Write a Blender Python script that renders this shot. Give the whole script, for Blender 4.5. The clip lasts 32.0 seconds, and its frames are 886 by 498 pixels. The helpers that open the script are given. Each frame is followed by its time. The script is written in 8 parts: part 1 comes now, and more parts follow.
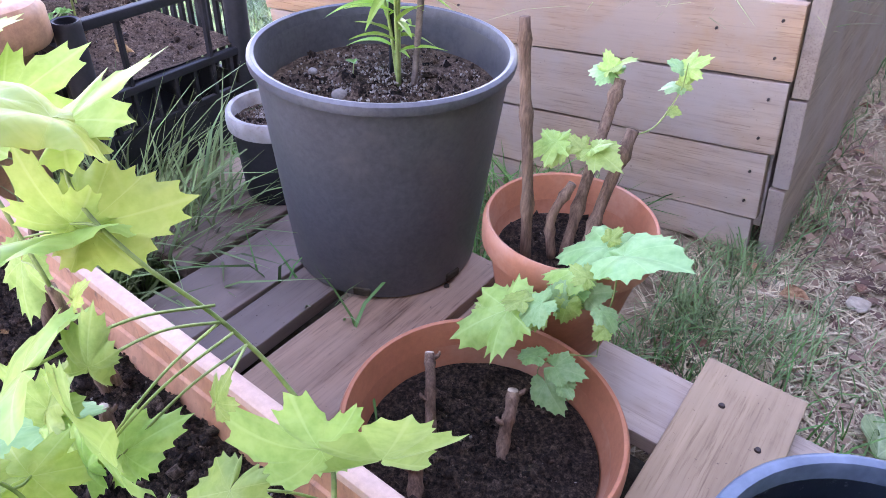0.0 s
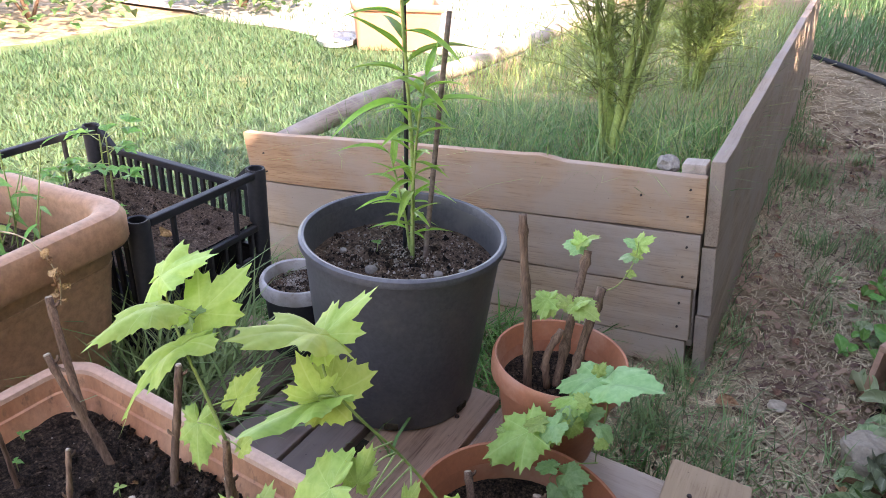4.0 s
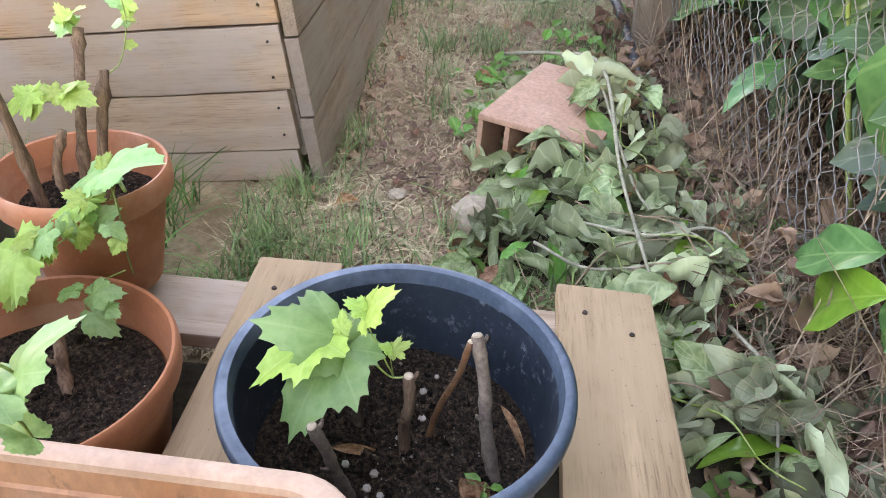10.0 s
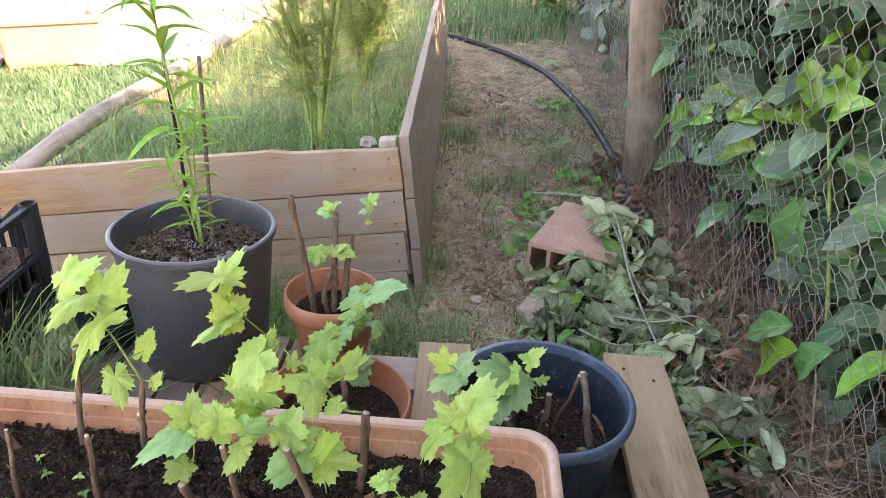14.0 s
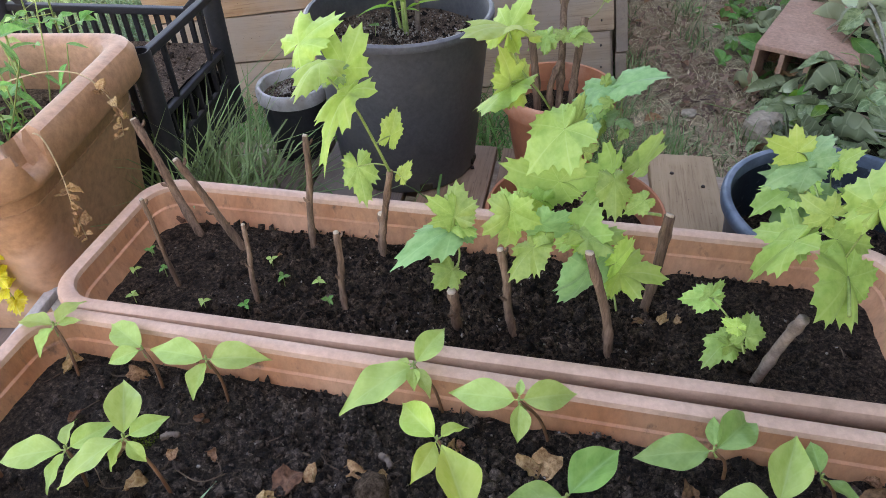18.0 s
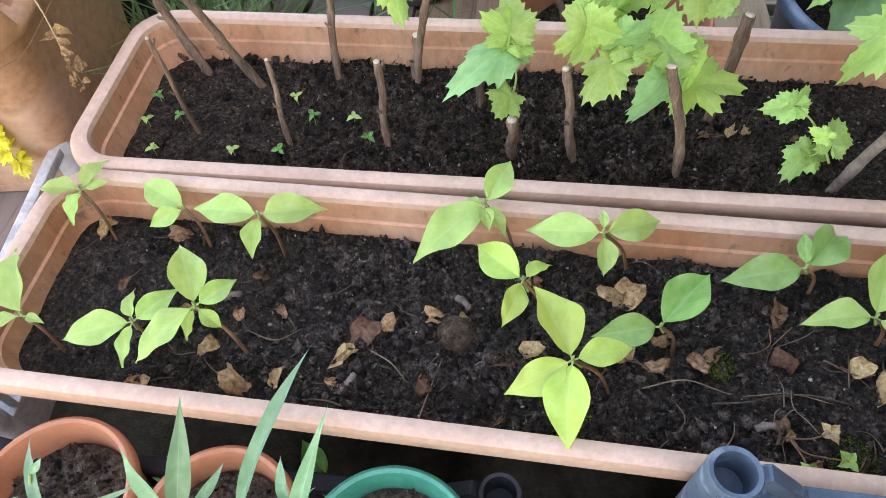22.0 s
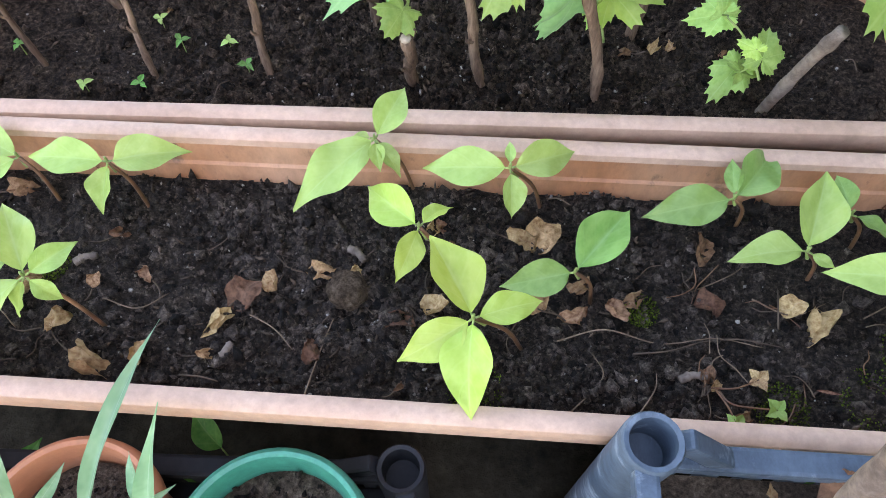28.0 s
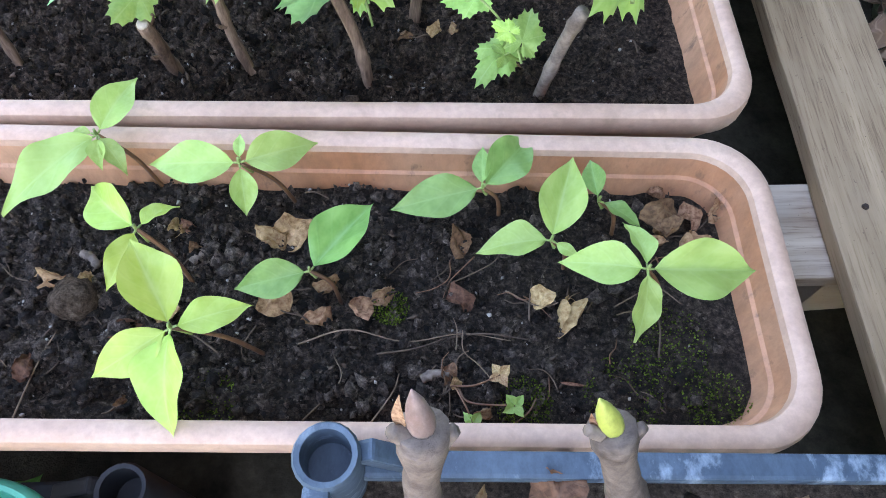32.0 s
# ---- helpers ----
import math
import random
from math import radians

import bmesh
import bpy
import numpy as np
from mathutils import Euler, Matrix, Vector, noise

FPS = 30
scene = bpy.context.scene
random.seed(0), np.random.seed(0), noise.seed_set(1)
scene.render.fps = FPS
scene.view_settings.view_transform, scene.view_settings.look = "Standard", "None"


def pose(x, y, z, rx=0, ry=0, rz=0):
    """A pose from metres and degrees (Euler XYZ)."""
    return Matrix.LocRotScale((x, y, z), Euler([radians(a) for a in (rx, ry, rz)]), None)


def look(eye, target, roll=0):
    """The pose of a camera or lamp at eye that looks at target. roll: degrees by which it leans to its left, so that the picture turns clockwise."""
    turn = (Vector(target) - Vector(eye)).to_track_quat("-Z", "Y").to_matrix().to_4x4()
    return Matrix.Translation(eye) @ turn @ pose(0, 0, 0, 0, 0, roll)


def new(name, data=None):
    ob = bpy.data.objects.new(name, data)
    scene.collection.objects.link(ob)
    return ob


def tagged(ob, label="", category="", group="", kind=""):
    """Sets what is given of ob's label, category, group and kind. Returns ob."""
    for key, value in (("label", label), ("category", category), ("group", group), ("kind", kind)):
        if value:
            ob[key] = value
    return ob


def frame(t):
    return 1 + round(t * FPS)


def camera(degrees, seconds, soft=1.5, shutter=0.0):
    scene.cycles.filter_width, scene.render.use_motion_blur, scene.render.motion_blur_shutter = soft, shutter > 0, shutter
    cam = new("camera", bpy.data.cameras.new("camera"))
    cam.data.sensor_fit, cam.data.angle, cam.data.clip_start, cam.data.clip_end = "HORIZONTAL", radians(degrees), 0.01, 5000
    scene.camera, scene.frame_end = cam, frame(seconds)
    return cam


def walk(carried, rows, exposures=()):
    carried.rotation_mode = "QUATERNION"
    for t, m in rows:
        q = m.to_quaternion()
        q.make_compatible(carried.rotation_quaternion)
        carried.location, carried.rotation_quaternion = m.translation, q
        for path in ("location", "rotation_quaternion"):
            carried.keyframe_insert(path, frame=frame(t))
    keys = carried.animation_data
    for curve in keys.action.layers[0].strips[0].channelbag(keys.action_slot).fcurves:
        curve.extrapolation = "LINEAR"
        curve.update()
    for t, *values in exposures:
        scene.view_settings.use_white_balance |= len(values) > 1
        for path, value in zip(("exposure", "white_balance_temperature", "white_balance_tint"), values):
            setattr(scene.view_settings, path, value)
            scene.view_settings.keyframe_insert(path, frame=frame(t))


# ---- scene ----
cam = camera(64.9, 32.0, 0.6)
PATH = [
    (0, (0.606, 0.089, 0.741), (-0.293, 1.39, -0.483), 3.1),
    (0.5, (0.595, 0.09, 0.77), (-0.355, 1.436, -0.365), 2.4),
    (1, (0.587, 0.09, 0.787), (-0.35, 1.468, -0.32), 3.5),
    (1.5, (0.59, 0.071, 0.802), (-0.321, 1.486, -0.278), 3.7),
    (2, (0.583, 0.035, 0.832), (-0.286, 1.501, -0.213), 3.4),
    (2.5, (0.574, 0.015, 0.847), (-0.289, 1.503, -0.174), 3.2),
    (4.5, (0.591, -0.188, 0.89), (-0.18, 1.427, -0.002), 2.4),
    (5, (0.568, -0.256, 0.851), (-0.055, 1.413, -0.059), 1.2),
    (5.5, (0.558, -0.299, 0.837), (0.09, 1.395, -0.116), 0.2),
    (6, (0.543, -0.336, 0.82), (0.19, 1.348, -0.199), -1.9),
    (6.5, (0.568, -0.336, 0.812), (0.355, 1.366, -0.217), -1.9),
    (7, (0.587, -0.35, 0.839), (0.43, 1.384, -0.144), -0.7),
    (7.5, (0.588, -0.386, 0.864), (0.486, 1.399, -0.033), 0.9),
    (8, (0.602, -0.396, 0.873), (0.567, 1.382, -0.042), 0.3),
    (8.5, (0.687, -0.219, 0.835), (0.614, 1.545, -0.105), 1.7),
    (9, (0.786, -0.047, 0.777), (0.776, 1.669, -0.25), 3.7),
    (9.5, (0.809, 0.006, 0.722), (0.79, 1.672, -0.385), 4.9),
    (10, (0.811, 0.005, 0.719), (0.756, 1.636, -0.437), 4.2),
    (10.5, (0.814, 0.003, 0.707), (0.758, 1.594, -0.503), 4.8),
    (11, (0.814, 0.005, 0.706), (0.766, 1.591, -0.512), 5.9),
    (11.5, (0.814, 0.008, 0.709), (0.758, 1.602, -0.497), 6.2),
    (12, (0.81, 0.009, 0.711), (0.744, 1.618, -0.475), 6.9),
    (12.5, (0.786, -0.016, 0.782), (0.736, 1.673, -0.289), 7.6),
    (13, (0.735, -0.16, 0.918), (0.712, 1.615, -0.003), 4.9),
    (13.5, (0.678, -0.348, 0.995), (0.683, 1.455, 0.129), 4.9),
    (14, (0.593, -0.515, 1.023), (0.572, 1.268, 0.117), 3.2),
    (14.5, (0.512, -0.635, 1.036), (0.427, 1.164, 0.167), 1.8),
    (16.5, (0.444, -0.626, 1.025), (0.235, 1.19, 0.215), 1.8),
    (17, (0.414, -0.572, 0.993), (0.186, 1.103, -0.075), 0.3),
    (17.5, (0.375, -0.496, 0.92), (0.073, 1.066, -0.293), 0.2),
    (18, (0.374, -0.405, 0.849), (0.071, 1.103, -0.428), -2.0),
    (18.5, (0.383, -0.397, 0.85), (0.138, 1.037, -0.523), -2.0),
    (19, (0.357, -0.399, 0.838), (0.164, 0.89, -0.68), -1.9),
    (19.5, (0.312, -0.367, 0.82), (0.083, 0.87, -0.735), -2.5),
    (20, (0.301, -0.355, 0.824), (0.1, 0.779, -0.811), -4.7),
    (20.5, (0.301, -0.366, 0.832), (0.108, 0.781, -0.795), -4.0),
    (21, (0.295, -0.375, 0.833), (0.089, 0.769, -0.794), -4.7),
    (21.5, (0.288, -0.369, 0.829), (0.08, 0.766, -0.804), -4.8),
    (22, (0.281, -0.367, 0.828), (0.09, 0.764, -0.81), -5.1),
    (22.5, (0.279, -0.369, 0.827), (0.083, 0.756, -0.814), -5.0),
    (23, (0.276, -0.367, 0.83), (0.095, 0.763, -0.811), -4.9),
    (23.5, (0.27, -0.368, 0.833), (0.106, 0.75, -0.817), -4.5),
    (24, (0.265, -0.376, 0.827), (0.09, 0.734, -0.828), -4.7),
    (24.5, (0.256, -0.358, 0.795), (0.155, 0.689, -0.906), -0.6),
    (25, (0.251, -0.344, 0.765), (0.15, 0.663, -0.96), -0.0),
    (25.5, (0.242, -0.336, 0.756), (0.12, 0.66, -0.974), -1.2),
    (27.5, (0.253, -0.332, 0.77), (0.092, 0.658, -0.96), -4.3),
    (28, (0.317, -0.313, 0.767), (0.29, 0.66, -0.98), -0.8),
    (28.5, (0.364, -0.292, 0.762), (0.457, 0.692, -0.977), 3.1),
    (29, (0.385, -0.297, 0.758), (0.5, 0.672, -0.988), 4.0),
    (29.5, (0.403, -0.296, 0.756), (0.527, 0.683, -0.984), 4.5),
    (30, (0.414, -0.292, 0.751), (0.53, 0.692, -0.987), 3.9),
    (30.5, (0.43, -0.293, 0.754), (0.56, 0.657, -1.001), 4.6),
    (31, (0.444, -0.295, 0.756), (0.579, 0.635, -1.009), 5.1),
    (31.5, (0.456, -0.293, 0.754), (0.591, 0.631, -1.015), 5.4),
    (32, (0.467, -0.294, 0.751), (0.594, 0.634, -1.016), 5.4),
]
walk(cam, [(t, look(eye, target, roll)) for t, eye, target, roll in PATH],
     [(0.0, 3.76, 6900, 46), (2.0, 3.42, 6900, 44), (4.5, 2.85, 8000, 30), (6.0, 3.15, 8300, 29), (8.0, 3.30, 8700, 29), (9.0, 3.68, 9500, 28), (10.0, 3.88, 9450, 28), (12.0, 3.93, 9400, 28), (13.0, 3.89, 9350, 29), (14.0, 3.17, 8650, 30), (14.5, 2.96, 8300, 30), (16.5, 2.35, 8000, 28), (17.5, 2.70, 8300, 27), (19.0, 3.06, 8250, 25), (21.0, 3.23, 8250, 22), (25.0, 3.33, 8300, 23), (28.0, 3.30, 8000, 22), (29.0, 3.54, 7500, 20), (32.0, 3.49, 7150, 20)])

# ---- world and light ----
SUN_EL, SUN_AZ = 40.0, 118.0
world = bpy.data.worlds.new("sky")
scene.world = world
world.use_nodes = True
wn = world.node_tree
sky = wn.nodes.new("ShaderNodeTexSky")
sky.sky_type, sky.sun_disc = "NISHITA", False
sky.sun_elevation, sky.sun_rotation = radians(SUN_EL), radians(SUN_AZ)
wn.links.new(sky.outputs[0], wn.nodes["Background"].inputs[0])
wn.nodes["Background"].inputs[1].default_value = 0.15
sun = new("sun", bpy.data.lights.new("sun", "SUN"))
sun.data.energy, sun.data.angle, sun.data.color = 3.1, radians(0.6), (1.0, 0.94, 0.84)
az = radians(SUN_AZ)
way = Vector((math.sin(az) * math.cos(radians(SUN_EL)), math.cos(az) * math.cos(radians(SUN_EL)), math.sin(radians(SUN_EL))))
sun.matrix_world = look(way * 20, (0, 0, 0))


# ---- materials ----
def nodes_of(name):
    m = bpy.data.materials.new(name)
    m.use_nodes = True
    t = m.node_tree
    return m, t, t.nodes["Principled BSDF"]


def add(t, kind, **inputs):
    n = t.nodes.new("ShaderNode" + kind)
    for k, v in inputs.items():
        key = k.replace("_", " ")
        if key in n.inputs:
            n.inputs[key].default_value = v
    return n


def noise_of(t, vec, scale, detail=4.0, rough=0.6):
    n = add(t, "TexNoise", Scale=scale, Detail=detail, Roughness=rough)
    t.links.new(vec, n.inputs["Vector"])
    return n.outputs["Fac"]


def ramp_of(t, fac, stops):
    r = t.nodes.new("ShaderNodeValToRGB")
    e = r.color_ramp.elements
    while len(e) < len(stops):
        e.new(0.5)
    for el, (p, c) in zip(e, stops):
        el.position, el.color = p, (*c, 1)
    t.links.new(fac, r.inputs[0])
    return r.outputs[0]


def mixed(t, a, b, fac, how="MIX"):
    m = t.nodes.new("ShaderNodeMix")
    m.data_type, m.blend_type = "RGBA", how
    for sock, v in ((m.inputs[0], fac), (m.inputs[6], a), (m.inputs[7], b)):
        if hasattr(v, "is_linked"):
            t.links.new(v, sock)
        elif isinstance(v, (int, float)):
            sock.default_value = v
        else:
            sock.default_value = (*v, 1)
    return m.outputs[2]


def surface(name, dark, light, scale=8, fine=60, rough=0.6, bump=0.3, depth=0.004, metal=0.0, stretch=(1, 1, 1),
            stain=None, stain_scale=3, stain_at=0.6, vary=0.12, spec=0.5, sheen_rough=0.1, island=False, grain=0.45):
    """Two scales of colour, stains, bump, and a shift of value from piece to piece."""
    m, t, b = nodes_of(name)
    co = t.nodes.new("ShaderNodeTexCoord")
    mp = t.nodes.new("ShaderNodeMapping")
    mp.inputs["Scale"].default_value = stretch
    t.links.new(co.outputs["Object"], mp.inputs[0])
    oi = t.nodes.new("ShaderNodeObjectInfo")
    shift = t.nodes.new("ShaderNodeVectorMath")
    shift.operation = "MULTIPLY_ADD"
    t.links.new(oi.outputs["Random"], shift.inputs[0])
    shift.inputs[1].default_value = (7.3, 3.1, 5.7)
    t.links.new(mp.outputs[0], shift.inputs[2])
    v = shift.outputs[0]
    big, small = noise_of(t, v, scale, 5), noise_of(t, v, fine, 6, 0.7)
    c = ramp_of(t, big, ((0.3, dark), (0.72, light)))
    c = mixed(t, c, mixed(t, c, (0.25, 0.25, 0.25), 1.0, "MULTIPLY"), ramp_of(t, small, ((0.35, (grain, grain, grain)), (0.65, (0, 0, 0)))))
    if stain:
        s = noise_of(t, v, stain_scale, 6, 0.65)
        c = mixed(t, c, stain, ramp_of(t, s, ((stain_at - 0.08, (0, 0, 0)), (stain_at + 0.08, (1, 1, 1)))))
    hsv = t.nodes.new("ShaderNodeHueSaturation")
    mr = t.nodes.new("ShaderNodeMapRange")
    mr.inputs[3].default_value, mr.inputs[4].default_value = 1 - vary, 1 + vary
    if island:
        t.links.new(t.nodes.new("ShaderNodeNewGeometry").outputs["Random Per Island"], mr.inputs[0])
    else:
        t.links.new(oi.outputs["Random"], mr.inputs[0])
    t.links.new(mr.outputs[0], hsv.inputs["Value"])
    t.links.new(c, hsv.inputs["Color"])
    t.links.new(hsv.outputs[0], b.inputs["Base Color"])
    rr = t.nodes.new("ShaderNodeMapRange")
    rr.inputs[3].default_value, rr.inputs[4].default_value = rough - sheen_rough, min(1, rough + sheen_rough)
    t.links.new(big, rr.inputs[0])
    t.links.new(rr.outputs[0], b.inputs["Roughness"])
    b.inputs["Metallic"].default_value = metal
    b.inputs["Specular IOR Level"].default_value = spec
    if bump:
        bp = t.nodes.new("ShaderNodeBump")
        bp.inputs["Strength"].default_value, bp.inputs["Distance"].default_value = bump, depth
        t.links.new(small, bp.inputs["Height"])
        t.links.new(bp.outputs[0], b.inputs["Normal"])
    return m


def wood(name, dark, light, axis=1, rough=0.75, grey=None):
    """Long grain along one axis, with knots."""
    st = [14, 14, 14]
    st[axis] = 0.7
    m, t, b = nodes_of(name)
    co = t.nodes.new("ShaderNodeTexCoord")
    oi = t.nodes.new("ShaderNodeObjectInfo")
    sh = t.nodes.new("ShaderNodeVectorMath")
    sh.operation = "MULTIPLY_ADD"
    t.links.new(oi.outputs["Random"], sh.inputs[0])
    sh.inputs[1].default_value = (11, 17, 13)
    t.links.new(co.outputs["Object"], sh.inputs[2])
    mp = t.nodes.new("ShaderNodeMapping")
    mp.inputs["Scale"].default_value = st
    t.links.new(sh.outputs[0], mp.inputs[0])
    g = noise_of(t, mp.outputs[0], 3.0, 8, 0.65)
    f = noise_of(t, mp.outputs[0], 24.0, 5, 0.65)
    blot = noise_of(t, sh.outputs[0], 6.0, 5, 0.6)
    c = ramp_of(t, g, ((0.28, dark), (0.5, [(p + q) / 2 for p, q in zip(dark, light)]), (0.7, light)))
    c = mixed(t, c, (0.35, 0.3, 0.27), ramp_of(t, f, ((0.34, (0.5, 0.5, 0.5)), (0.48, (0, 0, 0)))), "MULTIPLY")
    if grey:
        c = mixed(t, c, grey, ramp_of(t, blot, ((0.38, (0, 0, 0)), (0.62, (0.85, 0.85, 0.85)))))
    vo = add(t, "TexVoronoi", Scale=5.5)
    mp2 = t.nodes.new("ShaderNodeMapping")
    s2 = [1.0, 1.0, 1.0]
    s2[axis] = 0.45
    mp2.inputs["Scale"].default_value = s2
    t.links.new(sh.outputs[0], mp2.inputs[0])
    t.links.new(mp2.outputs[0], vo.inputs["Vector"])
    c = mixed(t, c, (0.10, 0.055, 0.035), ramp_of(t, vo.outputs["Distance"], ((0.035, (0.8, 0.8, 0.8)), (0.075, (0, 0, 0)))))
    speck = noise_of(t, sh.outputs[0], 170, 4, 0.7)
    c = mixed(t, c, (0.075, 0.05, 0.035), ramp_of(t, speck, ((0.66, (0, 0, 0)), (0.72, (0.75, 0.75, 0.75)))))
    hsv = t.nodes.new("ShaderNodeHueSaturation")
    mr = t.nodes.new("ShaderNodeMapRange")
    mr.inputs[3].default_value, mr.inputs[4].default_value = 0.82, 1.12
    t.links.new(oi.outputs["Random"], mr.inputs[0])
    t.links.new(mr.outputs[0], hsv.inputs["Value"])
    t.links.new(c, hsv.inputs["Color"])
    t.links.new(hsv.outputs[0], b.inputs["Base Color"])
    b.inputs["Roughness"].default_value = rough
    b.inputs["Specular IOR Level"].default_value = 0.25
    bp = t.nodes.new("ShaderNodeBump")
    bp.inputs["Strength"].default_value, bp.inputs["Distance"].default_value = 0.5, 0.002
    t.links.new(g, bp.inputs["Height"])
    t.links.new(bp.outputs[0], b.inputs["Normal"])
    return m


def leafy(name, deep, bright, vein, rough=0.45, clear=0.35, veins=22.0, spots=0.0, island=False, vary=0.2, mottle=4.5, rib=0.22):
    """A leaf: blade colour in two scales, midrib and side veins along its own length, and light that passes through it."""
    m, t, b = nodes_of(name)
    uv = t.nodes.new("ShaderNodeUVMap")
    sep = t.nodes.new("ShaderNodeSeparateXYZ")
    t.links.new(uv.outputs[0], sep.inputs[0])
    off = t.nodes.new("ShaderNodeMath")
    off.operation, off.inputs[1].default_value = "SUBTRACT", 0.5
    t.links.new(sep.outputs[1], off.inputs[0])
    ab = t.nodes.new("ShaderNodeMath")
    ab.operation = "ABSOLUTE"
    t.links.new(off.outputs[0], ab.inputs[0])
    k = t.nodes.new("ShaderNodeMath")
    k.operation, k.inputs[1].default_value = "MULTIPLY_ADD", -0.7
    t.links.new(ab.outputs[0], k.inputs[0])
    t.links.new(sep.outputs[0], k.inputs[2])
    w = t.nodes.new("ShaderNodeMath")
    w.operation, w.inputs[1].default_value = "MULTIPLY", veins
    t.links.new(k.outputs[0], w.inputs[0])
    s = t.nodes.new("ShaderNodeMath")
    s.operation = "SINE"
    t.links.new(w.outputs[0], s.inputs[0])
    side = ramp_of(t, s.outputs[0], ((0.80, (0, 0, 0)), (1.0, (rib, rib, rib))))
    mid = ramp_of(t, ab.outputs[0], ((0.012, (0.6, 0.6, 0.6)), (0.035, (0, 0, 0))))
    co = t.nodes.new("ShaderNodeTexCoord")
    n1 = noise_of(t, co.outputs["Object"], mottle, 3)
    c = ramp_of(t, n1, ((0.35, deep), (0.65, bright)))
    if spots:
        n2 = noise_of(t, co.outputs["Object"], 90, 3)
        c = mixed(t, c, (0.10, 0.06, 0.03), ramp_of(t, n2, ((1 - spots - 0.04, (0, 0, 0)), (1 - spots + 0.04, (1, 1, 1)))))
    c = mixed(t, c, vein, side)
    c = mixed(t, c, vein, mid)
    hsv = t.nodes.new("ShaderNodeHueSaturation")
    mr = t.nodes.new("ShaderNodeMapRange")
    mr.inputs[3].default_value, mr.inputs[4].default_value = 1 - vary, 1 + vary
    src = t.nodes.new("ShaderNodeNewGeometry").outputs["Random Per Island"] if island else t.nodes.new("ShaderNodeObjectInfo").outputs["Random"]
    t.links.new(src, mr.inputs[0])
    mh = t.nodes.new("ShaderNodeMapRange")
    mh.inputs[3].default_value, mh.inputs[4].default_value = 0.485, 0.512
    t.links.new(src, mh.inputs[0])
    t.links.new(mh.outputs[0], hsv.inputs["Hue"])
    t.links.new(mr.outputs[0], hsv.inputs["Value"])
    t.links.new(c, hsv.inputs["Color"])
    t.links.new(hsv.outputs[0], b.inputs["Base Color"])
    b.inputs["Roughness"].default_value = rough
    b.inputs["Specular IOR Level"].default_value = 0.4
    bp = t.nodes.new("ShaderNodeBump")
    bp.inputs["Strength"].default_value, bp.inputs["Distance"].default_value = 0.35, 0.001
    t.links.new(side, bp.inputs["Height"])
    t.links.new(bp.outputs[0], b.inputs["Normal"])
    tr = t.nodes.new("ShaderNodeBsdfTranslucent")
    g = t.nodes.new("ShaderNodeGamma")
    g.inputs[1].default_value = 0.85
    t.links.new(hsv.outputs[0], g.inputs[0])
    t.links.new(g.outputs[0], tr.inputs[0])
    mx = t.nodes.new("ShaderNodeMixShader")
    mx.inputs[0].default_value = clear
    t.links.new(b.outputs[0], mx.inputs[1])
    t.links.new(tr.outputs[0], mx.inputs[2])
    t.links.new(mx.outputs[0], t.nodes["Material Output"].inputs[0])
    return m


def earth(name, dark, mid, light, fleck, island=False, spec=0.1, rough=0.9):
    """Crumbly soil: clumps, fine crumbs and pale flecks."""
    m, t, b = nodes_of(name)
    co = t.nodes.new("ShaderNodeTexCoord").outputs["Object"]
    fine, clump = noise_of(t, co, 210, 8, 0.78), noise_of(t, co, 38, 5, 0.65)
    c = ramp_of(t, fine, ((0.34, dark), (0.47, mid), (0.60, light), (0.68, fleck)))
    c = mixed(t, c, ramp_of(t, clump, ((0.3, (0.45, 0.43, 0.42)), (0.65, (1.15, 1.12, 1.08)))), 1.0, "MULTIPLY")
    hsv = t.nodes.new("ShaderNodeHueSaturation")
    mr = t.nodes.new("ShaderNodeMapRange")
    mr.inputs[3].default_value, mr.inputs[4].default_value = (0.25, 2.3) if island else (0.95, 1.05)
    src = t.nodes.new("ShaderNodeNewGeometry").outputs["Random Per Island"] if island else t.nodes.new("ShaderNodeObjectInfo").outputs["Random"]
    t.links.new(src, mr.inputs[0])
    t.links.new(mr.outputs[0], hsv.inputs["Value"])
    t.links.new(c, hsv.inputs["Color"])
    t.links.new(hsv.outputs[0], b.inputs["Base Color"])
    b.inputs["Roughness"].default_value = rough
    b.inputs["Specular IOR Level"].default_value = spec
    bp = t.nodes.new("ShaderNodeBump")
    bp.inputs["Strength"].default_value, bp.inputs["Distance"].default_value = 1.0, 0.012
    t.links.new(fine, bp.inputs["Height"])
    t.links.new(bp.outputs[0], b.inputs["Normal"])
    return m


M_CLAY = surface("pale_terracotta_plastic", (0.53, 0.25, 0.14), (0.58, 0.30, 0.175), 4, 90, 0.5, 0.12, 0.001, stain=(0.13, 0.075, 0.045), stain_scale=130, stain_at=0.73, vary=0.03, grain=0.18)
M_CLAYIN = surface("unfaded_terracotta_plastic", (0.45, 0.175, 0.073), (0.58, 0.305, 0.17), 12, 90, 0.6, 0.25, 0.001, stretch=(1, 1, 0.5), stain=(0.15, 0.082, 0.048), stain_scale=70, stain_at=0.66, vary=0.03, grain=0.35)
M_CLAYRIM = surface("faded_terracotta_plastic", (0.49, 0.29, 0.19), (0.62, 0.405, 0.28), 9, 140, 0.5, 0.12, 0.0008, stain=(0.36, 0.225, 0.145), stain_scale=34, stain_at=0.69, vary=0.03, grain=0.25)
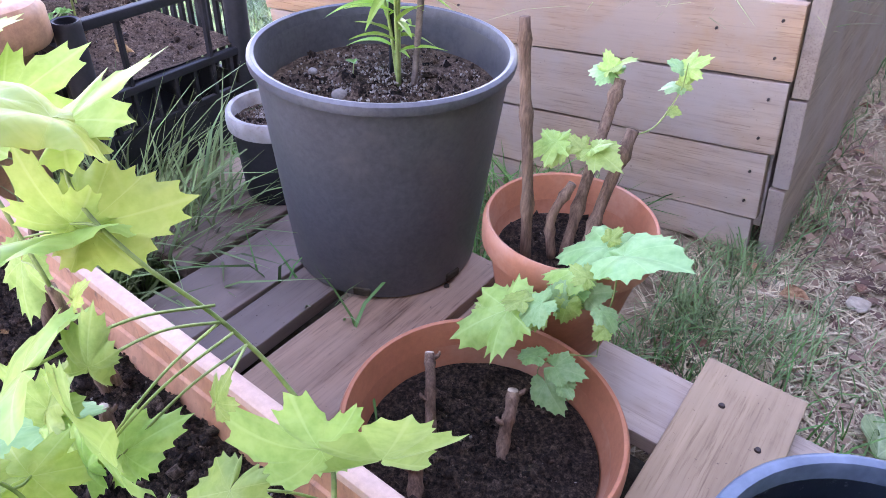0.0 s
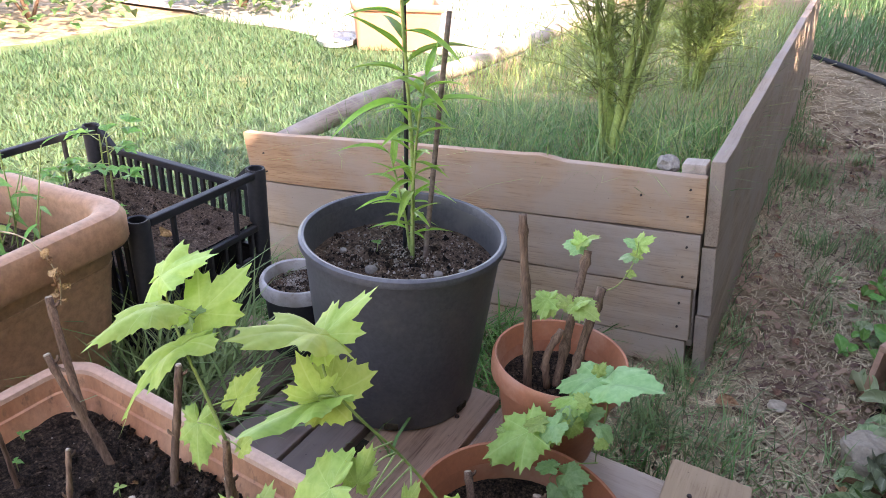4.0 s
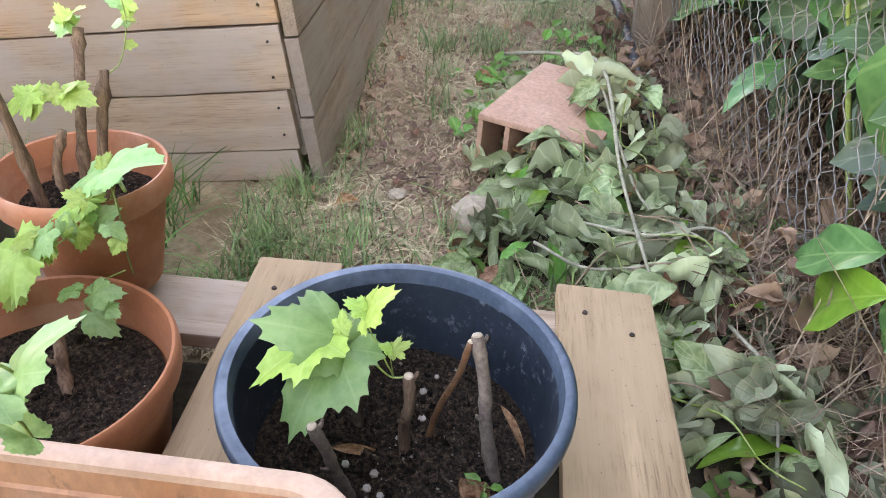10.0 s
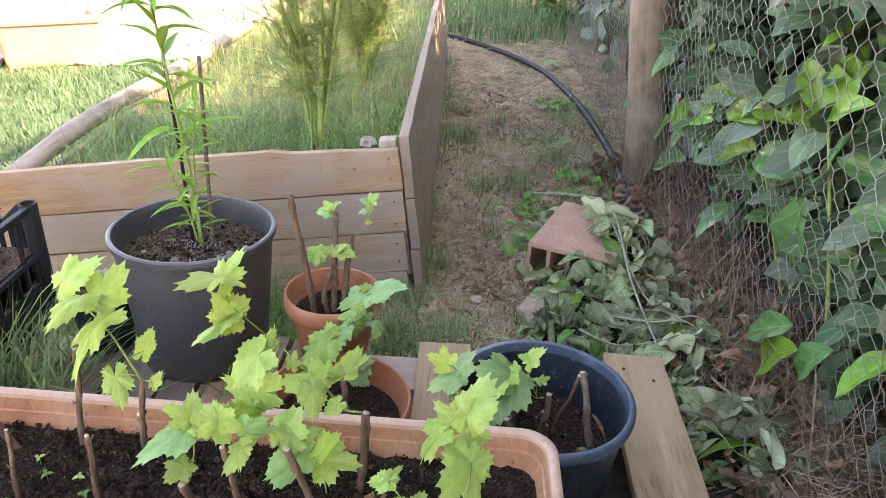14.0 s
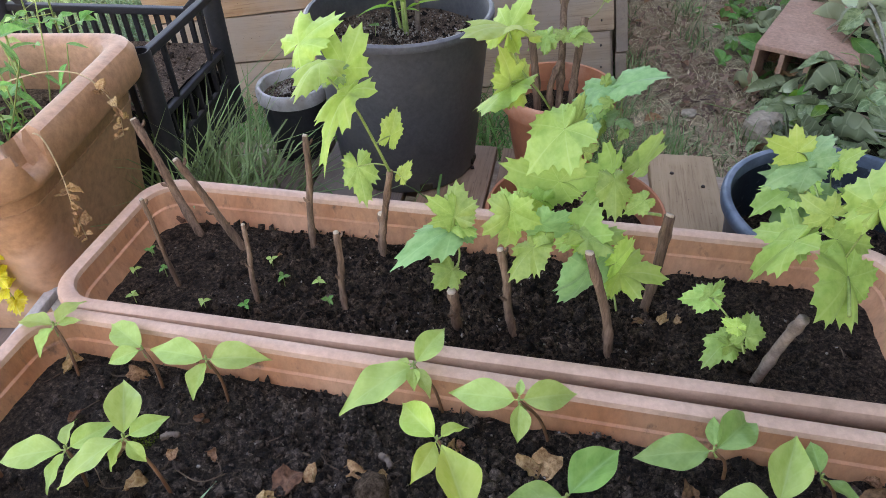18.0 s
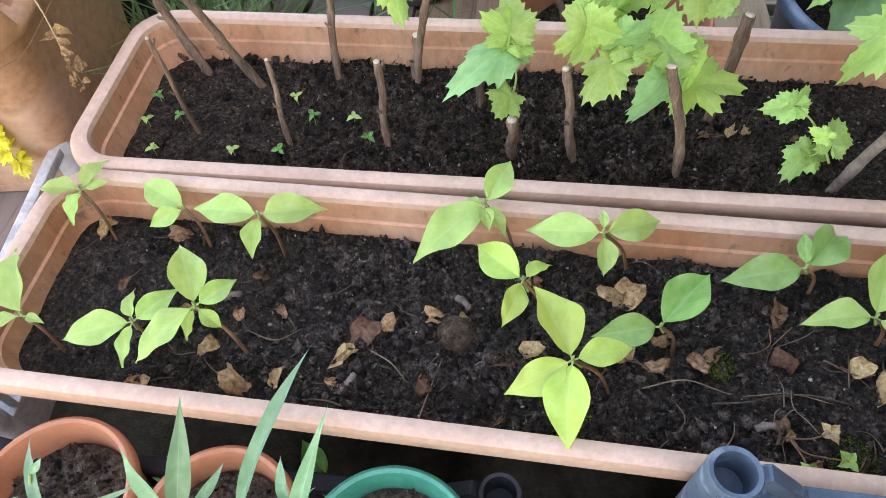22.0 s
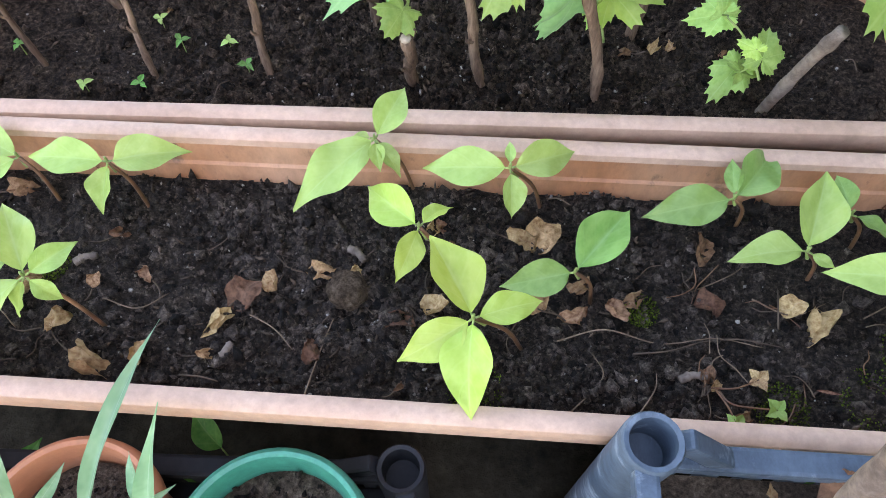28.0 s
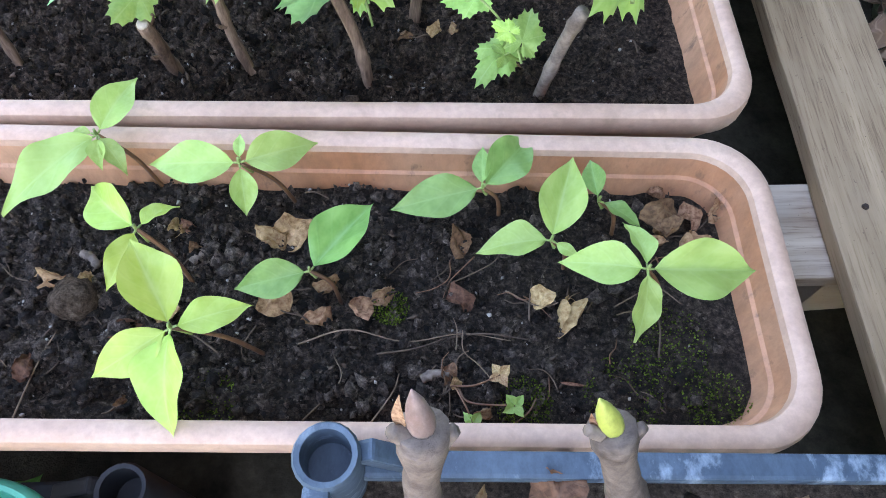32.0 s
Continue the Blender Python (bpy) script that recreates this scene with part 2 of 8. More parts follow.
M_CLAYTAN = surface("tan_terracotta_plastic", (0.42, 0.22, 0.11), (0.50, 0.28, 0.16), 4, 80, 0.55, 0.12, 0.001, stain=(0.6, 0.4, 0.28), stain_at=0.66, vary=0.03)
M_POT = surface("orange_terracotta", (0.38, 0.125, 0.055), (0.50, 0.19, 0.09), 7, 120, 0.6, 0.15, 0.001, stain=(0.52, 0.27, 0.17), stain_scale=5, stain_at=0.62, vary=0.06, grain=0.2)
M_BLACK = surface("black_plastic", (0.012, 0.013, 0.015), (0.026, 0.027, 0.030), 6, 140, 0.58, 0.1, 0.0006, stain=(0.075, 0.075, 0.072), stain_scale=7, stain_at=0.68, vary=0.1, spec=0.3)
M_WHITERIM = surface("dusty_white_plastic", (0.30, 0.295, 0.275), (0.46, 0.45, 0.42), 14, 100, 0.6, 0.1, 0.0006, stain=(0.16, 0.14, 0.11), stain_scale=25, stain_at=0.58, vary=0.03)
M_POTGREY = surface("black_pot_plastic", (0.055, 0.056, 0.058), (0.10, 0.10, 0.10), 5, 140, 0.45, 0.1, 0.0006, stain=(0.095, 0.09, 0.08), stain_scale=7, stain_at=0.58, vary=0.03)
M_RIMGREY = surface("grey_pot_rim_plastic", (0.06, 0.061, 0.066), (0.115, 0.117, 0.122), 6, 120, 0.45, 0.1, 0.0006, vary=0.03)
# Bucket body and inside, several times darker than its rim.
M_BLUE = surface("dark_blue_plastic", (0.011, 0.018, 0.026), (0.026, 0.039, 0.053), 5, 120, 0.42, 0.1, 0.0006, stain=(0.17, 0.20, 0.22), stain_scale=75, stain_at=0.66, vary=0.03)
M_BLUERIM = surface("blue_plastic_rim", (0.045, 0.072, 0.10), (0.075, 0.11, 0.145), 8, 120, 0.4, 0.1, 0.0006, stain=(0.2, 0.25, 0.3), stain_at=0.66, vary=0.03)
M_CRATE = surface("weathered_blue_plastic", (0.045, 0.068, 0.092), (0.105, 0.145, 0.18), 9, 120, 0.5, 0.15, 0.0008, stain=(0.30, 0.36, 0.40), stain_scale=26, stain_at=0.63, vary=0.04, stretch=(1, 0.5, 1.5), spec=0.35)
M_WHITE = surface("dirty_white_plastic", (0.48, 0.475, 0.45), (0.62, 0.61, 0.58), 6, 100, 0.5, 0.1, 0.0006, stain=(0.22, 0.2, 0.17), stain_scale=9, stain_at=0.6, vary=0.03)
M_GREEN = surface("green_plastic", (0.02, 0.21, 0.13), (0.035, 0.30, 0.19), 6, 100, 0.4, 0.1, 0.0006, vary=0.04)
M_SOIL = earth("damp_potting_soil", (0.008, 0.0055, 0.004), (0.040, 0.028, 0.020), (0.14, 0.10, 0.07), (0.34, 0.26, 0.19), False, 0.12, 0.8)
M_SOILDRY = earth("dry_potting_soil", (0.04, 0.027, 0.019), (0.135, 0.094, 0.066), (0.26, 0.19, 0.135), (0.50, 0.40, 0.29), False, 0.15, 0.85)
M_CRUMB = earth("soil_crumbs", (0.010, 0.007, 0.005), (0.046, 0.032, 0.023), (0.12, 0.086, 0.062), (0.24, 0.18, 0.13), True, 0.12, 0.8)
M_SOILBLACK = earth("black_damp_soil", (0.008, 0.0063, 0.005), (0.042, 0.031, 0.023), (0.13, 0.098, 0.074), (0.33, 0.265, 0.21), False, 0.18, 0.75)
M_CRUMBBLACK = earth("black_soil_crumbs", (0.012, 0.0094, 0.0075), (0.055, 0.042, 0.034), (0.15, 0.118, 0.092), (0.30, 0.24, 0.19), True, 0.18, 0.75)
M_CHIP = surface("bark_chips", (0.05, 0.035, 0.025), (0.16, 0.11, 0.075), 30, 160, 0.9, 0.5, 0.002, spec=0.15, vary=0.5, island=True)
M_GRIT = surface("pale_grit", (0.22, 0.19, 0.155), (0.46, 0.41, 0.34), 30, 160, 0.9, 0.4, 0.002, spec=0.2, vary=0.3, island=True)
M_MOSS = earth("moss", (0.03, 0.055, 0.006), (0.10, 0.155, 0.018), (0.19, 0.26, 0.04), (0.26, 0.33, 0.06), True)
M_PLANK = wood("pallet_wood", (0.20, 0.12, 0.062), (0.55, 0.375, 0.215), 1, grey=(0.42, 0.29, 0.17))
M_BOARDTOP = wood("varnish_stained_board", (0.36, 0.20, 0.10), (0.54, 0.335, 0.185), 0, grey=(0.42, 0.32, 0.24))
# Darkest pallet wood, for the planks left of x = 0.12.
M_PLANKDARK = wood("dark_pallet_wood", (0.075, 0.052, 0.040), (0.27, 0.20, 0.155), 1, grey=(0.22, 0.18, 0.15))
M_PLANKRED = wood("brown_pallet_wood", (0.15, 0.088, 0.052), (0.42, 0.265, 0.165), 1, grey=(0.34, 0.235, 0.16))
M_PLANKX = wood("pallet_wood_across", (0.27, 0.18, 0.115), (0.58, 0.45, 0.32), 0, grey=(0.46, 0.37, 0.29))
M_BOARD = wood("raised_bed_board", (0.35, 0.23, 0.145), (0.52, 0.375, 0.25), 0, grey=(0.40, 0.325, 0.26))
# Side boards in a darker tone than the front and back ones.
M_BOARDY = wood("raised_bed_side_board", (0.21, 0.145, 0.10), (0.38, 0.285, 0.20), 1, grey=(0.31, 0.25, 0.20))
M_LOG = wood("weathered_log", (0.15, 0.115, 0.085), (0.42, 0.335, 0.26), 1, grey=(0.44, 0.385, 0.32))
M_POST = wood("fence_post_wood", (0.095, 0.07, 0.048), (0.235, 0.175, 0.122), 2, grey=(0.27, 0.22, 0.17))
M_BARK = surface("vine_bark", (0.10, 0.06, 0.04), (0.31, 0.20, 0.13), 40, 160, 0.85, 0.8, 0.002, stretch=(3, 3, 0.4), vary=0.2, spec=0.15)
M_BARKGREY = surface("fig_bark", (0.12, 0.09, 0.072), (0.28, 0.215, 0.165), 40, 160, 0.8, 0.6, 0.002, vary=0.12, spec=0.15)
M_PALETWIG = surface("pale_dead_twig", (0.26, 0.25, 0.17), (0.50, 0.47, 0.34), 30, 140, 0.8, 0.5, 0.001, vary=0.15, spec=0.15)
M_CUT = surface("cut_wood", (0.40, 0.30, 0.2), (0.55, 0.45, 0.33), 60, 200, 0.8, 0.3, 0.001)
M_SHOOT = surface("green_shoot", (0.20, 0.30, 0.07), (0.34, 0.42, 0.12), 30, 120, 0.5, 0.1, 0.0006, vary=0.2)
M_SHOOTRED = surface("reddish_stem", (0.14, 0.06, 0.03), (0.25, 0.12, 0.05), 30, 120, 0.6, 0.1, 0.0006, vary=0.2)
M_STRAW = surface("straw", (0.40, 0.30, 0.165), (0.76, 0.62, 0.38), 40, 120, 0.85, 0.2, 0.001, vary=0.4, island=True)
M_DRYTAN = leafy("tan_dry_leaf", (0.27, 0.145, 0.06), (0.52, 0.34, 0.165), (0.45, 0.3, 0.16), 0.9, 0.15, vary=0.25, mottle=9)
M_DRYDARK = leafy("dark_dry_leaf", (0.09, 0.042, 0.02), (0.22, 0.11, 0.055), (0.2, 0.11, 0.06), 0.85, 0.1, vary=0.3, mottle=9)
M_DRY = leafy("dry_brown_leaf", (0.17, 0.075, 0.033), (0.46, 0.26, 0.135), (0.38, 0.22, 0.12), 0.85, 0.15, vary=0.4, mottle=8)
M_DRYS = leafy("dry_brown_litter", (0.13, 0.07, 0.042), (0.36, 0.225, 0.145), (0.30, 0.19, 0.12), 0.85, 0.1, island=True, vary=0.5)
M_VINE = leafy("vine_leaf", (0.25, 0.41, 0.085), (0.35, 0.51, 0.125), (0.40, 0.55, 0.17), 0.42, 0.40, 14)
M_VINEY = leafy("young_vine_leaf", (0.33, 0.49, 0.085), (0.43, 0.58, 0.125), (0.49, 0.62, 0.18), 0.42, 0.42, 14)
M_VINEB = leafy("bluish_vine_leaf", (0.18, 0.35, 0.115), (0.26, 0.44, 0.165), (0.29, 0.47, 0.19), 0.42, 0.32, 14)
M_SEED = leafy("seedling_leaf", (0.31, 0.46, 0.10), (0.40, 0.55, 0.15), (0.41, 0.56, 0.17), 0.4, 0.3, 26, vary=0.15)
M_SEEDY = leafy("yellowish_seedling_leaf", (0.36, 0.50, 0.075), (0.44, 0.57, 0.12), (0.47, 0.60, 0.15), 0.4, 0.3, 26, vary=0.1)
M_SEEDD = leafy("dark_seedling_leaf", (0.17, 0.33, 0.07), (0.25, 0.42, 0.11), (0.26, 0.44, 0.13), 0.38, 0.25, 26, vary=0.15)
M_LAUREL = leafy("laurel_leaf", (0.045, 0.14, 0.045), (0.095, 0.225, 0.075), (0.17, 0.30, 0.11), 0.26, 0.2, 18, vary=0.3, rib=0.4)
M_LAURELY = leafy("young_laurel_leaf", (0.10, 0.26, 0.025), (0.19, 0.40, 0.045), (0.29, 0.48, 0.10), 0.28, 0.35, 18, vary=0.3)
M_HEDGE = leafy("hedge_leaves", (0.038, 0.09, 0.042), (0.105, 0.18, 0.095), (0.18, 0.25, 0.15), 0.3, 0.2, 18, island=True, vary=0.6, rib=0.45)
M_WILT = leafy("wilted_leaf", (0.14, 0.225, 0.085), (0.36, 0.45, 0.21), (0.42, 0.50, 0.27), 0.5, 0.2, 24, vary=0.3, mottle=6, rib=0.6)
M_WILTS = leafy("crumpled_wilted_leaf", (0.14, 0.18, 0.085), (0.38, 0.42, 0.245), (0.42, 0.45, 0.27), 0.6, 0.12, 24, island=True, vary=0.62, rib=0.5)
# Near-black fill; as ground under the pallet it stands in for shade.
M_DARKFILL = surface("leaf_mould", (0.025, 0.02, 0.014), (0.09, 0.075, 0.05), 25, 120, 0.95, 0.8, 0.004, spec=0.1, vary=0.0)
M_TWIG = surface("dry_twigs", (0.19, 0.125, 0.08), (0.46, 0.33, 0.215), 40, 120, 0.85, 0.2, 0.001, vary=0.5, island=True)
M_TURF = surface("lawn_turf", (0.075, 0.12, 0.045), (0.17, 0.215, 0.095), 6, 70, 0.95, 0.8, 0.01, stain=(0.22, 0.21, 0.12), stain_scale=2.2, stain_at=0.62, spec=0.1, vary=0.0)
M_SANDY = surface("pale_dry_gravel", (0.28, 0.25, 0.20), (0.44, 0.40, 0.335), 3, 60, 0.95, 0.6, 0.006, spec=0.1, vary=0.0)
M_LILY = leafy("lily_leaf", (0.12, 0.30, 0.03), (0.24, 0.45, 0.05), (0.36, 0.55, 0.12), 0.4, 0.35, 3, vary=0.2)
M_LILYB = leafy("bluish_narrow_leaf", (0.12, 0.27, 0.12), (0.24, 0.40, 0.22), (0.32, 0.46, 0.3), 0.5, 0.25, 3, vary=0.2)
M_GRASS = leafy("grass_blades", (0.045, 0.15, 0.03), (0.12, 0.28, 0.06), (0.14, 0.3, 0.09), 0.5, 0.3, 0, island=True, vary=0.5)
M_GRASSY = leafy("sunny_grass_blades", (0.06, 0.15, 0.045), (0.14, 0.25, 0.085), (0.14, 0.25, 0.10), 0.5, 0.3, 0, island=True, vary=0.5)
# Grass colour lightened to carry the sunlight that falls on the bed.
M_BEDGRASS = leafy("sunlit_tone_grass_blades", (0.11, 0.20, 0.065), (0.24, 0.35, 0.14), (0.24, 0.35, 0.16), 0.5, 0.3, 0, island=True, vary=0.5)
M_LAWN = leafy("lawn_grass_blades", (0.042, 0.105, 0.038), (0.095, 0.165, 0.07), (0.10, 0.17, 0.08), 0.5, 0.18, 0, island=True, vary=0.5)
M_GRASSB = leafy("dry_bed_grass_blades", (0.17, 0.25, 0.05), (0.36, 0.43, 0.13), (0.3, 0.38, 0.14), 0.55, 0.3, 0, island=True, vary=0.5)
M_DRYTWIG = surface("rootlet", (0.11, 0.07, 0.045), (0.27, 0.19, 0.125), 40, 120, 0.85, 0.2, 0.001, vary=0.3, spec=0.1)
M_BUDPINK = surface("pinkish_bud", (0.20, 0.105, 0.075), (0.42, 0.30, 0.25), 90, 220, 0.6, 0.5, 0.001, stretch=(1, 1, 0.4))
M_BUD = surface("opening_bud", (0.30, 0.33, 0.045), (0.46, 0.48, 0.10), 80, 200, 0.55, 0.4, 0.0008, stretch=(1, 1, 0.4))
M_YELLOW = leafy("yellow_leaf", (0.52, 0.45, 0.02), (0.70, 0.62, 0.05), (0.7, 0.65, 0.2), 0.5, 0.4, 10, vary=0.15)
M_WEED = leafy("weed_leaf", (0.07, 0.24, 0.04), (0.15, 0.36, 0.07), (0.25, 0.42, 0.12), 0.5, 0.3, 16, vary=0.3)
M_BRICK = surface("hollow_brick_clay", (0.45, 0.235, 0.145), (0.60, 0.355, 0.24), 9, 120, 0.85, 0.4, 0.002, stain=(0.45, 0.28, 0.19), stain_at=0.6, vary=0.05)
M_STONE = surface("grey_stone", (0.38, 0.30, 0.20), (0.58, 0.48, 0.35), 12, 90, 0.9, 0.8, 0.004, vary=0.15)
M_PEBBLE = surface("grey_pebble", (0.20, 0.18, 0.15), (0.34, 0.31, 0.27), 60, 300, 0.9, 0.5, 0.001, vary=0.2, spec=0.15)
M_WIRE = surface("galvanised_wire", (0.17, 0.165, 0.15), (0.36, 0.355, 0.335), 12, 120, 0.5, 0.1, 0.0004, metal=0.3, vary=0.15)
M_NAIL = surface("rusty_nail", (0.035, 0.026, 0.022), (0.09, 0.06, 0.045), 60, 200, 0.6, 0.2, 0.0005, metal=0.5)
M_GROUND = surface("path_earth", (0.25, 0.17, 0.098), (0.62, 0.475, 0.30), 11, 60, 0.95, 1.0, 0.014, stain=(0.24, 0.17, 0.09), stain_scale=5, stain_at=0.6, spec=0.1, vary=0.0)
M_WALNUT = earth("old_walnut_shell", (0.03, 0.02, 0.013), (0.12, 0.082, 0.053), (0.23, 0.165, 0.115), (0.32, 0.25, 0.18))


# ---- builders ----
def mesh_of(name, verts, faces, mat, uvs=None, smooth=True):
    me = bpy.data.meshes.new(name)
    me.from_pydata([tuple(v) for v in verts], [], faces)
    if uvs is not None:
        lay = me.uv_layers.new(name="UVMap")
        idx = np.empty(len(me.loops), dtype=np.int32)
        me.loops.foreach_get("vertex_index", idx)
        lay.data.foreach_set("uv", np.asarray(uvs, dtype=np.float32)[idx].ravel())
    if smooth:
        me.polygons.foreach_set("use_smooth", [True] * len(me.polygons))
    me.materials.append(mat)
    me.update()
    return me


def attach(name, me, parent=None, label="", m=None):
    ob = new(name, me)
    if parent is not None:
        ob.parent = parent
    if m is not None:
        ob.matrix_basis = m
    if label:
        ob["label"] = label
    return ob


def part(name, bm, mat, parent=None, label="", m=None, smooth=True):
    me = bpy.data.meshes.new(name)
    bm.normal_update()
    bm.to_mesh(me)
    bm.free()
    if smooth:
        me.polygons.foreach_set("use_smooth", [True] * len(me.polygons))
        me.set_sharp_from_angle(angle=radians(38))
    me.materials.append(mat)
    return attach(name, me, parent, label, m)


def thing(name, m, label, category, group="", kind=""):
    ob = new(name)
    ob.empty_display_size = 0.02
    ob.matrix_basis = m
    return tagged(ob, label, category, group, kind)


def slab(sx, sy, sz, bevel=0.003, rough=0.0, seed=0, cuts=0):
    """A box about its centre with soft edges, its faces a little uneven."""
    bm = bmesh.new()
    bmesh.ops.create_cube(bm, size=1)
    bmesh.ops.scale(bm, vec=(sx, sy, sz), verts=bm.verts)
    if cuts:
        longest = max(range(3), key=lambda i: (sx, sy, sz)[i])
        es = [e for e in bm.edges if abs((e.verts[0].co - e.verts[1].co)[longest]) > 1e-5]
        bmesh.ops.subdivide_edges(bm, edges=es, cuts=cuts)
    if bevel:
        bmesh.ops.bevel(bm, geom=[e for e in bm.edges if e.calc_face_angle(0) > 0.5], offset=bevel, segments=2, affect="EDGES", profile=0.6)
    if rough:
        for v in bm.verts:
            v.co += noise.noise_vector(v.co * 9 + Vector((seed * 3.7, seed, 0))) * rough
    return bm


def ring_round(r, z, n):
    return [(r * math.cos(2 * math.pi * i / n), r * math.sin(2 * math.pi * i / n), z) for i in range(n)]


def ring_rect(w, d, r, z, k=8):
    """A rounded rectangle, w by d, with k points to a corner."""
    out = []
    for cx, cy, a0 in ((1, 1, 0), (-1, 1, 90), (-1, -1, 180), (1, -1, 270)):
        for i in range(k):
            a = radians(a0 + 90 * i / (k - 1))
            out.append((cx * (w / 2 - r) + r * math.cos(a), cy * (d / 2 - r) + r * math.sin(a), z))
    return out


def dense(ring, step):
    """The same closed ring with more points on its long runs."""
    out = []
    for a, b in zip(ring, ring[1:] + ring[:1]):
        n = max(1, int(math.dist(a, b) / step))
        out += [tuple(p + (q - p) * i / n for p, q in zip(a, b)) for i in range(n)]
    return out


def loft(rings, cap_first=False, cap_last=False, wobble=0.0):
    bm = bmesh.new()
    rows = []
    for ring in rings:
        rows.append([bm.verts.new(Vector(p) + noise.noise_vector(Vector(p) * 6) * wobble) for p in ring])
    for a, b in zip(rows, rows[1:]):
        for i in range(len(a)):
            j = (i + 1) % len(a)
            bm.faces.new((a[i], a[j], b[j], b[i]))
    if cap_first:
        bm.faces.new(rows[0][::-1])
    if cap_last:
        bm.faces.new(rows[-1])
    return bm


def lathe(profile, n=56, wobble=0.0):
    return loft([ring_round(r, z, n) for r, z in profile], cap_first=True, wobble=wobble)


def tube_arrays(points, radii, sides=7, close=True):
    """Rings along a line of points: vertices and faces."""
    pts = [Vector(p) for p in points]
    if not hasattr(radii, "__len__"):
        radii = [radii] * len(pts)
    vs, fs, side = [], [], None
    for i, p in enumerate(pts):
        d = (pts[min(i + 1, len(pts) - 1)] - pts[max(i - 1, 0)]).normalized()
        if side is None:
            side = d.orthogonal().normalized()
        side = (side - d * side.dot(d)).normalized()
        up = d.cross(side)
        for k in range(sides):
            a = 2 * math.pi * k / sides
            vs.append(p + (side * math.cos(a) + up * math.sin(a)) * radii[i])
    for i in range(len(pts) - 1):
        for k in range(sides):
            a, b = i * sides + k, i * sides + (k + 1) % sides
            fs.append((a, b, b + sides, a + sides))
    if close:
        fs.append(tuple(range(sides))[::-1])
        fs.append(tuple(range((len(pts) - 1) * sides, len(pts) * sides)))
    return vs, fs


def smooth_line(points, steps=6):
    """A soft line through the points."""
    p = [Vector(q) for q in points]
    if len(p) < 3:
        return [p[0].lerp(p[1], i / steps) for i in range(steps + 1)]
    p = [p[0] * 2 - p[1]] + p + [p[-1] * 2 - p[-2]]
    out = []
    for i in range(1, len(p) - 2):
        a, b, c, d = p[i - 1 : i + 3]
        for k in range(steps):
            t = k / steps
            out.append(0.5 * (2 * b + (c - a) * t + (2 * a - 5 * b + 4 * c - d) * t * t + (3 * b - a - 3 * c + d) * t ** 3))
    out.append(p[-2])
    return out


def tube_part(name, points, r0, r1, mat, parent=None, label="", sides=8, steps=6, knobby=0.0):
    line = smooth_line(points, steps)
    n = len(line)
    radii = [r0 + (r1 - r0) * i / (n - 1) for i in range(n)]
    if knobby:
        radii = [r * (1 + 0.4 * knobby * abs(noise.noise(q * 60)) + (0.8 * knobby if i % 6 == 4 else 0)) for i, (r, q) in enumerate(zip(radii, line))]
    vs, fs = tube_arrays(line, radii, sides)
    return attach(name, mesh_of(name, vs, fs, mat), parent, label)


def joined(name, pieces, mat, parent=None, label="", uvs=True):
    """Many small arrays (vertices, faces, uvs) in one mesh."""
    vs, fs, us, base = [], [], [], 0
    for v, f, u in pieces:
        vs.append(np.asarray(v, dtype=float).reshape(-1, 3))
        fs += [tuple(i + base for i in q) for q in f]
        us.append(np.zeros((len(v), 2)) if u is None else u)
        base += len(v)
    if not vs:
        return None
    return attach(name, mesh_of(name, np.concatenate(vs), fs, mat, np.concatenate(us) if uvs else None), parent, label)


def moved(arr, m):
    a = np.asarray(arr, dtype=float)
    mm = np.array(m)
    return a @ mm[:3, :3].T + mm[:3, 3]


def blade_leaf(length=1.0, width=0.5, widest=0.4, fold=0.12, droop=0.25, tip=0.9, n=10, wave=0.0, seed=0, half=3):
    """A leaf along +y from its base: folded along the midrib, drooping, its edge wavy."""
    vs, fs, us = [], [], []
    rng = random.Random(seed)
    ph = rng.random() * 6
    for i in range(n + 1):
        s = i / n
        a = (s / widest) if s < widest else 1 - (s - widest) / (1 - widest)
        w = width / 2 * (math.sin(min(1, max(a, 0)) * math.pi / 2) ** (0.75 if s < widest else tip)) + 0.004 * width
        y, z0 = length * s * (1 - 0.12 * droop * s), -droop * length * s * s * 0.5
        for k in range(-half, half + 1):
            q = k / half
            vs.append((w * q, y, z0 + abs(q) * w * fold * 2 + wave * length * math.sin(ph + s * 14 + q * 2) * abs(q)))
            us.append((s, 0.5 + 0.5 * q))
    c = 2 * half + 1
    for i in range(n):
        for k in range(c - 1):
            fs.append((i * c + k, i * c + k + 1, (i + 1) * c + k + 1, (i + 1) * c + k))
    return vs, fs, np.array(us)


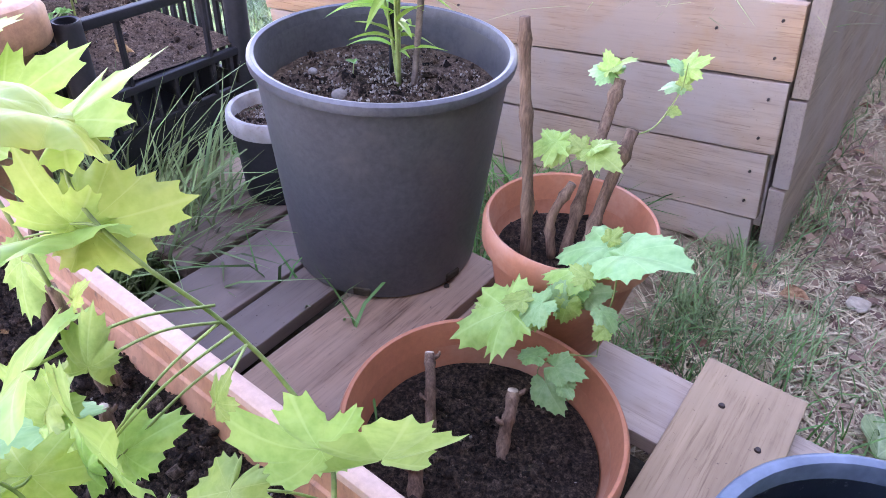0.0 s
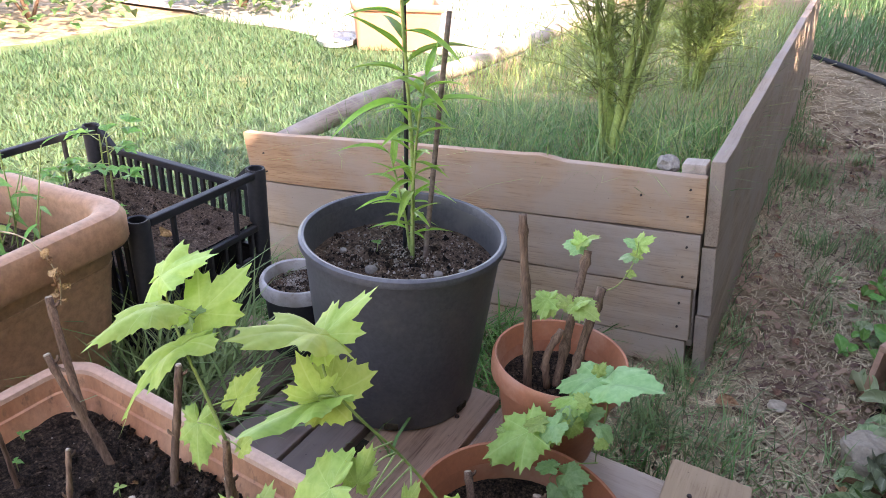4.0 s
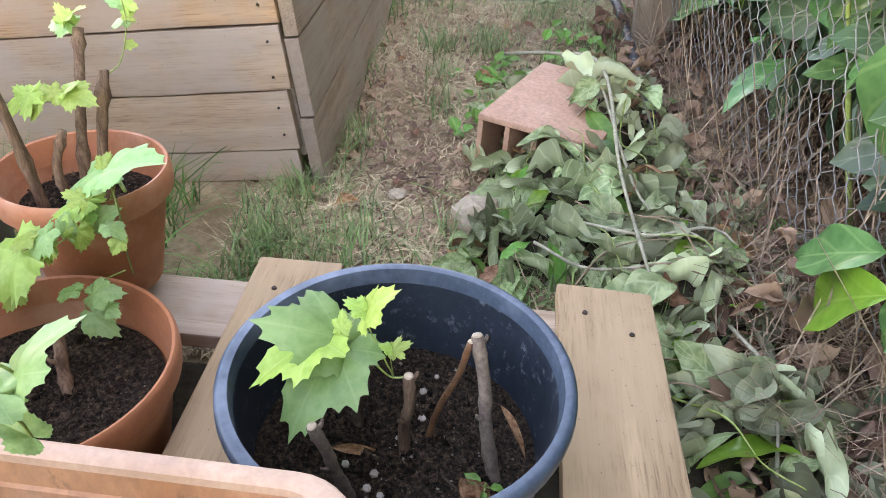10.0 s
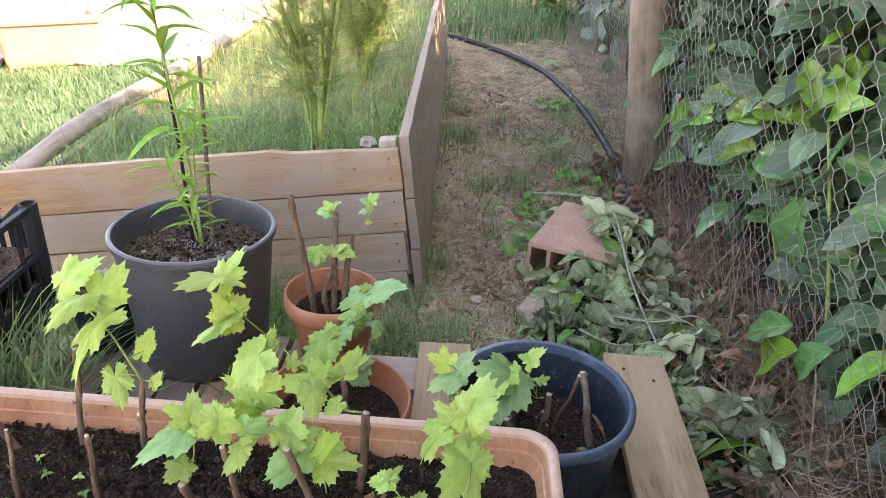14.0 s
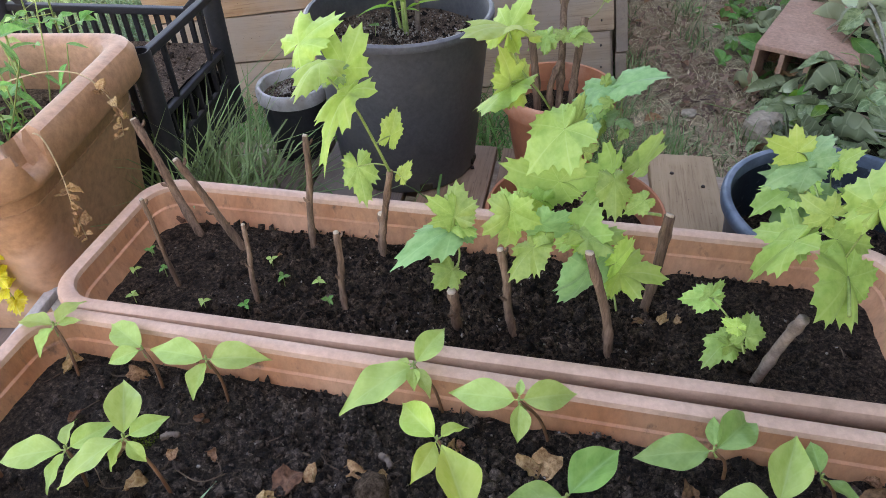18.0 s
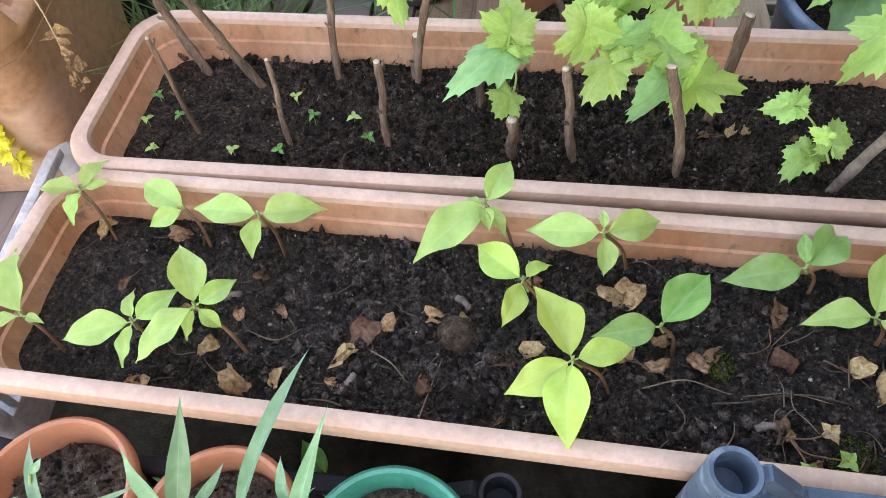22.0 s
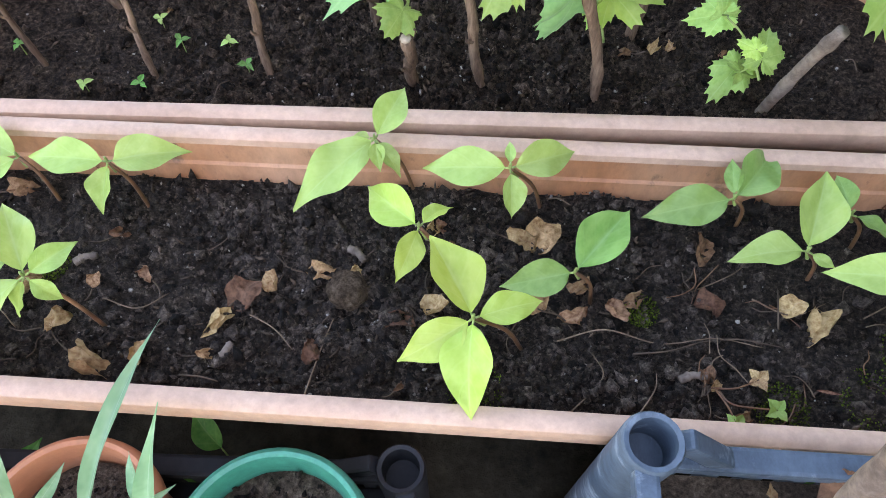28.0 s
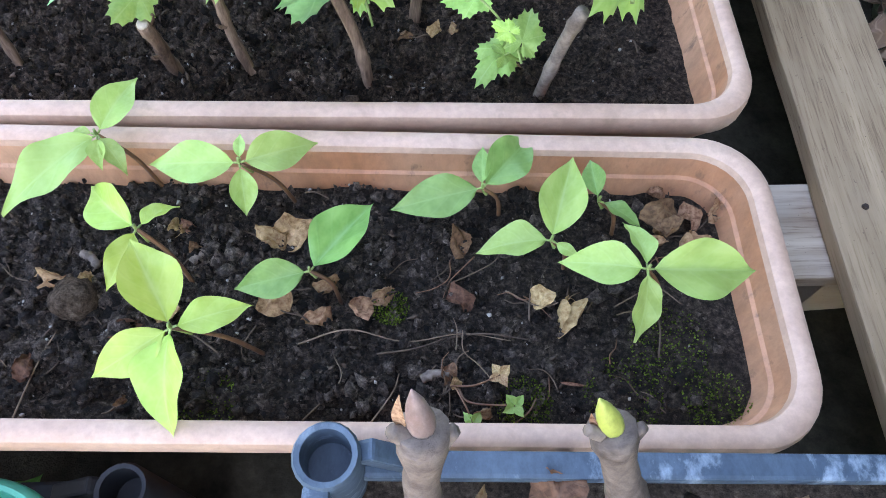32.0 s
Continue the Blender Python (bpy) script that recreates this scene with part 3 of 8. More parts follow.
def palm_leaf(seed=0, lobes=0.32, teeth=0.06, cup=0.12):
    """A vine leaf of unit length and about unit width along +y: five broad toothed lobes round the stalk's joint."""
    rng = random.Random(seed)
    n, rings = 97, 5
    vs, fs, us = [(0, 0, 0)], [], [(0.0, 0.5)]
    ph, ph2 = rng.random() * 6, rng.random() * 6
    fold, droop, tilt = rng.uniform(-0.05, 0.32), rng.uniform(0.05, 0.38), rng.uniform(-0.12, 0.12)
    marks = []
    for side in (-1, 1):
        w = rng.uniform(0.92, 1.08)
        deep = 1 - lobes * rng.uniform(0.7, 1.2)
        marks.append([(0, 0.95), (32, 0.72 * deep + 0.04), (58 + rng.uniform(-4, 4), 0.74 * w), (88, 0.56 * deep + 0.04), (118, 0.55 * w), (154, 0.40), (172, 0.14)])
    bite = [rng.uniform(0.5, 1.25) for _ in range(n)]
    for j in range(1, rings + 1):
        g = j / rings
        for i in range(n):
            a = -172 + 344 * i / (n - 1)
            m = marks[0 if a < 0 else 1]
            q = abs(a)
            for (a0, r0), (a1, r1) in zip(m, m[1:]):
                if q <= a1:
                    u = (q - a0) / (a1 - a0)
                    lobe, top, low, u = (a0, r0, r1, u) if r0 > r1 else (a1, r1, r0, 1 - u)
                    r = top + (low - top) * u ** 2.1 + 0.05 * (1 - u) ** 5
                    off = (q - lobe) / 30.0
                    break
            if j == rings:
                r *= 1 + teeth * (1.0, -0.3, -0.9, -0.4)[i % 4] * bite[i - i % 4]
            r *= g
            x, y = r * math.sin(radians(a)), r * math.cos(radians(a))
            z = cup * (0.35 - g) * g + 0.05 * g * g * math.sin(radians(a) * 6 + ph) + 0.035 * g * math.sin(radians(a) * 3 + ph2) + fold * abs(x) + tilt * x - droop * max(0, y) ** 2 - 0.22 * x * x
            vs.append((x, y, z))
            us.append((g * 0.9, 0.5 + 0.45 * max(-1, min(1, off))))
    for i in range(n - 1):
        fs.append((0, 1 + i + 1, 1 + i))
    for j in range(rings - 1):
        for i in range(n - 1):
            a = 1 + j * n + i
            fs.append((a, a + 1, a + n + 1, a + n))
    return vs, [f[::-1] for f in fs], np.array(us)


def facing(base, ahead, up=(0, 0, 1), size=1.0, wide=1.0):
    """A leaf's pose: its base, the way of its tip, and its face."""
    y = Vector(ahead).normalized()
    x = y.cross(Vector(up))
    x = x.normalized() if x.length > 1e-4 else y.orthogonal().normalized()
    z = x.cross(y)
    return Matrix.Translation(base) @ Matrix((x, y, z)).transposed().to_4x4() @ Matrix.Diagonal((size * wide, size, size, 1))


def heading(yaw, pitch):
    a, b = radians(yaw), radians(pitch)
    return Vector((math.sin(a) * math.cos(b), math.cos(a) * math.cos(b), math.sin(b)))


def ground_z(x, y):
    """The lie of the land: level about the pallet, falling to the lawn, rising to the fence."""
    s = min(1, max(0, (y - 0.62) / 0.6))
    s = s * s * (3 - 2 * s)
    left = 0.138 * max(-2.6, min(0, x - 0.43)) * (0.12 + 0.88 * s)
    right = 0.06 * max(0, min(1.2, x - 0.98))
    return left + right + 0.026 * max(0, min(9, y - 0.75))


# ---- camera's neighbours: the large structure ----
def build_ground():
    xs = np.concatenate([-np.geomspace(60, 2.6, 14), np.linspace(-2.4, 2.4, 61), np.geomspace(2.6, 60, 14)])
    ys = np.concatenate([-np.geomspace(60, 1.8, 14), np.linspace(-1.6, 5.0, 83), np.geomspace(5.2, 60, 16)])
    vs, fs = [], []
    for y in ys:
        for x in xs:
            v = Vector((x, y, 0))
            vs.append((x, y, ground_z(x, y) + 0.018 * noise.noise(v * 3.1) + 0.006 * noise.noise(v * 11) - 0.012))
    c = len(xs)
    for j in range(len(ys) - 1):
        for i in range(c - 1):
            fs.append((j * c + i, j * c + i + 1, (j + 1) * c + i + 1, (j + 1) * c + i))
    tagged(attach("ground", mesh_of("ground", vs, fs, M_GROUND)), "trodden brown earth with dry straw and thin grass", "ground", kind="structure")


build_ground()


# ---- pallet ----
def build_pallet():
    pal = thing("pallet", Matrix(), "weathered wooden pallet with gaps between its planks, standing on the ground", "pallet")
    top, thick = 0.147, 0.022
    seeds, planks = 0, {}
    for x0, x1, y0, y1, yaw in ((-0.62, -0.50, -0.07, 0.74, 0), (-0.45, -0.325, -0.07, 0.74, 0), (-0.165, -0.065, 0.47, 0.74, 0), (-0.052, 0.045, -0.07, 0.745, 0.6), (0.052, 0.115, -0.07, 0.74, 0.8),
                                (0.132, 0.252, -0.07, 0.742, -0.8), (0.268, 0.405, 0.60, 0.738, 0), (0.538, 0.652, -0.07, 0.757, 0), (0.918, 1.044, -0.45, 0.756, -2.3)):
        seeds += 1
        planks[(x0, x1)] = part("plank", slab(x1 - x0, y1 - y0, thick, 0.003, 0.0016, seeds, 14), M_PLANKDARK if x1 < 0.12 else M_PLANKRED if x1 < 0.42 else M_PLANK, pal, m=pose((x0 + x1) / 2, (y0 + y1) / 2, top - thick / 2, 0, 0, yaw), smooth=False)
    for y0, y1 in ((0.617, 0.727), (-0.01, 0.105)):
        seeds += 1
        part("stringer_board", slab(1.70, y1 - y0, 0.022, 0.003, 0.001, seeds, 14), M_PLANKX, pal, m=pose(0.22, (y0 + y1) / 2, top - thick - 0.012), smooth=False)
    for x in (-0.56, 0.22, 1.0):
        for y in (0.672, 0.045):
            seeds += 1
            part("block", slab(0.13, 0.08, 0.145, 0.004, 0.001, seeds), M_PLANKX, pal, m=pose(x, y, top - thick - 0.024 - 0.073), smooth=False)
    nail_bm = bmesh.new()
    bmesh.ops.create_cone(nail_bm, cap_ends=True, segments=8, radius1=0.004, radius2=0.003, depth=0.003)
    me = bpy.data.meshes.new("nail")
    nail_bm.to_mesh(me)
    nail_bm.free()
    me.materials.append(M_NAIL)
    for x, y in ((0.575, 0.69), (0.625, 0.655), (0.975, 0.70), (1.03, 0.665), (0.955, 0.06), (1.0, 0.03), (0.17, 0.70), (0.22, 0.66), (0.30, 0.69), (0.375, 0.665), (0.0, 0.69)):
        for (x0, x1), board in planks.items():
            if x0 < x < x1:
                attach("nail", me, board, m=board.matrix_basis.inverted() @ pose(x, y, top + 0.001))


build_pallet()


# ---- soil ----
CRUMB = ([(1, 0, 0), (-1, 0, 0), (0, 1, 0), (0, -1, 0), (0, 0, 1), (0, 0, -1)],
         [(0, 2, 4), (2, 1, 4), (1, 3, 4), (3, 0, 4), (2, 0, 5), (1, 2, 5), (3, 1, 5), (0, 3, 5)])


def scatter(name, spots, mat, parent, seed, squash=(0.5, 0.9)):
    """Small irregular lumps: (x, y, z, size) each."""
    rng = random.Random(seed)
    bits = []
    for x, y, z, s in spots:
        m = Matrix.Translation((x, y, z)) @ Euler((rng.random() * 6, rng.random() * 6, rng.random() * 6)).to_matrix().to_4x4() @ Matrix.Diagonal((s, s * rng.uniform(*squash), s * rng.uniform(*squash), 1))
        bits.append((moved([[c * rng.uniform(0.7, 1.2) for c in v] for v in CRUMB[0]], m), CRUMB[1], None))
    ob = joined(name, bits, mat, parent, uvs=False)
    if ob is not None:
        tagged(ob, kind="stuff")
        ob.data.polygons.foreach_set("use_smooth", [True] * len(ob.data.polygons))
    return ob


def soil_in(parent, ring, z, amp, mat, seed, crumbs=0, size=(0.0007, 0.0038), chips=0, grit=0, mound=0.0, crumb_mat=None):
    """A rough soil surface inside a ring, with lumps lying on it."""
    rng = random.Random(seed)
    n = len(ring)
    cx = sum(p[0] for p in ring) / n
    cy = sum(p[1] for p in ring) / n
    rows = 40
    far = Vector((seed * 1.7, seed * 0.3, 0))

    def height(x, y):
        v = Vector((x, y, 0)) + far
        return z + amp * (noise.noise(v * 14) * 0.8 + 0.9 * noise.noise(v * 42) + 0.75 * noise.noise(v * 95)) + mound * (1 - ((x - cx) ** 2 + (y - cy) ** 2) / 0.02)

    vs, fs = [(cx, cy, height(cx, cy))], []
    for j in range(1, rows + 1):
        g = j / rows
        for p in ring:
            x, y = cx + (p[0] - cx) * g, cy + (p[1] - cy) * g
            h0 = height(x, y)
            vs.append((x, y, h0 + (z - 0.003 - h0) * 0.75 * g ** 10))
    for i in range(n):
        fs.append((0, 1 + i, 1 + (i + 1) % n))
        for j in range(rows - 1):
            a, b = 1 + j * n + i, 1 + j * n + (i + 1) % n
            fs.append((a, a + n, b + n, b))
    attach("soil", mesh_of("soil", vs, [f if len(f) == 3 else f for f in fs], mat), parent)

    def spots(count, lo, hi, lift=0.2):
        out = []
        for _ in range(count):
            p = ring[rng.randrange(n)]
            q = ring[(rng.randrange(n))]
            g, w = math.sqrt(rng.random()) * 0.97, rng.random() * 0.5
            x = cx + ((p[0] * (1 - w) + q[0] * w) - cx) * g
            y = cy + ((p[1] * (1 - w) + q[1] * w) - cy) * g
            s = lo + (hi - lo) * rng.random() ** 3
            out.append((x, y, height(x, y) + s * lift, s))
        return out

    scatter("crumb_layer", spots(crumbs, *size) + spots(crumbs // 5, 0.0024, 0.0098, 0.0), crumb_mat or M_CRUMB, parent, seed)
    if chips:
        scatter("bark_layer", spots(chips, 0.0012, 0.007), M_CHIP, parent, seed + 1, (0.15, 0.4))
    if grit:
        scatter("grit_layer", spots(grit, 0.001, 0.0032), M_GRIT, parent, seed + 2)
    return height


# ---- pots ----
def trough(m, label, seed, soil_z, L, W, soil_mat, crumb_mat, bow=(0.0, 0.0)):
    t = thing("planter_trough", m, label, "planter", "planter troughs")
    spec = ((0.070, 0.0, 0.03), (0.066, 0.004, 0.032), (0.016, 0.154, 0.045), (0.002, 0.155, 0.05), (0.0, 0.158, 0.05), (0.0, 0.170, 0.05), (0.0012, 0.1755, 0.05), (0.0045, 0.178, 0.048),
            (0.0125, 0.178, 0.044), (0.016, 0.1755, 0.042), (0.0175, 0.170, 0.04), (0.0195, 0.150, 0.038), (0.0225, 0.1485, 0.036), (0.0238, 0.140, 0.035), (0.068, 0.01, 0.03))
    bend = lambda ring: [(x, y + (0.5 - y / W) * (bow[0] + bow[1] * x / 0.455), z) for x, y, z in ring]
    rings = [bend(dense(ring_rect(L - 2 * i, W - 2 * i, max(0.012, r), z, 9), 10)) for i, z, r in spec]
    part("shell", loft(rings[:4] + [rings[14]], cap_first=True, wobble=0.0007), M_CLAY, t)
    part("inner_wall", loft(rings[10:], wobble=0.0007), M_CLAYIN, t, "unfaded orange inner wall splashed with soil")
    part("rim", loft(rings[3:11], wobble=0.0007), M_CLAYRIM, t, "sun-faded paler rim")
    ring = bend(dense(ring_rect(L - 0.050, W - 0.050, 0.033, 0, 7), 0.012))
    h = soil_in(t, ring, soil_z, 0.0095, soil_mat, seed, 18000, (0.0006, 0.0036), chips=1100, grit=520, crumb_mat=crumb_mat)
    return t, h


TROUGH_FAR = pose(0.293, 0.177, 0.147, 0, 0, -1.4)
TROUGH_NEAR = pose(0.281, -0.081, 0.147, 0, 0, -2.5)
trough_far, _ = trough(TROUGH_FAR, "long pale terracotta plastic trough of dark soil with vine cuttings", 3, 0.127, 0.942, 0.254, M_SOIL, M_CRUMB)
trough_near, _ = trough(TROUGH_NEAR, "long pale terracotta plastic trough of dark damp soil with leafy seedlings", 9, 0.134, 0.926, 0.246, M_SOILBLACK, M_CRUMBBLACK, (0.010, -0.004))


def round_pot(name, x, y, z, r_top, r_bot, h, mats, label, soil_deep, soil_mat, seed, lip=0.012, lip_h=0.02, wall=0.005, crumbs=900, chips=40, grit=40, group="", step=0.0, lean=(0, 0)):
    t = thing(name, pose(x, y, z, lean[0], lean[1], seed * 37), label, "bucket" if "bucket" in name else "flower pot", group)
    body, rim = mats
    rb = r_top - lip
    at = lambda q: r_bot + (rb - r_bot) * q / h
    prof = [(r_bot - 0.006, 0.0), (r_bot, 0.003), (at(h * 0.5), h * 0.5), (at(h - lip_h), h - lip_h)]
    inner = [(at(h - lip_h) - wall, h - lip_h), (at(h * 0.70) - wall, h * 0.70), (at(h * 0.685) - wall - 0.4 * step, h * 0.685), (at(h * 0.675) - wall - 1.5 * step, h * 0.675), (at(0) - wall - 1.5 * step, 0.008)]
    lipp = [(at(h - lip_h) + 0.0005, h - lip_h), (r_top - 0.001, h - lip_h + 0.001), (r_top, h - lip_h * 0.6), (r_top - 0.0006, h - lip_h * 0.2), (r_top - 0.003, h - 0.0008), (r_top - (lip + wall) * 0.5, h), (at(h) - wall + 0.001, h - 0.0012), (at(h) - wall - 0.0002, h - 0.005), (at(h - lip_h) - wall, h - lip_h)]
    part("body", lathe(prof + [(at(h - lip_h) - wall * 0.5, h - lip_h)] + inner), body, t)
    part("rim", loft([ring_round(r, q, 64) for r, q in lipp]), rim, t)
    sr = at(h - soil_deep) - wall - 1.5 * step + 0.001
    soil_in(t, ring_round(sr, 0, 72), h - soil_deep, 0.006, soil_mat, seed, crumbs, chips=chips, grit=grit)
    return t


big_pot = round_pot("black_pot", 0.096, 0.684, 0.147, 0.156, 0.123, 0.284, (M_POTGREY, M_RIMGREY), "large black plastic nursery pot with a grey rim, holding a lily", 0.052, M_SOILDRY, 5, 0.006, 0.014, 0.004, 2200, 160, 60)
round_pot("terracotta_pot", 0.363, 0.686, 0.147, 0.098, 0.065, 0.160, (M_POT, M_POT), "orange terracotta pot with three vine canes, beside the black pot", 0.045, M_SOIL, 7, 0.004, 0.032, 0.0035, 900, 60, 20, "terracotta pots", 0.003)
round_pot("terracotta_pot", 0.405, 0.462, 0.006, 0.137, 0.094, 0.214, (M_POT, M_POT), "wide orange terracotta pot with cut vine stubs in dark soil", 0.050, M_SOIL, 11, 0.004, 0.030, 0.004, 1400, 60, 30, "terracotta pots", 0.003)
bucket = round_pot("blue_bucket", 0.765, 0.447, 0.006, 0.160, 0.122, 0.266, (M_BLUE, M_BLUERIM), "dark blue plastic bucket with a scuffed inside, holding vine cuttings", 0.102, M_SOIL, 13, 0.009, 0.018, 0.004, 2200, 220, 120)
round_pot("small_pot", -0.112, 0.683, 0.147, 0.066, 0.050, 0.140, (M_BLACK, M_WHITERIM), "small black pot with a dirty white rim, beside the crate", 0.018, M_SOILDRY, 17, 0.006, 0.026, 0.004, 500, 50, 30)


# ---- raised bed ----
BED = Matrix.Translation((0.444, 1.185, 0.442)) @ pose(0, 0, 0, 0.8, -7.8, 0.4)


def build_bed():
    bed = thing("raised_bed", BED, "raised garden bed of rough grey-brown boards, overgrown with grass", "raised bed")
    # x runs to the left along the front, z down from the top corner
    fronts = []
    for i, (z0, z1, dx, dy, x1) in enumerate(((-0.118, 0.0, 0.0, 0.0, -1.16), (-0.240, -0.122, -0.004, 0.002, -1.15), (-0.362, -0.244, -0.012, 0.004, -1.14), (-0.43, -0.366, -0.02, 0.006, -1.12))):
        bm = slab(abs(x1), 0.022, z1 - z0, 0.002, 0.0025, 20 + i, 20)
        for v in bm.verts:
            if i == 0 and v.co.z > 0:
                s = v.co.x + abs(x1) / 2
                v.co.z += 0.008 * noise.noise(Vector((s * 3, 1, 2))) + (0.012 if s < 0.86 else 0.0)
        fronts.append(part("front_board", bm, M_BOARD if i else M_BOARDTOP, bed, m=pose(x1 / 2 + dx, 0.011 + dy, (z0 + z1) / 2), smooth=False))
    for i, (z0, z1) in enumerate(((-0.145, 0.025), (-0.30, -0.15), (-0.46, -0.305))):
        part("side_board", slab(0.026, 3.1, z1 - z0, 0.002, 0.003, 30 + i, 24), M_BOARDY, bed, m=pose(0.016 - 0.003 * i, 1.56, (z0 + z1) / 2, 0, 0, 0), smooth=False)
    for i, (z0, z1) in enumerate(((-0.09, 0.02), (-0.21, -0.095), (-0.33, -0.215))):
        part("back_board", slab(1.1, 0.022, z1 - z0, 0.002, 0.002, 40 + i, 10), M_BOARD, bed, m=pose(-0.56, 3.08, (z0 + z1) / 2), smooth=False)
    vs, fs = tube_arrays([(-1.06 - 0.03 * math.sin(s * 5), 0.03 + s * 2.6, -0.015 + 0.01 * math.sin(s * 9)) for s in (0, 0.15, 0.3, 0.45, 0.6, 0.75, 0.9, 1.0)], [0.026, 0.032, 0.03, 0.034, 0.03, 0.032, 0.03, 0.028], 9)
    attach("side_log", mesh_of("side_log", vs, fs, M_LOG), bed, "split weathered log along the side")
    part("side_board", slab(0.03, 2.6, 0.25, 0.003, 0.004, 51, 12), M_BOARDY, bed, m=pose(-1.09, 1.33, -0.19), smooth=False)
    part("corner_post", slab(0.045, 0.045, 0.40, 0.003, 0.002, 55), M_LOG, bed, m=pose(-0.03, 0.05, -0.19), smooth=False)
    vs, fs = [], []
    nx, ny = 30, 60
    for j in range(ny + 1):
        for i in range(nx + 1):
            x, y = -1.08 + 1.06 * i / nx, 0.03 + 3.03 * j / ny
            vs.append((x, y, -0.10 + 0.02 * noise.noise(Vector((x * 4, y * 4, 3)))))
    for j in range(ny):
        for i in range(nx):
            a = j * (nx + 1) + i
            fs.append((a, a + 1, a + nx + 2, a + nx + 1))
    attach("earth", mesh_of("earth", vs, fs, M_GROUND), bed)
    nb = bmesh.new()
    bmesh.ops.create_cone(nb, cap_ends=True, segments=8, radius1=0.0024, radius2=0.002, depth=0.004)
    bmesh.ops.rotate(nb, verts=nb.verts, matrix=Matrix.Rotation(radians(90), 3, "X"))
    me = bpy.data.meshes.new("nail")
    nb.to_mesh(me)
    nb.free()
    me.materials.append(M_NAIL)
    for x, z in ((-0.028, -0.03), (-0.03, -0.085), (-0.028, -0.15), (-0.032, -0.215), (-0.035, -0.275), (-0.036, -0.33), (-0.12, -0.05), (-1.1, -0.04), (-1.1, -0.09), (-0.6, -0.06)):
        board = fronts[0 if z > -0.12 else (1 if z > -0.242 else 2)]
        attach("nail", me, board, m=board.matrix_basis.inverted() @ pose(x, -0.002 if z > -0.12 else 0.0, z))


build_bed()


# ---- fence and post ----
def build_fence():
    post = thing("fence_post", pose(1.315, 2.02, ground_z(1.33, 2.0) - 0.03, -1, -6.5, 0), "round weathered wooden fence post", "fence post")
    line = [(0.006 * math.sin(i * 1.3), 0.006 * math.cos(i), i * 0.2) for i in range(12)]
    vs, fs = tube_arrays(line, [0.075, 0.072, 0.07, 0.068, 0.069, 0.066, 0.068, 0.066, 0.064, 0.066, 0.064, 0.063], 18)
    vs = [v + noise.noise_vector(v * 9) * 0.006 for v in vs]
    attach("shaft", mesh_of("shaft", vs, fs, M_POST), post)
    vs, fs = tube_arrays([(0.06, 0.035, 0), (0.068, 0.03, 0.6), (0.062, 0.03, 1.3), (0.07, 0.03, 2.1)], [0.035, 0.034, 0.032, 0.03], 9)
    attach("split_stake", mesh_of("split_stake", [v + noise.noise_vector(v * 14) * 0.008 for v in vs], fs, M_POST), post)
    fence = thing("wire_fence", pose(0, 0, 0), "rusty galvanised chicken wire fence in front of a laurel hedge", "fence")
    y0, y1, z1, cell, tall = -0.6, 4.3, 1.5, 0.026, 0.062
    rows = int(z1 / tall * 2)

    def at(y, z):
        w = Vector((0, y, z))
        x = 1.36 - 0.02 * (y - 1.0) + 0.03 * noise.noise(w * 2.3) - 0.125 * z
        return (x + 0.006 * noise.noise(w * 19), y + 0.009 * noise.noise(w * 13 + Vector((5, 0, 0))), z + ground_z(1.37, y) + 0.006 * noise.noise(w * 17))

    for j in range(int((y1 - y0) / cell)):
        line = []
        for k in range(rows):
            y = y0 + j * cell + (0.47 if (j + k) % 2 == 0 else -0.47) * cell
            for dz in (-0.22, 0.22):
                line.append(at(y, 0.02 + (k + dz) * tall * 0.5))
        v, f = tube_arrays(line, 0.0010, 5, False)
        attach("wire", mesh_of("wire", v, f, M_WIRE), fence)


build_fence()


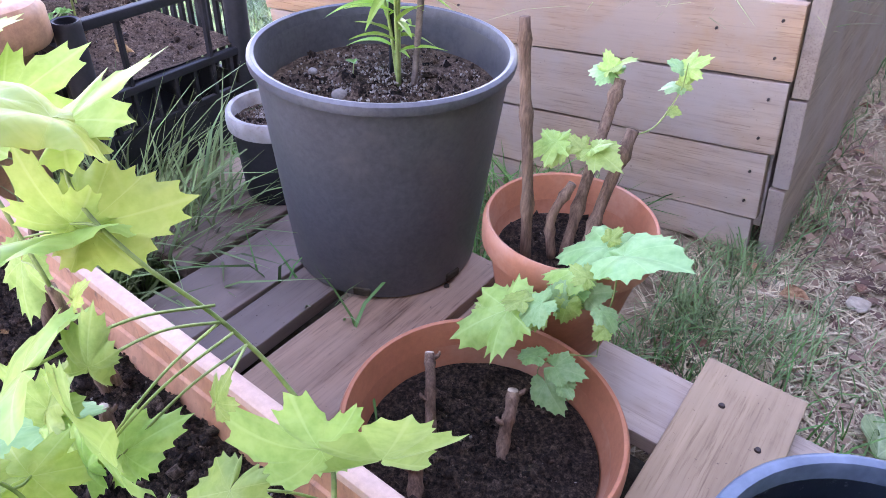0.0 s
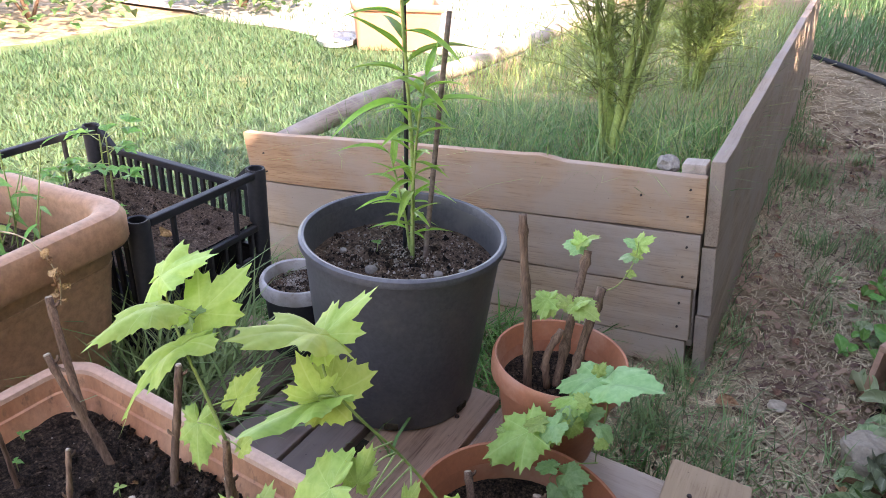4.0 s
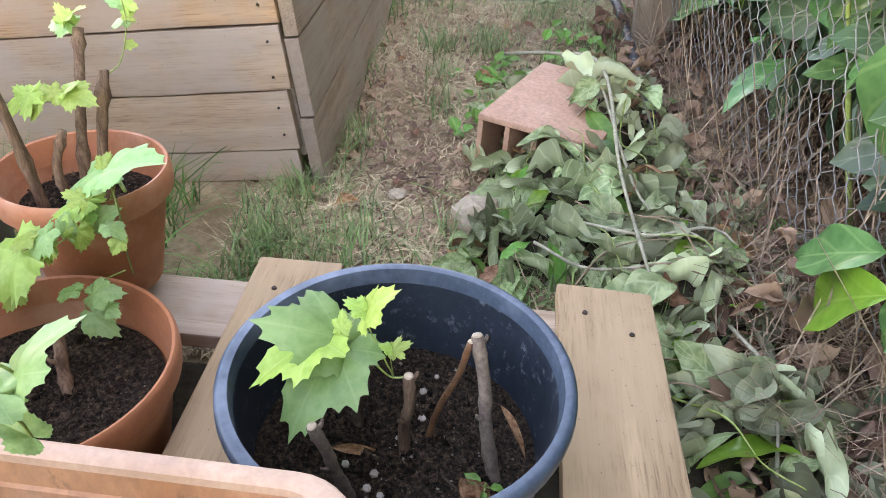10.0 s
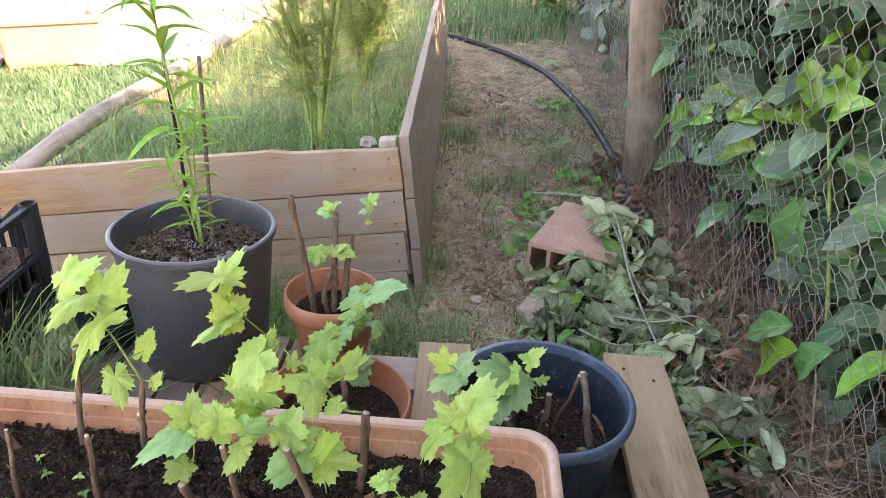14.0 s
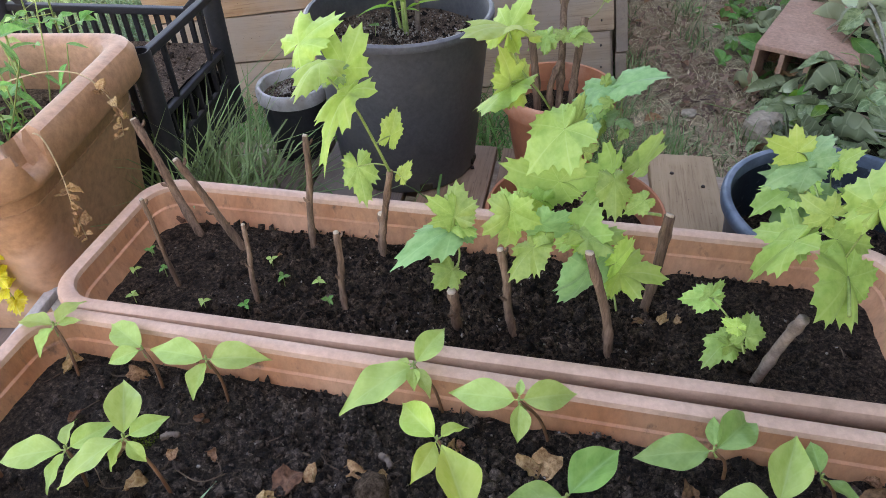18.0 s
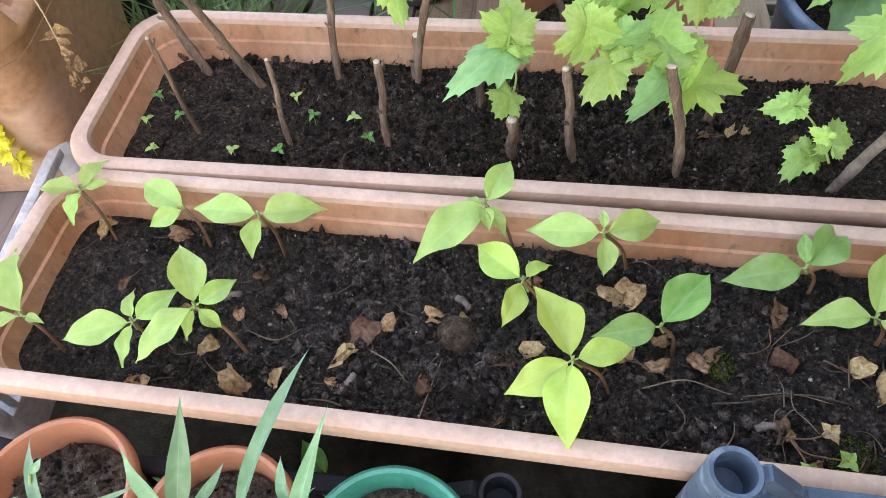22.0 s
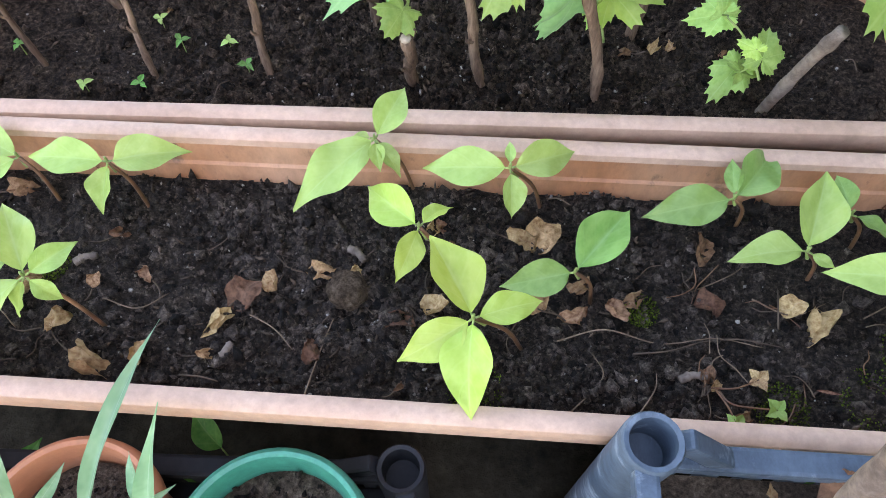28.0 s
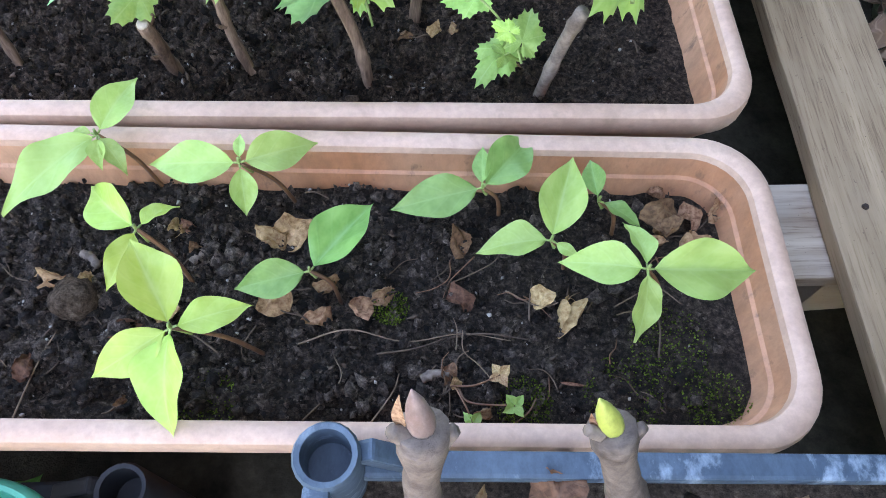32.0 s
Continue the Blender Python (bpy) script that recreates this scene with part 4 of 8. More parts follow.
# ---- hedge ----
def build_hedge():
    rng = random.Random(77)
    hedge = thing("laurel_hedge", pose(0, 0, 0), "dense dark green laurel hedge behind the wire fence", "hedge")
    kinds = [blade_leaf(1, rng.uniform(0.38, 0.5), 0.5, rng.uniform(0.02, 0.18), rng.uniform(0.1, 0.6), 0.8, 5, 0.01, s, 1) for s in range(6)]
    bits = []
    for i in range(13000):
        y = rng.uniform(-3.2, 5.0) if i % 2 else rng.uniform(0.1, 2.3)
        tall = 2.75 - 0.65 * min(1, max(0, (y - 1.3) / 0.8))
        z = rng.random() ** 0.8 * tall if i % 2 else rng.uniform(0.1, 1.3)
        deep = rng.random() ** 1.5
        x = 1.455 + 0.55 * deep - 0.125 * min(z, 1.2) + 0.07 * noise.noise(Vector((y * 1.5, z * 1.5, 4)))
        gap = noise.noise(Vector((y * 2.2, z * 2.2, 9)))
        if z < 0.40 and rng.random() < 1.05 - 1.6 * z or (gap < -0.12 and rng.random() < 0.75):
            continue
        if z > 2.2 and gap < 0.05:
            continue
        size = rng.uniform(0.09, 0.185)
        m = facing((x, y, z + ground_z(x, y)), heading(rng.uniform(150, 390), rng.uniform(-75, 40)), (-1, rng.uniform(-0.9, 0.9), rng.uniform(-0.3, 1.4)), size)
        v, f, u = kinds[i % 6]
        bits.append((moved(v, m), f, u))
    # Unseen upper leaves, added to keep the sun off planter and troughs.
    for i in range(4200):
        y, z = rng.uniform(-2.4, 0.75), rng.uniform(1.5, 3.1)
        x = 1.40 + 0.75 * rng.random() - 0.12 * (z - 1.5)
        m = facing((x, y, z), heading(rng.uniform(180, 360), rng.uniform(-45, 25)), (-1, rng.uniform(-0.5, 0.5), rng.uniform(0.4, 1.4)), rng.uniform(0.09, 0.16))
        v, f, u = kinds[i % 6]
        bits.append((moved(v, m), f, u))
    tagged(joined("foliage", bits, M_HEDGE, hedge), kind="stuff")
    for i in range(16):
        y = -0.5 + i * 0.32 + rng.uniform(-0.1, 0.1)
        x = 1.62 + rng.uniform(-0.1, 0.15)
        z = ground_z(x, y)
        vs, fs = tube_arrays(smooth_line([(x, y, z - 0.05), (x - 0.05, y + 0.05, z + 0.5), (x - 0.12, y + rng.uniform(-0.2, 0.2), z + 1.2), (x - 0.1, y + rng.uniform(-0.3, 0.3), z + 2.3)], 4), [0.018 - 0.001 * k for k in range(13)], 6)
        attach("branch", mesh_of("branch", vs, fs, M_BARK), hedge)
    # Plain sheet inside the hedge, added to block the sun.
    core_v, core_f = [], []
    for k, (x, z) in enumerate(((2.15, -0.1), (2.0, 1.0), (1.95, 1.9), (2.35, 2.0), (2.45, -0.1))):
        for j in range(58):
            y = -3.4 + j * 0.16
            lift = 0.75 * min(1, max(0, (1.2 - y) / 0.8)) - 0.35 * min(1, max(0, (y - 1.3) / 0.5)) if z > 1.5 else 0.0
            core_v.append((x + 0.12 * noise.noise(Vector((y * 2, z * 2, 1))), y, z + lift + 0.2 + 0.12 * noise.noise(Vector((y * 3, k, 7)))))
    for k in range(4):
        for j in range(57):
            a = k * 58 + j
            core_f.append((a, a + 1, a + 59, a + 58))
    attach("inner_foliage", mesh_of("inner_foliage", core_v, core_f, M_HEDGE), hedge)


build_hedge()


# ---- plants: shared leaf shapes ----
VINE_SHAPES = [palm_leaf(s, 0.12 + 0.10 * (s % 3), 0.075 + 0.02 * (s % 2), 0.06 + 0.12 * (s % 2)) for s in range(8)]
VINE_ROUND = [palm_leaf(s + 20, 0.04 + 0.05 * (s % 3), 0.065, 0.06 + 0.1 * (s % 2)) for s in range(5)]
SEED_SHAPES = [blade_leaf(1, 0.50 + 0.05 * (s % 3), 0.42, 0.14 + 0.12 * (s % 3), 0.25 + 0.3 * ((s + 1) % 3), 1.3, 16, 0.03, s, 5) for s in range(5)]
LONG_SHAPES = [blade_leaf(1, 0.15 + 0.02 * s, 0.35, 0.25, 0.25 + 0.3 * s, 1.0, 12, 0.004, s) for s in range(4)]
LAUREL_SHAPES = [blade_leaf(1, 0.34 + 0.05 * (s % 3), 0.50, 0.16 + 0.08 * (s % 2), 0.20 + 0.30 * (s % 3), 0.9, 16, 0.018, s) for s in range(5)]
CURL_SHAPES = []
for n in range(6):
    vs, fs, us = blade_leaf(1, 0.66, 0.45, 0.05, 0.3 + 0.5 * (n % 3), 0.8, 12, 0.03, n)
    roll, curl, out = 4.0 + 1.8 * (n % 3), 1.2 + 0.7 * (n % 2), []
    for x, y, z in vs:
        w = noise.noise_vector(Vector((x, y, 0)) * 2.4 + Vector((0, n * 5, 3)))
        v = noise.noise_vector(Vector((x, y, 0)) * 7 + Vector((n * 3, 0, 8)))
        out.append((math.sin(x * roll) / roll + 0.16 * w.x + 0.09 * v.x, math.sin(y * curl) / curl + 0.12 * w.y + 0.08 * v.y, z + (1 - math.cos(x * roll)) / roll + (1 - math.cos(y * curl)) / curl * 0.6 + 0.34 * w.z + 0.10 * v.z))
    CURL_SHAPES.append((out, fs, us))
WILT_SHAPES, CRUMPLED = [], []
for n in range(10):
    vs, fs, us = blade_leaf(1, 0.56 + 0.05 * (n % 3), 0.44, 0.06 + 0.12 * (n % 4), 0.2 + 0.3 * (n % 3), 0.9, 14, 0.02, n)
    roll = 0.0 if n < 5 else 5.0 + 1.5 * (n % 3)
    out = []
    for x, y, z in vs:
        a = x * roll
        if roll:
            x, z = math.sin(a) / roll, z + (1 - math.cos(a)) / roll
        w = noise.noise_vector(Vector((x, y, 0)) * (2.6 if n < 5 else 4.2) + Vector((n * 5, 0, 0)))
        out.append((x + 0.05 * w.x, y + 0.05 * w.y, z + (0.19 if n < 5 else 0.24) * w.z))
    (WILT_SHAPES if n < 5 else CRUMPLED).append((out, fs, us))
MESHES = {}
LEAF_COUNT = [0]


def leaf(parent, shapes, mat, base, tip, up=(0, -0.35, 1), stretch=1.0, name="leaf", wide=1.0):
    """One leaf from its joint to its tip, both in the world."""
    LEAF_COUNT[0] += 1
    k = (id(shapes), LEAF_COUNT[0] % len(shapes), mat.name)
    if k not in MESHES:
        MESHES[k] = mesh_of(name, *[shapes[k[1]][i] for i in (0, 1)], mat, shapes[k[1]][2])
    d = Vector(tip) - Vector(base)
    inv = parent.matrix_world.inverted() if parent.parent else parent.matrix_basis.inverted()
    return attach(name, MESHES[k], parent, m=inv @ facing(base, d, up, d.length * stretch, wide))


def stem(parent, points, r0, r1, mat, name="shoot", sides=6, knobby=0.0, under=None):
    inv = parent.matrix_basis.inverted()
    return tube_part(name, [inv @ Vector(p) for p in points], r0, r1, mat, under or parent, sides=sides, knobby=knobby)


def plant(name, base, label, category="plant", group=""):
    return thing(name, Matrix.Translation(base), label, category, group)


def cutting(base, top, r0=0.0065, r1=0.0055, label="dark bare vine cutting stuck in the soil", mat=None, cut=True):
    """A bare cane, knobbed at its nodes, with a pale cut end."""
    c = plant("vine_cutting", base, label, "vine cutting", "vine cuttings")
    b, t = Vector(base), Vector(top)
    side = (t - b).cross(Vector((0.3, 0.5, 0.1))).normalized() * 0.003
    low = b - (t - b).normalized() * 0.02
    cane = stem(c, [low, b.lerp(t, 0.33) + side, b.lerp(t, 0.66) - side * 0.6, t], r0, r1, mat or M_BARK, "cane", 8, 0.25)
    d = (t - b).normalized()
    for f in (0.45, 0.92):
        q = b.lerp(t, f)
        s = d.orthogonal().normalized() * (1 if f > 0.5 else -1)
        stem(c, [q, q + s * r0 * 1.5 + d * 0.004, q + s * r0 * 1.9 + d * 0.008], r0 * 0.55, r0 * 0.25, mat or M_BARK, "bud", 5, 0.0, cane)
    if cut:
        stem(c, [t, t + d * 0.0015], r1 * 0.9, r1 * 0.85, M_CUT, "cut_end", 8, 0.0, cane)
    return c


def vine_leaf(c, joint, tip, mat, node=None, up=None, wide=None):
    """A vine leaf with its stalk; the side that it shows is given or left to a small turn."""
    if up is None:
        up = (0.55 * math.sin(37 * joint[0] + 11 * joint[2]), 0.40 * math.sin(53 * tip[0]) - 0.45, 1)
    leaf(c, VINE_ROUND if mat is M_VINEB else VINE_SHAPES, mat, joint, tip, up, 0.90, wide=(wide or 0.98) * 0.92)
    if node is not None:
        mid = (Vector(node) + Vector(joint)) / 2 + Vector((0.002, 0, 0.10 * (Vector(joint) - Vector(node)).length))
        stem(c, [node, mid, joint], 0.0009, 0.0007, M_SHOOT, "leaf_stalk", 5)


def seedling(base, joint, tips, mat=None, sizes=None):
    s = plant("seedling", base, "young seedling with smooth pale green leaves on a thin brown stem", "seedling", "seedlings in the near trough")
    b, j = Vector(base), Vector(joint)
    stem(s, [b - Vector((0, 0, 0.01)), b.lerp(j, 0.5) + Vector((0.004, 0, 0.004)), j], 0.0018, 0.0014, M_SHOOTRED, "stem")
    stem(s, [b.lerp(j, 0.8), j, j + Vector((0, 0, 0.006))], 0.0016, 0.0010, M_SHOOT, "shoot_tip")
    for n, tip in enumerate(tips):
        t = Vector(tip)
        d = (t - j).normalized()
        start = j + d * 0.004
        stem(s, [j, start], 0.0010, 0.0008, M_SHOOT, "leaf_stalk", 5)
        leaf(s, SEED_SHAPES, mat or M_SEED, start, t, (0.35 * math.sin(7 * n + 90 * t.x), -0.3 + 0.3 * math.sin(5 * n + 70 * t.y), 1), 1.04, wide=0.98 if mat is M_SEEDY else 0.92)
    return s


def dry_leaf(x, y, z, size, yaw, tilt=12):
    size *= 1.1
    mat, tone = ((M_DRY, "brown"), (M_DRYDARK, "dark brown"), (M_DRYTAN, "tan"), (M_DRYDARK, "dark brown"))[int(size * 7e4 + yaw) % 4]
    o = thing("dry_leaf", pose(x, y, z + 0.004), f"curled dry {tone} leaf lying on the dark soil", "dry leaf", "dry leaves on the soil")
    leaf(o, CURL_SHAPES, mat, (x, y, z + 0.004), Vector((x, y, z + 0.004)) + heading(yaw, tilt) * size, (0.2, -0.3, 1), name="blade")
    q = Vector((x, y, z + 0.004))
    stem(o, [q, q - heading(yaw + 8, 3) * size * 0.35, q - heading(yaw + 18, -2) * size * 0.6], 0.0008, 0.0005, M_CHIP, "stalk", 4)




def pebble(x, y, z, s):
    pb = bmesh.new()
    bmesh.ops.create_icosphere(pb, subdivisions=1, radius=s)
    for v in pb.verts:
        v.co *= 1 + 0.45 * noise.noise(v.co * 80 + Vector((x * 40, y * 40, 0)))
        v.co.z *= 0.75
    tagged(part("pebble", pb, M_GRIT, m=pose(x, y, z), smooth=False), "small pale pebble on the soil in the bucket", "pebble")


def dry_strip(a, b):
    """A dry split length of bark lying in the bucket."""
    o = plant("dry_bark_strip", b, "grey dry strip of bark lying on the soil", "bark strip")
    p, q = Vector(a), Vector(b)
    leaf(o, LONG_SHAPES, M_DRY, p, q, (0.3, -0.4, 1), name="strip", wide=0.8)


def drain_slot(x, y, z):
    d = Vector((x - 0.096, y - 0.684, 0)).normalized()
    at = d * 0.1252
    # No hole is cut: a dark slab's colour gives the shade inside it.
    bm = slab(0.022, 0.004, 0.011, 0.001, 0.0008, 3, 3)
    m = big_pot.matrix_basis.inverted() @ Matrix.Translation((0.096 + at.x, 0.684 + at.y, z)) @ Matrix.Rotation(math.atan2(d.y, d.x) + math.pi / 2, 4, "Z")
    part("drain_hole", bm, M_DARKFILL, big_pot, "dark drain hole near the base", m)

# ---- vine cuttings in the far trough ----
cutting((-0.091, 0.258, 0.274), (-0.151, 0.283, 0.430), 0.0055, 0.0045)
cutting((-0.016, 0.234, 0.274), (-0.067, 0.221, 0.417), 0.0050, 0.0040)
cutting((-0.072, 0.158, 0.274), (-0.080, 0.157, 0.404), 0.0030, 0.0023)
cutting((0.035, 0.147, 0.274), (0.028, 0.169, 0.371), 0.0034, 0.0026)
cutting((0.073, 0.247, 0.274), (0.075, 0.275, 0.428), 0.0045, 0.0038)
cutting((0.146, 0.145, 0.274), (0.145, 0.152, 0.386), 0.0040, 0.0036)
cutting((0.164, 0.255, 0.274), (0.170, 0.240, 0.349), 0.0050, 0.0046)
cutting((0.243, 0.214, 0.274), (0.240, 0.212, 0.345), 0.0048, 0.0044)
cutting((0.281, 0.137, 0.274), (0.277, 0.115, 0.352), 0.0056, 0.0054)
cutting((0.343, 0.138, 0.274), (0.324, 0.138, 0.395), 0.0048, 0.0040)
vine = plant("vine_plant", (0.166, 0.245, 0.274), "slim vine with bright yellow-green toothed leaves in the trough", "vine", "leafy vines")
stem(vine, [(0.166, 0.245, 0.265), (0.170, 0.240, 0.320), (0.190, 0.226, 0.421)], 0.0046, 0.0036, M_BARK, "cane", 8, 0.3)
stem(vine, [(0.190, 0.226, 0.419), (0.168, 0.224, 0.478), (0.156, 0.224, 0.502), (0.120, 0.240, 0.532), (0.097, 0.255, 0.551)], 0.0018, 0.0009, M_SHOOT)
vine_leaf(vine, (0.095, 0.255, 0.552), (0.136, 0.280, 0.588), M_VINEY, None, (-0.35, -0.50, 0.79), 1.1)
vine_leaf(vine, (0.140, 0.256, 0.526), (0.154, 0.318, 0.559), M_VINEY, (0.120, 0.240, 0.532), (0.60, -0.60, 0.40), 0.75)
vine_leaf(vine, (0.132, 0.218, 0.551), (0.122, 0.150, 0.563), M_VINEY, (0.120, 0.240, 0.532), (-0.15, -0.05, 0.98), 0.62)
vine_leaf(vine, (0.132, 0.250, 0.525), (0.090, 0.262, 0.517), M_VINEB, (0.120, 0.240, 0.532), (0.20, -0.70, 0.65), 0.62)
vine_leaf(vine, (0.152, 0.221, 0.514), (0.122, 0.145, 0.492), M_VINEY, (0.156, 0.224, 0.502), (-0.35, -0.02, 0.93), 0.50)
vine_leaf(vine, (0.188, 0.246, 0.454), (0.193, 0.278, 0.479), M_VINEY, (0.176, 0.225, 0.455), (0.40, -0.66, 0.65), 0.60)
vine_leaf(vine, (0.153, 0.227, 0.423), (0.165, 0.208, 0.377), M_VINE, (0.186, 0.226, 0.428), (0.30, -0.80, 0.40), 0.75)
vine_leaf(vine, (0.201, 0.232, 0.410), (0.212, 0.239, 0.430), M_VINEY, (0.190, 0.226, 0.421), (0.11, -0.66, 0.74), 0.70)
vine = plant("vine_plant", (0.480, 0.205, 0.274), "thick cut vine with a long green shoot of broad leaves", "vine", "leafy vines")
stem(vine, [(0.486, 0.200, 0.262), (0.492, 0.205, 0.33), (0.494, 0.209, 0.403)], 0.0052, 0.0058, M_BARK, "cane", 10, 0.35)
stem(vine, [(0.494, 0.209, 0.403), (0.4945, 0.2095, 0.405)], 0.0046, 0.0044, M_CUT, "cut_end", 10)
stem(vine, [(0.487, 0.217, 0.397), (0.462, 0.217, 0.403), (0.428, 0.248, 0.417), (0.395, 0.248, 0.453), (0.371, 0.235, 0.491), (0.350, 0.212, 0.534), (0.329, 0.203, 0.566), (0.318, 0.212, 0.597)], 0.0018, 0.0009, M_SHOOT)
vine_leaf(vine, (0.320, 0.208, 0.598), (0.284, 0.157, 0.626), M_VINEY, None, (-0.25, -0.20, 0.95), 0.85)
vine_leaf(vine, (0.318, 0.214, 0.593), (0.336, 0.255, 0.626), M_VINEY, None, (0.05, -0.60, 0.78), 0.65)
vine_leaf(vine, (0.324, 0.206, 0.545), (0.351, 0.252, 0.547), M_VINEY, (0.340, 0.205, 0.552), (0.40, -0.85, 0.30), 0.95)
vine_leaf(vine, (0.324, 0.198, 0.545), (0.301, 0.131, 0.553), M_VINE, (0.340, 0.205, 0.550), (-0.35, -0.05, 0.93), 0.7)
vine_leaf(vine, (0.323, 0.200, 0.549), (0.326, 0.180, 0.584), M_VINEY, (0.340, 0.205, 0.552), (0.45, -0.70, 0.55), 0.85)
vine_leaf(vine, (0.377, 0.144, 0.535), (0.339, 0.125, 0.500), M_VINE, (0.366, 0.236, 0.498), (-0.41, -0.49, 0.77), 1.25)
vine_leaf(vine, (0.384, 0.164, 0.526), (0.394, 0.168, 0.562), M_VINE, (0.371, 0.234, 0.491), (0.53, -0.85, 0.05), 0.60)
vine_leaf(vine, (0.377, 0.158, 0.470), (0.312, 0.160, 0.473), M_VINE, (0.371, 0.234, 0.491), (-0.00, -0.99, -0.11), 1.07)
vine_leaf(vine, (0.366, 0.171, 0.446), (0.386, 0.196, 0.469), M_VINE, (0.381, 0.240, 0.476), (0.07, -0.67, 0.74), 0.85)
vine_leaf(vine, (0.399, 0.206, 0.476), (0.405, 0.212, 0.498), M_VINE, (0.381, 0.240, 0.476), (0.06, -0.71, 0.70), 0.85)
vine_leaf(vine, (0.430, 0.185, 0.458), (0.437, 0.150, 0.436), M_VINE, (0.449, 0.230, 0.409), (0.21, -0.68, 0.71), 0.85)
vine_leaf(vine, (0.460, 0.255, 0.430), (0.481, 0.254, 0.480), M_VINE, (0.435, 0.242, 0.414), (0.69, -0.71, -0.13), 1.25)
vine_leaf(vine, (0.430, 0.240, 0.429), (0.395, 0.197, 0.441), M_VINE, (0.422, 0.248, 0.424), (0.63, -0.77, 0.07), 1.16)
vine_leaf(vine, (0.462, 0.186, 0.436), (0.442, 0.175, 0.424), M_VINE, (0.462, 0.217, 0.403), (0.20, -0.66, 0.72), 0.85)
vine_leaf(vine, (0.362, 0.155, 0.448), (0.331, 0.160, 0.452), M_VINE, (0.376, 0.237, 0.484), (-0.06, -0.96, 0.29), 1.12)
vine = plant("vine_plant", (0.274, 0.125, 0.274), "low vine with pale toothed leaves beside a short stub", "vine", "leafy vines")
stem(vine, [(0.275, 0.147, 0.343), (0.279, 0.157, 0.368), (0.273, 0.171, 0.386), (0.271, 0.175, 0.406)], 0.0013, 0.0009, M_SHOOT)
vine_leaf(vine, (0.268, 0.175, 0.387), (0.219, 0.118, 0.398), M_VINEB, (0.272, 0.172, 0.390), (0.23, -0.19, 0.95), 0.60)
vine_leaf(vine, (0.272, 0.173, 0.406), (0.265, 0.197, 0.439), M_VINE, None, (-0.34, -0.79, 0.51), 1.25)
vine_leaf(vine, (0.271, 0.173, 0.405), (0.247, 0.161, 0.439), M_VINE, None, (0.14, -0.64, 0.76), 0.85)
vine_leaf(vine, (0.277, 0.169, 0.396), (0.299, 0.167, 0.391), M_VINE, (0.272, 0.173, 0.394), (0.39, -0.59, 0.71), 0.85)
vine_leaf(vine, (0.274, 0.136, 0.363), (0.262, 0.098, 0.369), M_VINE, (0.277, 0.153, 0.358), (0.36, -0.55, 0.75), 0.85)
vine = plant("vine_plant", (0.340, 0.138, 0.274), "vine with large pale green lobed leaves over the soil", "vine", "leafy vines")
stem(vine, [(0.369, 0.123, 0.417), (0.362, 0.128, 0.439), (0.350, 0.127, 0.453), (0.335, 0.117, 0.467)], 0.0013, 0.0009, M_SHOOT)
vine_leaf(vine, (0.335, 0.114, 0.461), (0.338, 0.103, 0.408), M_VINE, (0.338, 0.119, 0.464), (0.30, -0.90, 0.31), 0.82)
vine_leaf(vine, (0.337, 0.113, 0.463), (0.364, 0.103, 0.454), M_VINE, None, (-0.19, -0.96, 0.23), 1.25)
vine_leaf(vine, (0.358, 0.112, 0.424), (0.333, 0.090, 0.396), M_VINE, (0.366, 0.125, 0.426), (-0.61, -0.20, 0.77), 1.25)
vine_leaf(vine, (0.364, 0.114, 0.451), (0.396, 0.122, 0.422), M_VINEB, (0.357, 0.127, 0.444), (0.05, -1.00, -0.02), 0.99)
vine_leaf(vine, (0.335, 0.116, 0.465), (0.323, 0.126, 0.482), M_VINE, None, (-0.04, -0.66, 0.75), 0.85)
vine_leaf(vine, (0.347, 0.136, 0.450), (0.370, 0.167, 0.449), M_VINEY, (0.350, 0.127, 0.453), (0.21, -0.64, 0.73), 0.85)
vine_leaf(vine, (0.368, 0.115, 0.437), (0.362, 0.098, 0.425), M_VINE, (0.363, 0.127, 0.435), (-0.07, -0.63, 0.77), 0.85)
vine = plant("vine_plant", (0.447, 0.118, 0.274), "brown vine cane with a crown of fresh green leaves", "vine", "leafy vines")
stem(vine, [(0.447, 0.118, 0.262), (0.437, 0.118, 0.335), (0.411, 0.116, 0.419)], 0.0050, 0.0044, M_BARK, "cane", 10, 0.3)
stem(vine, [(0.411, 0.116, 0.419), (0.411, 0.1165, 0.421)], 0.0044, 0.0042, M_CUT, "cut_end", 10)
stem(vine, [(0.450, 0.152, 0.313), (0.444, 0.164, 0.334), (0.436, 0.169, 0.360)], 0.0013, 0.0009, M_SHOOT)
stem(vine, [(0.412, 0.140, 0.397), (0.409, 0.140, 0.410), (0.402, 0.141, 0.420)], 0.0013, 0.0009, M_SHOOT)
vine_leaf(vine, (0.414, 0.135, 0.385), (0.404, 0.125, 0.325), M_VINEB, (0.412, 0.140, 0.397), (0.68, -0.71, 0.16), 1.05)
vine_leaf(vine, (0.448, 0.156, 0.363), (0.491, 0.155, 0.382), M_VINEY, (0.437, 0.168, 0.354), (-0.33, -0.16, 0.93), 1.25)
vine_leaf(vine, (0.442, 0.160, 0.374), (0.472, 0.195, 0.379), M_VINEY, (0.436, 0.169, 0.360), (0.60, -0.73, 0.33), 1.02)
vine_leaf(vine, (0.409, 0.140, 0.417), (0.448, 0.160, 0.422), M_VINE, None, (-0.10, -0.18, 0.98), 1.05)
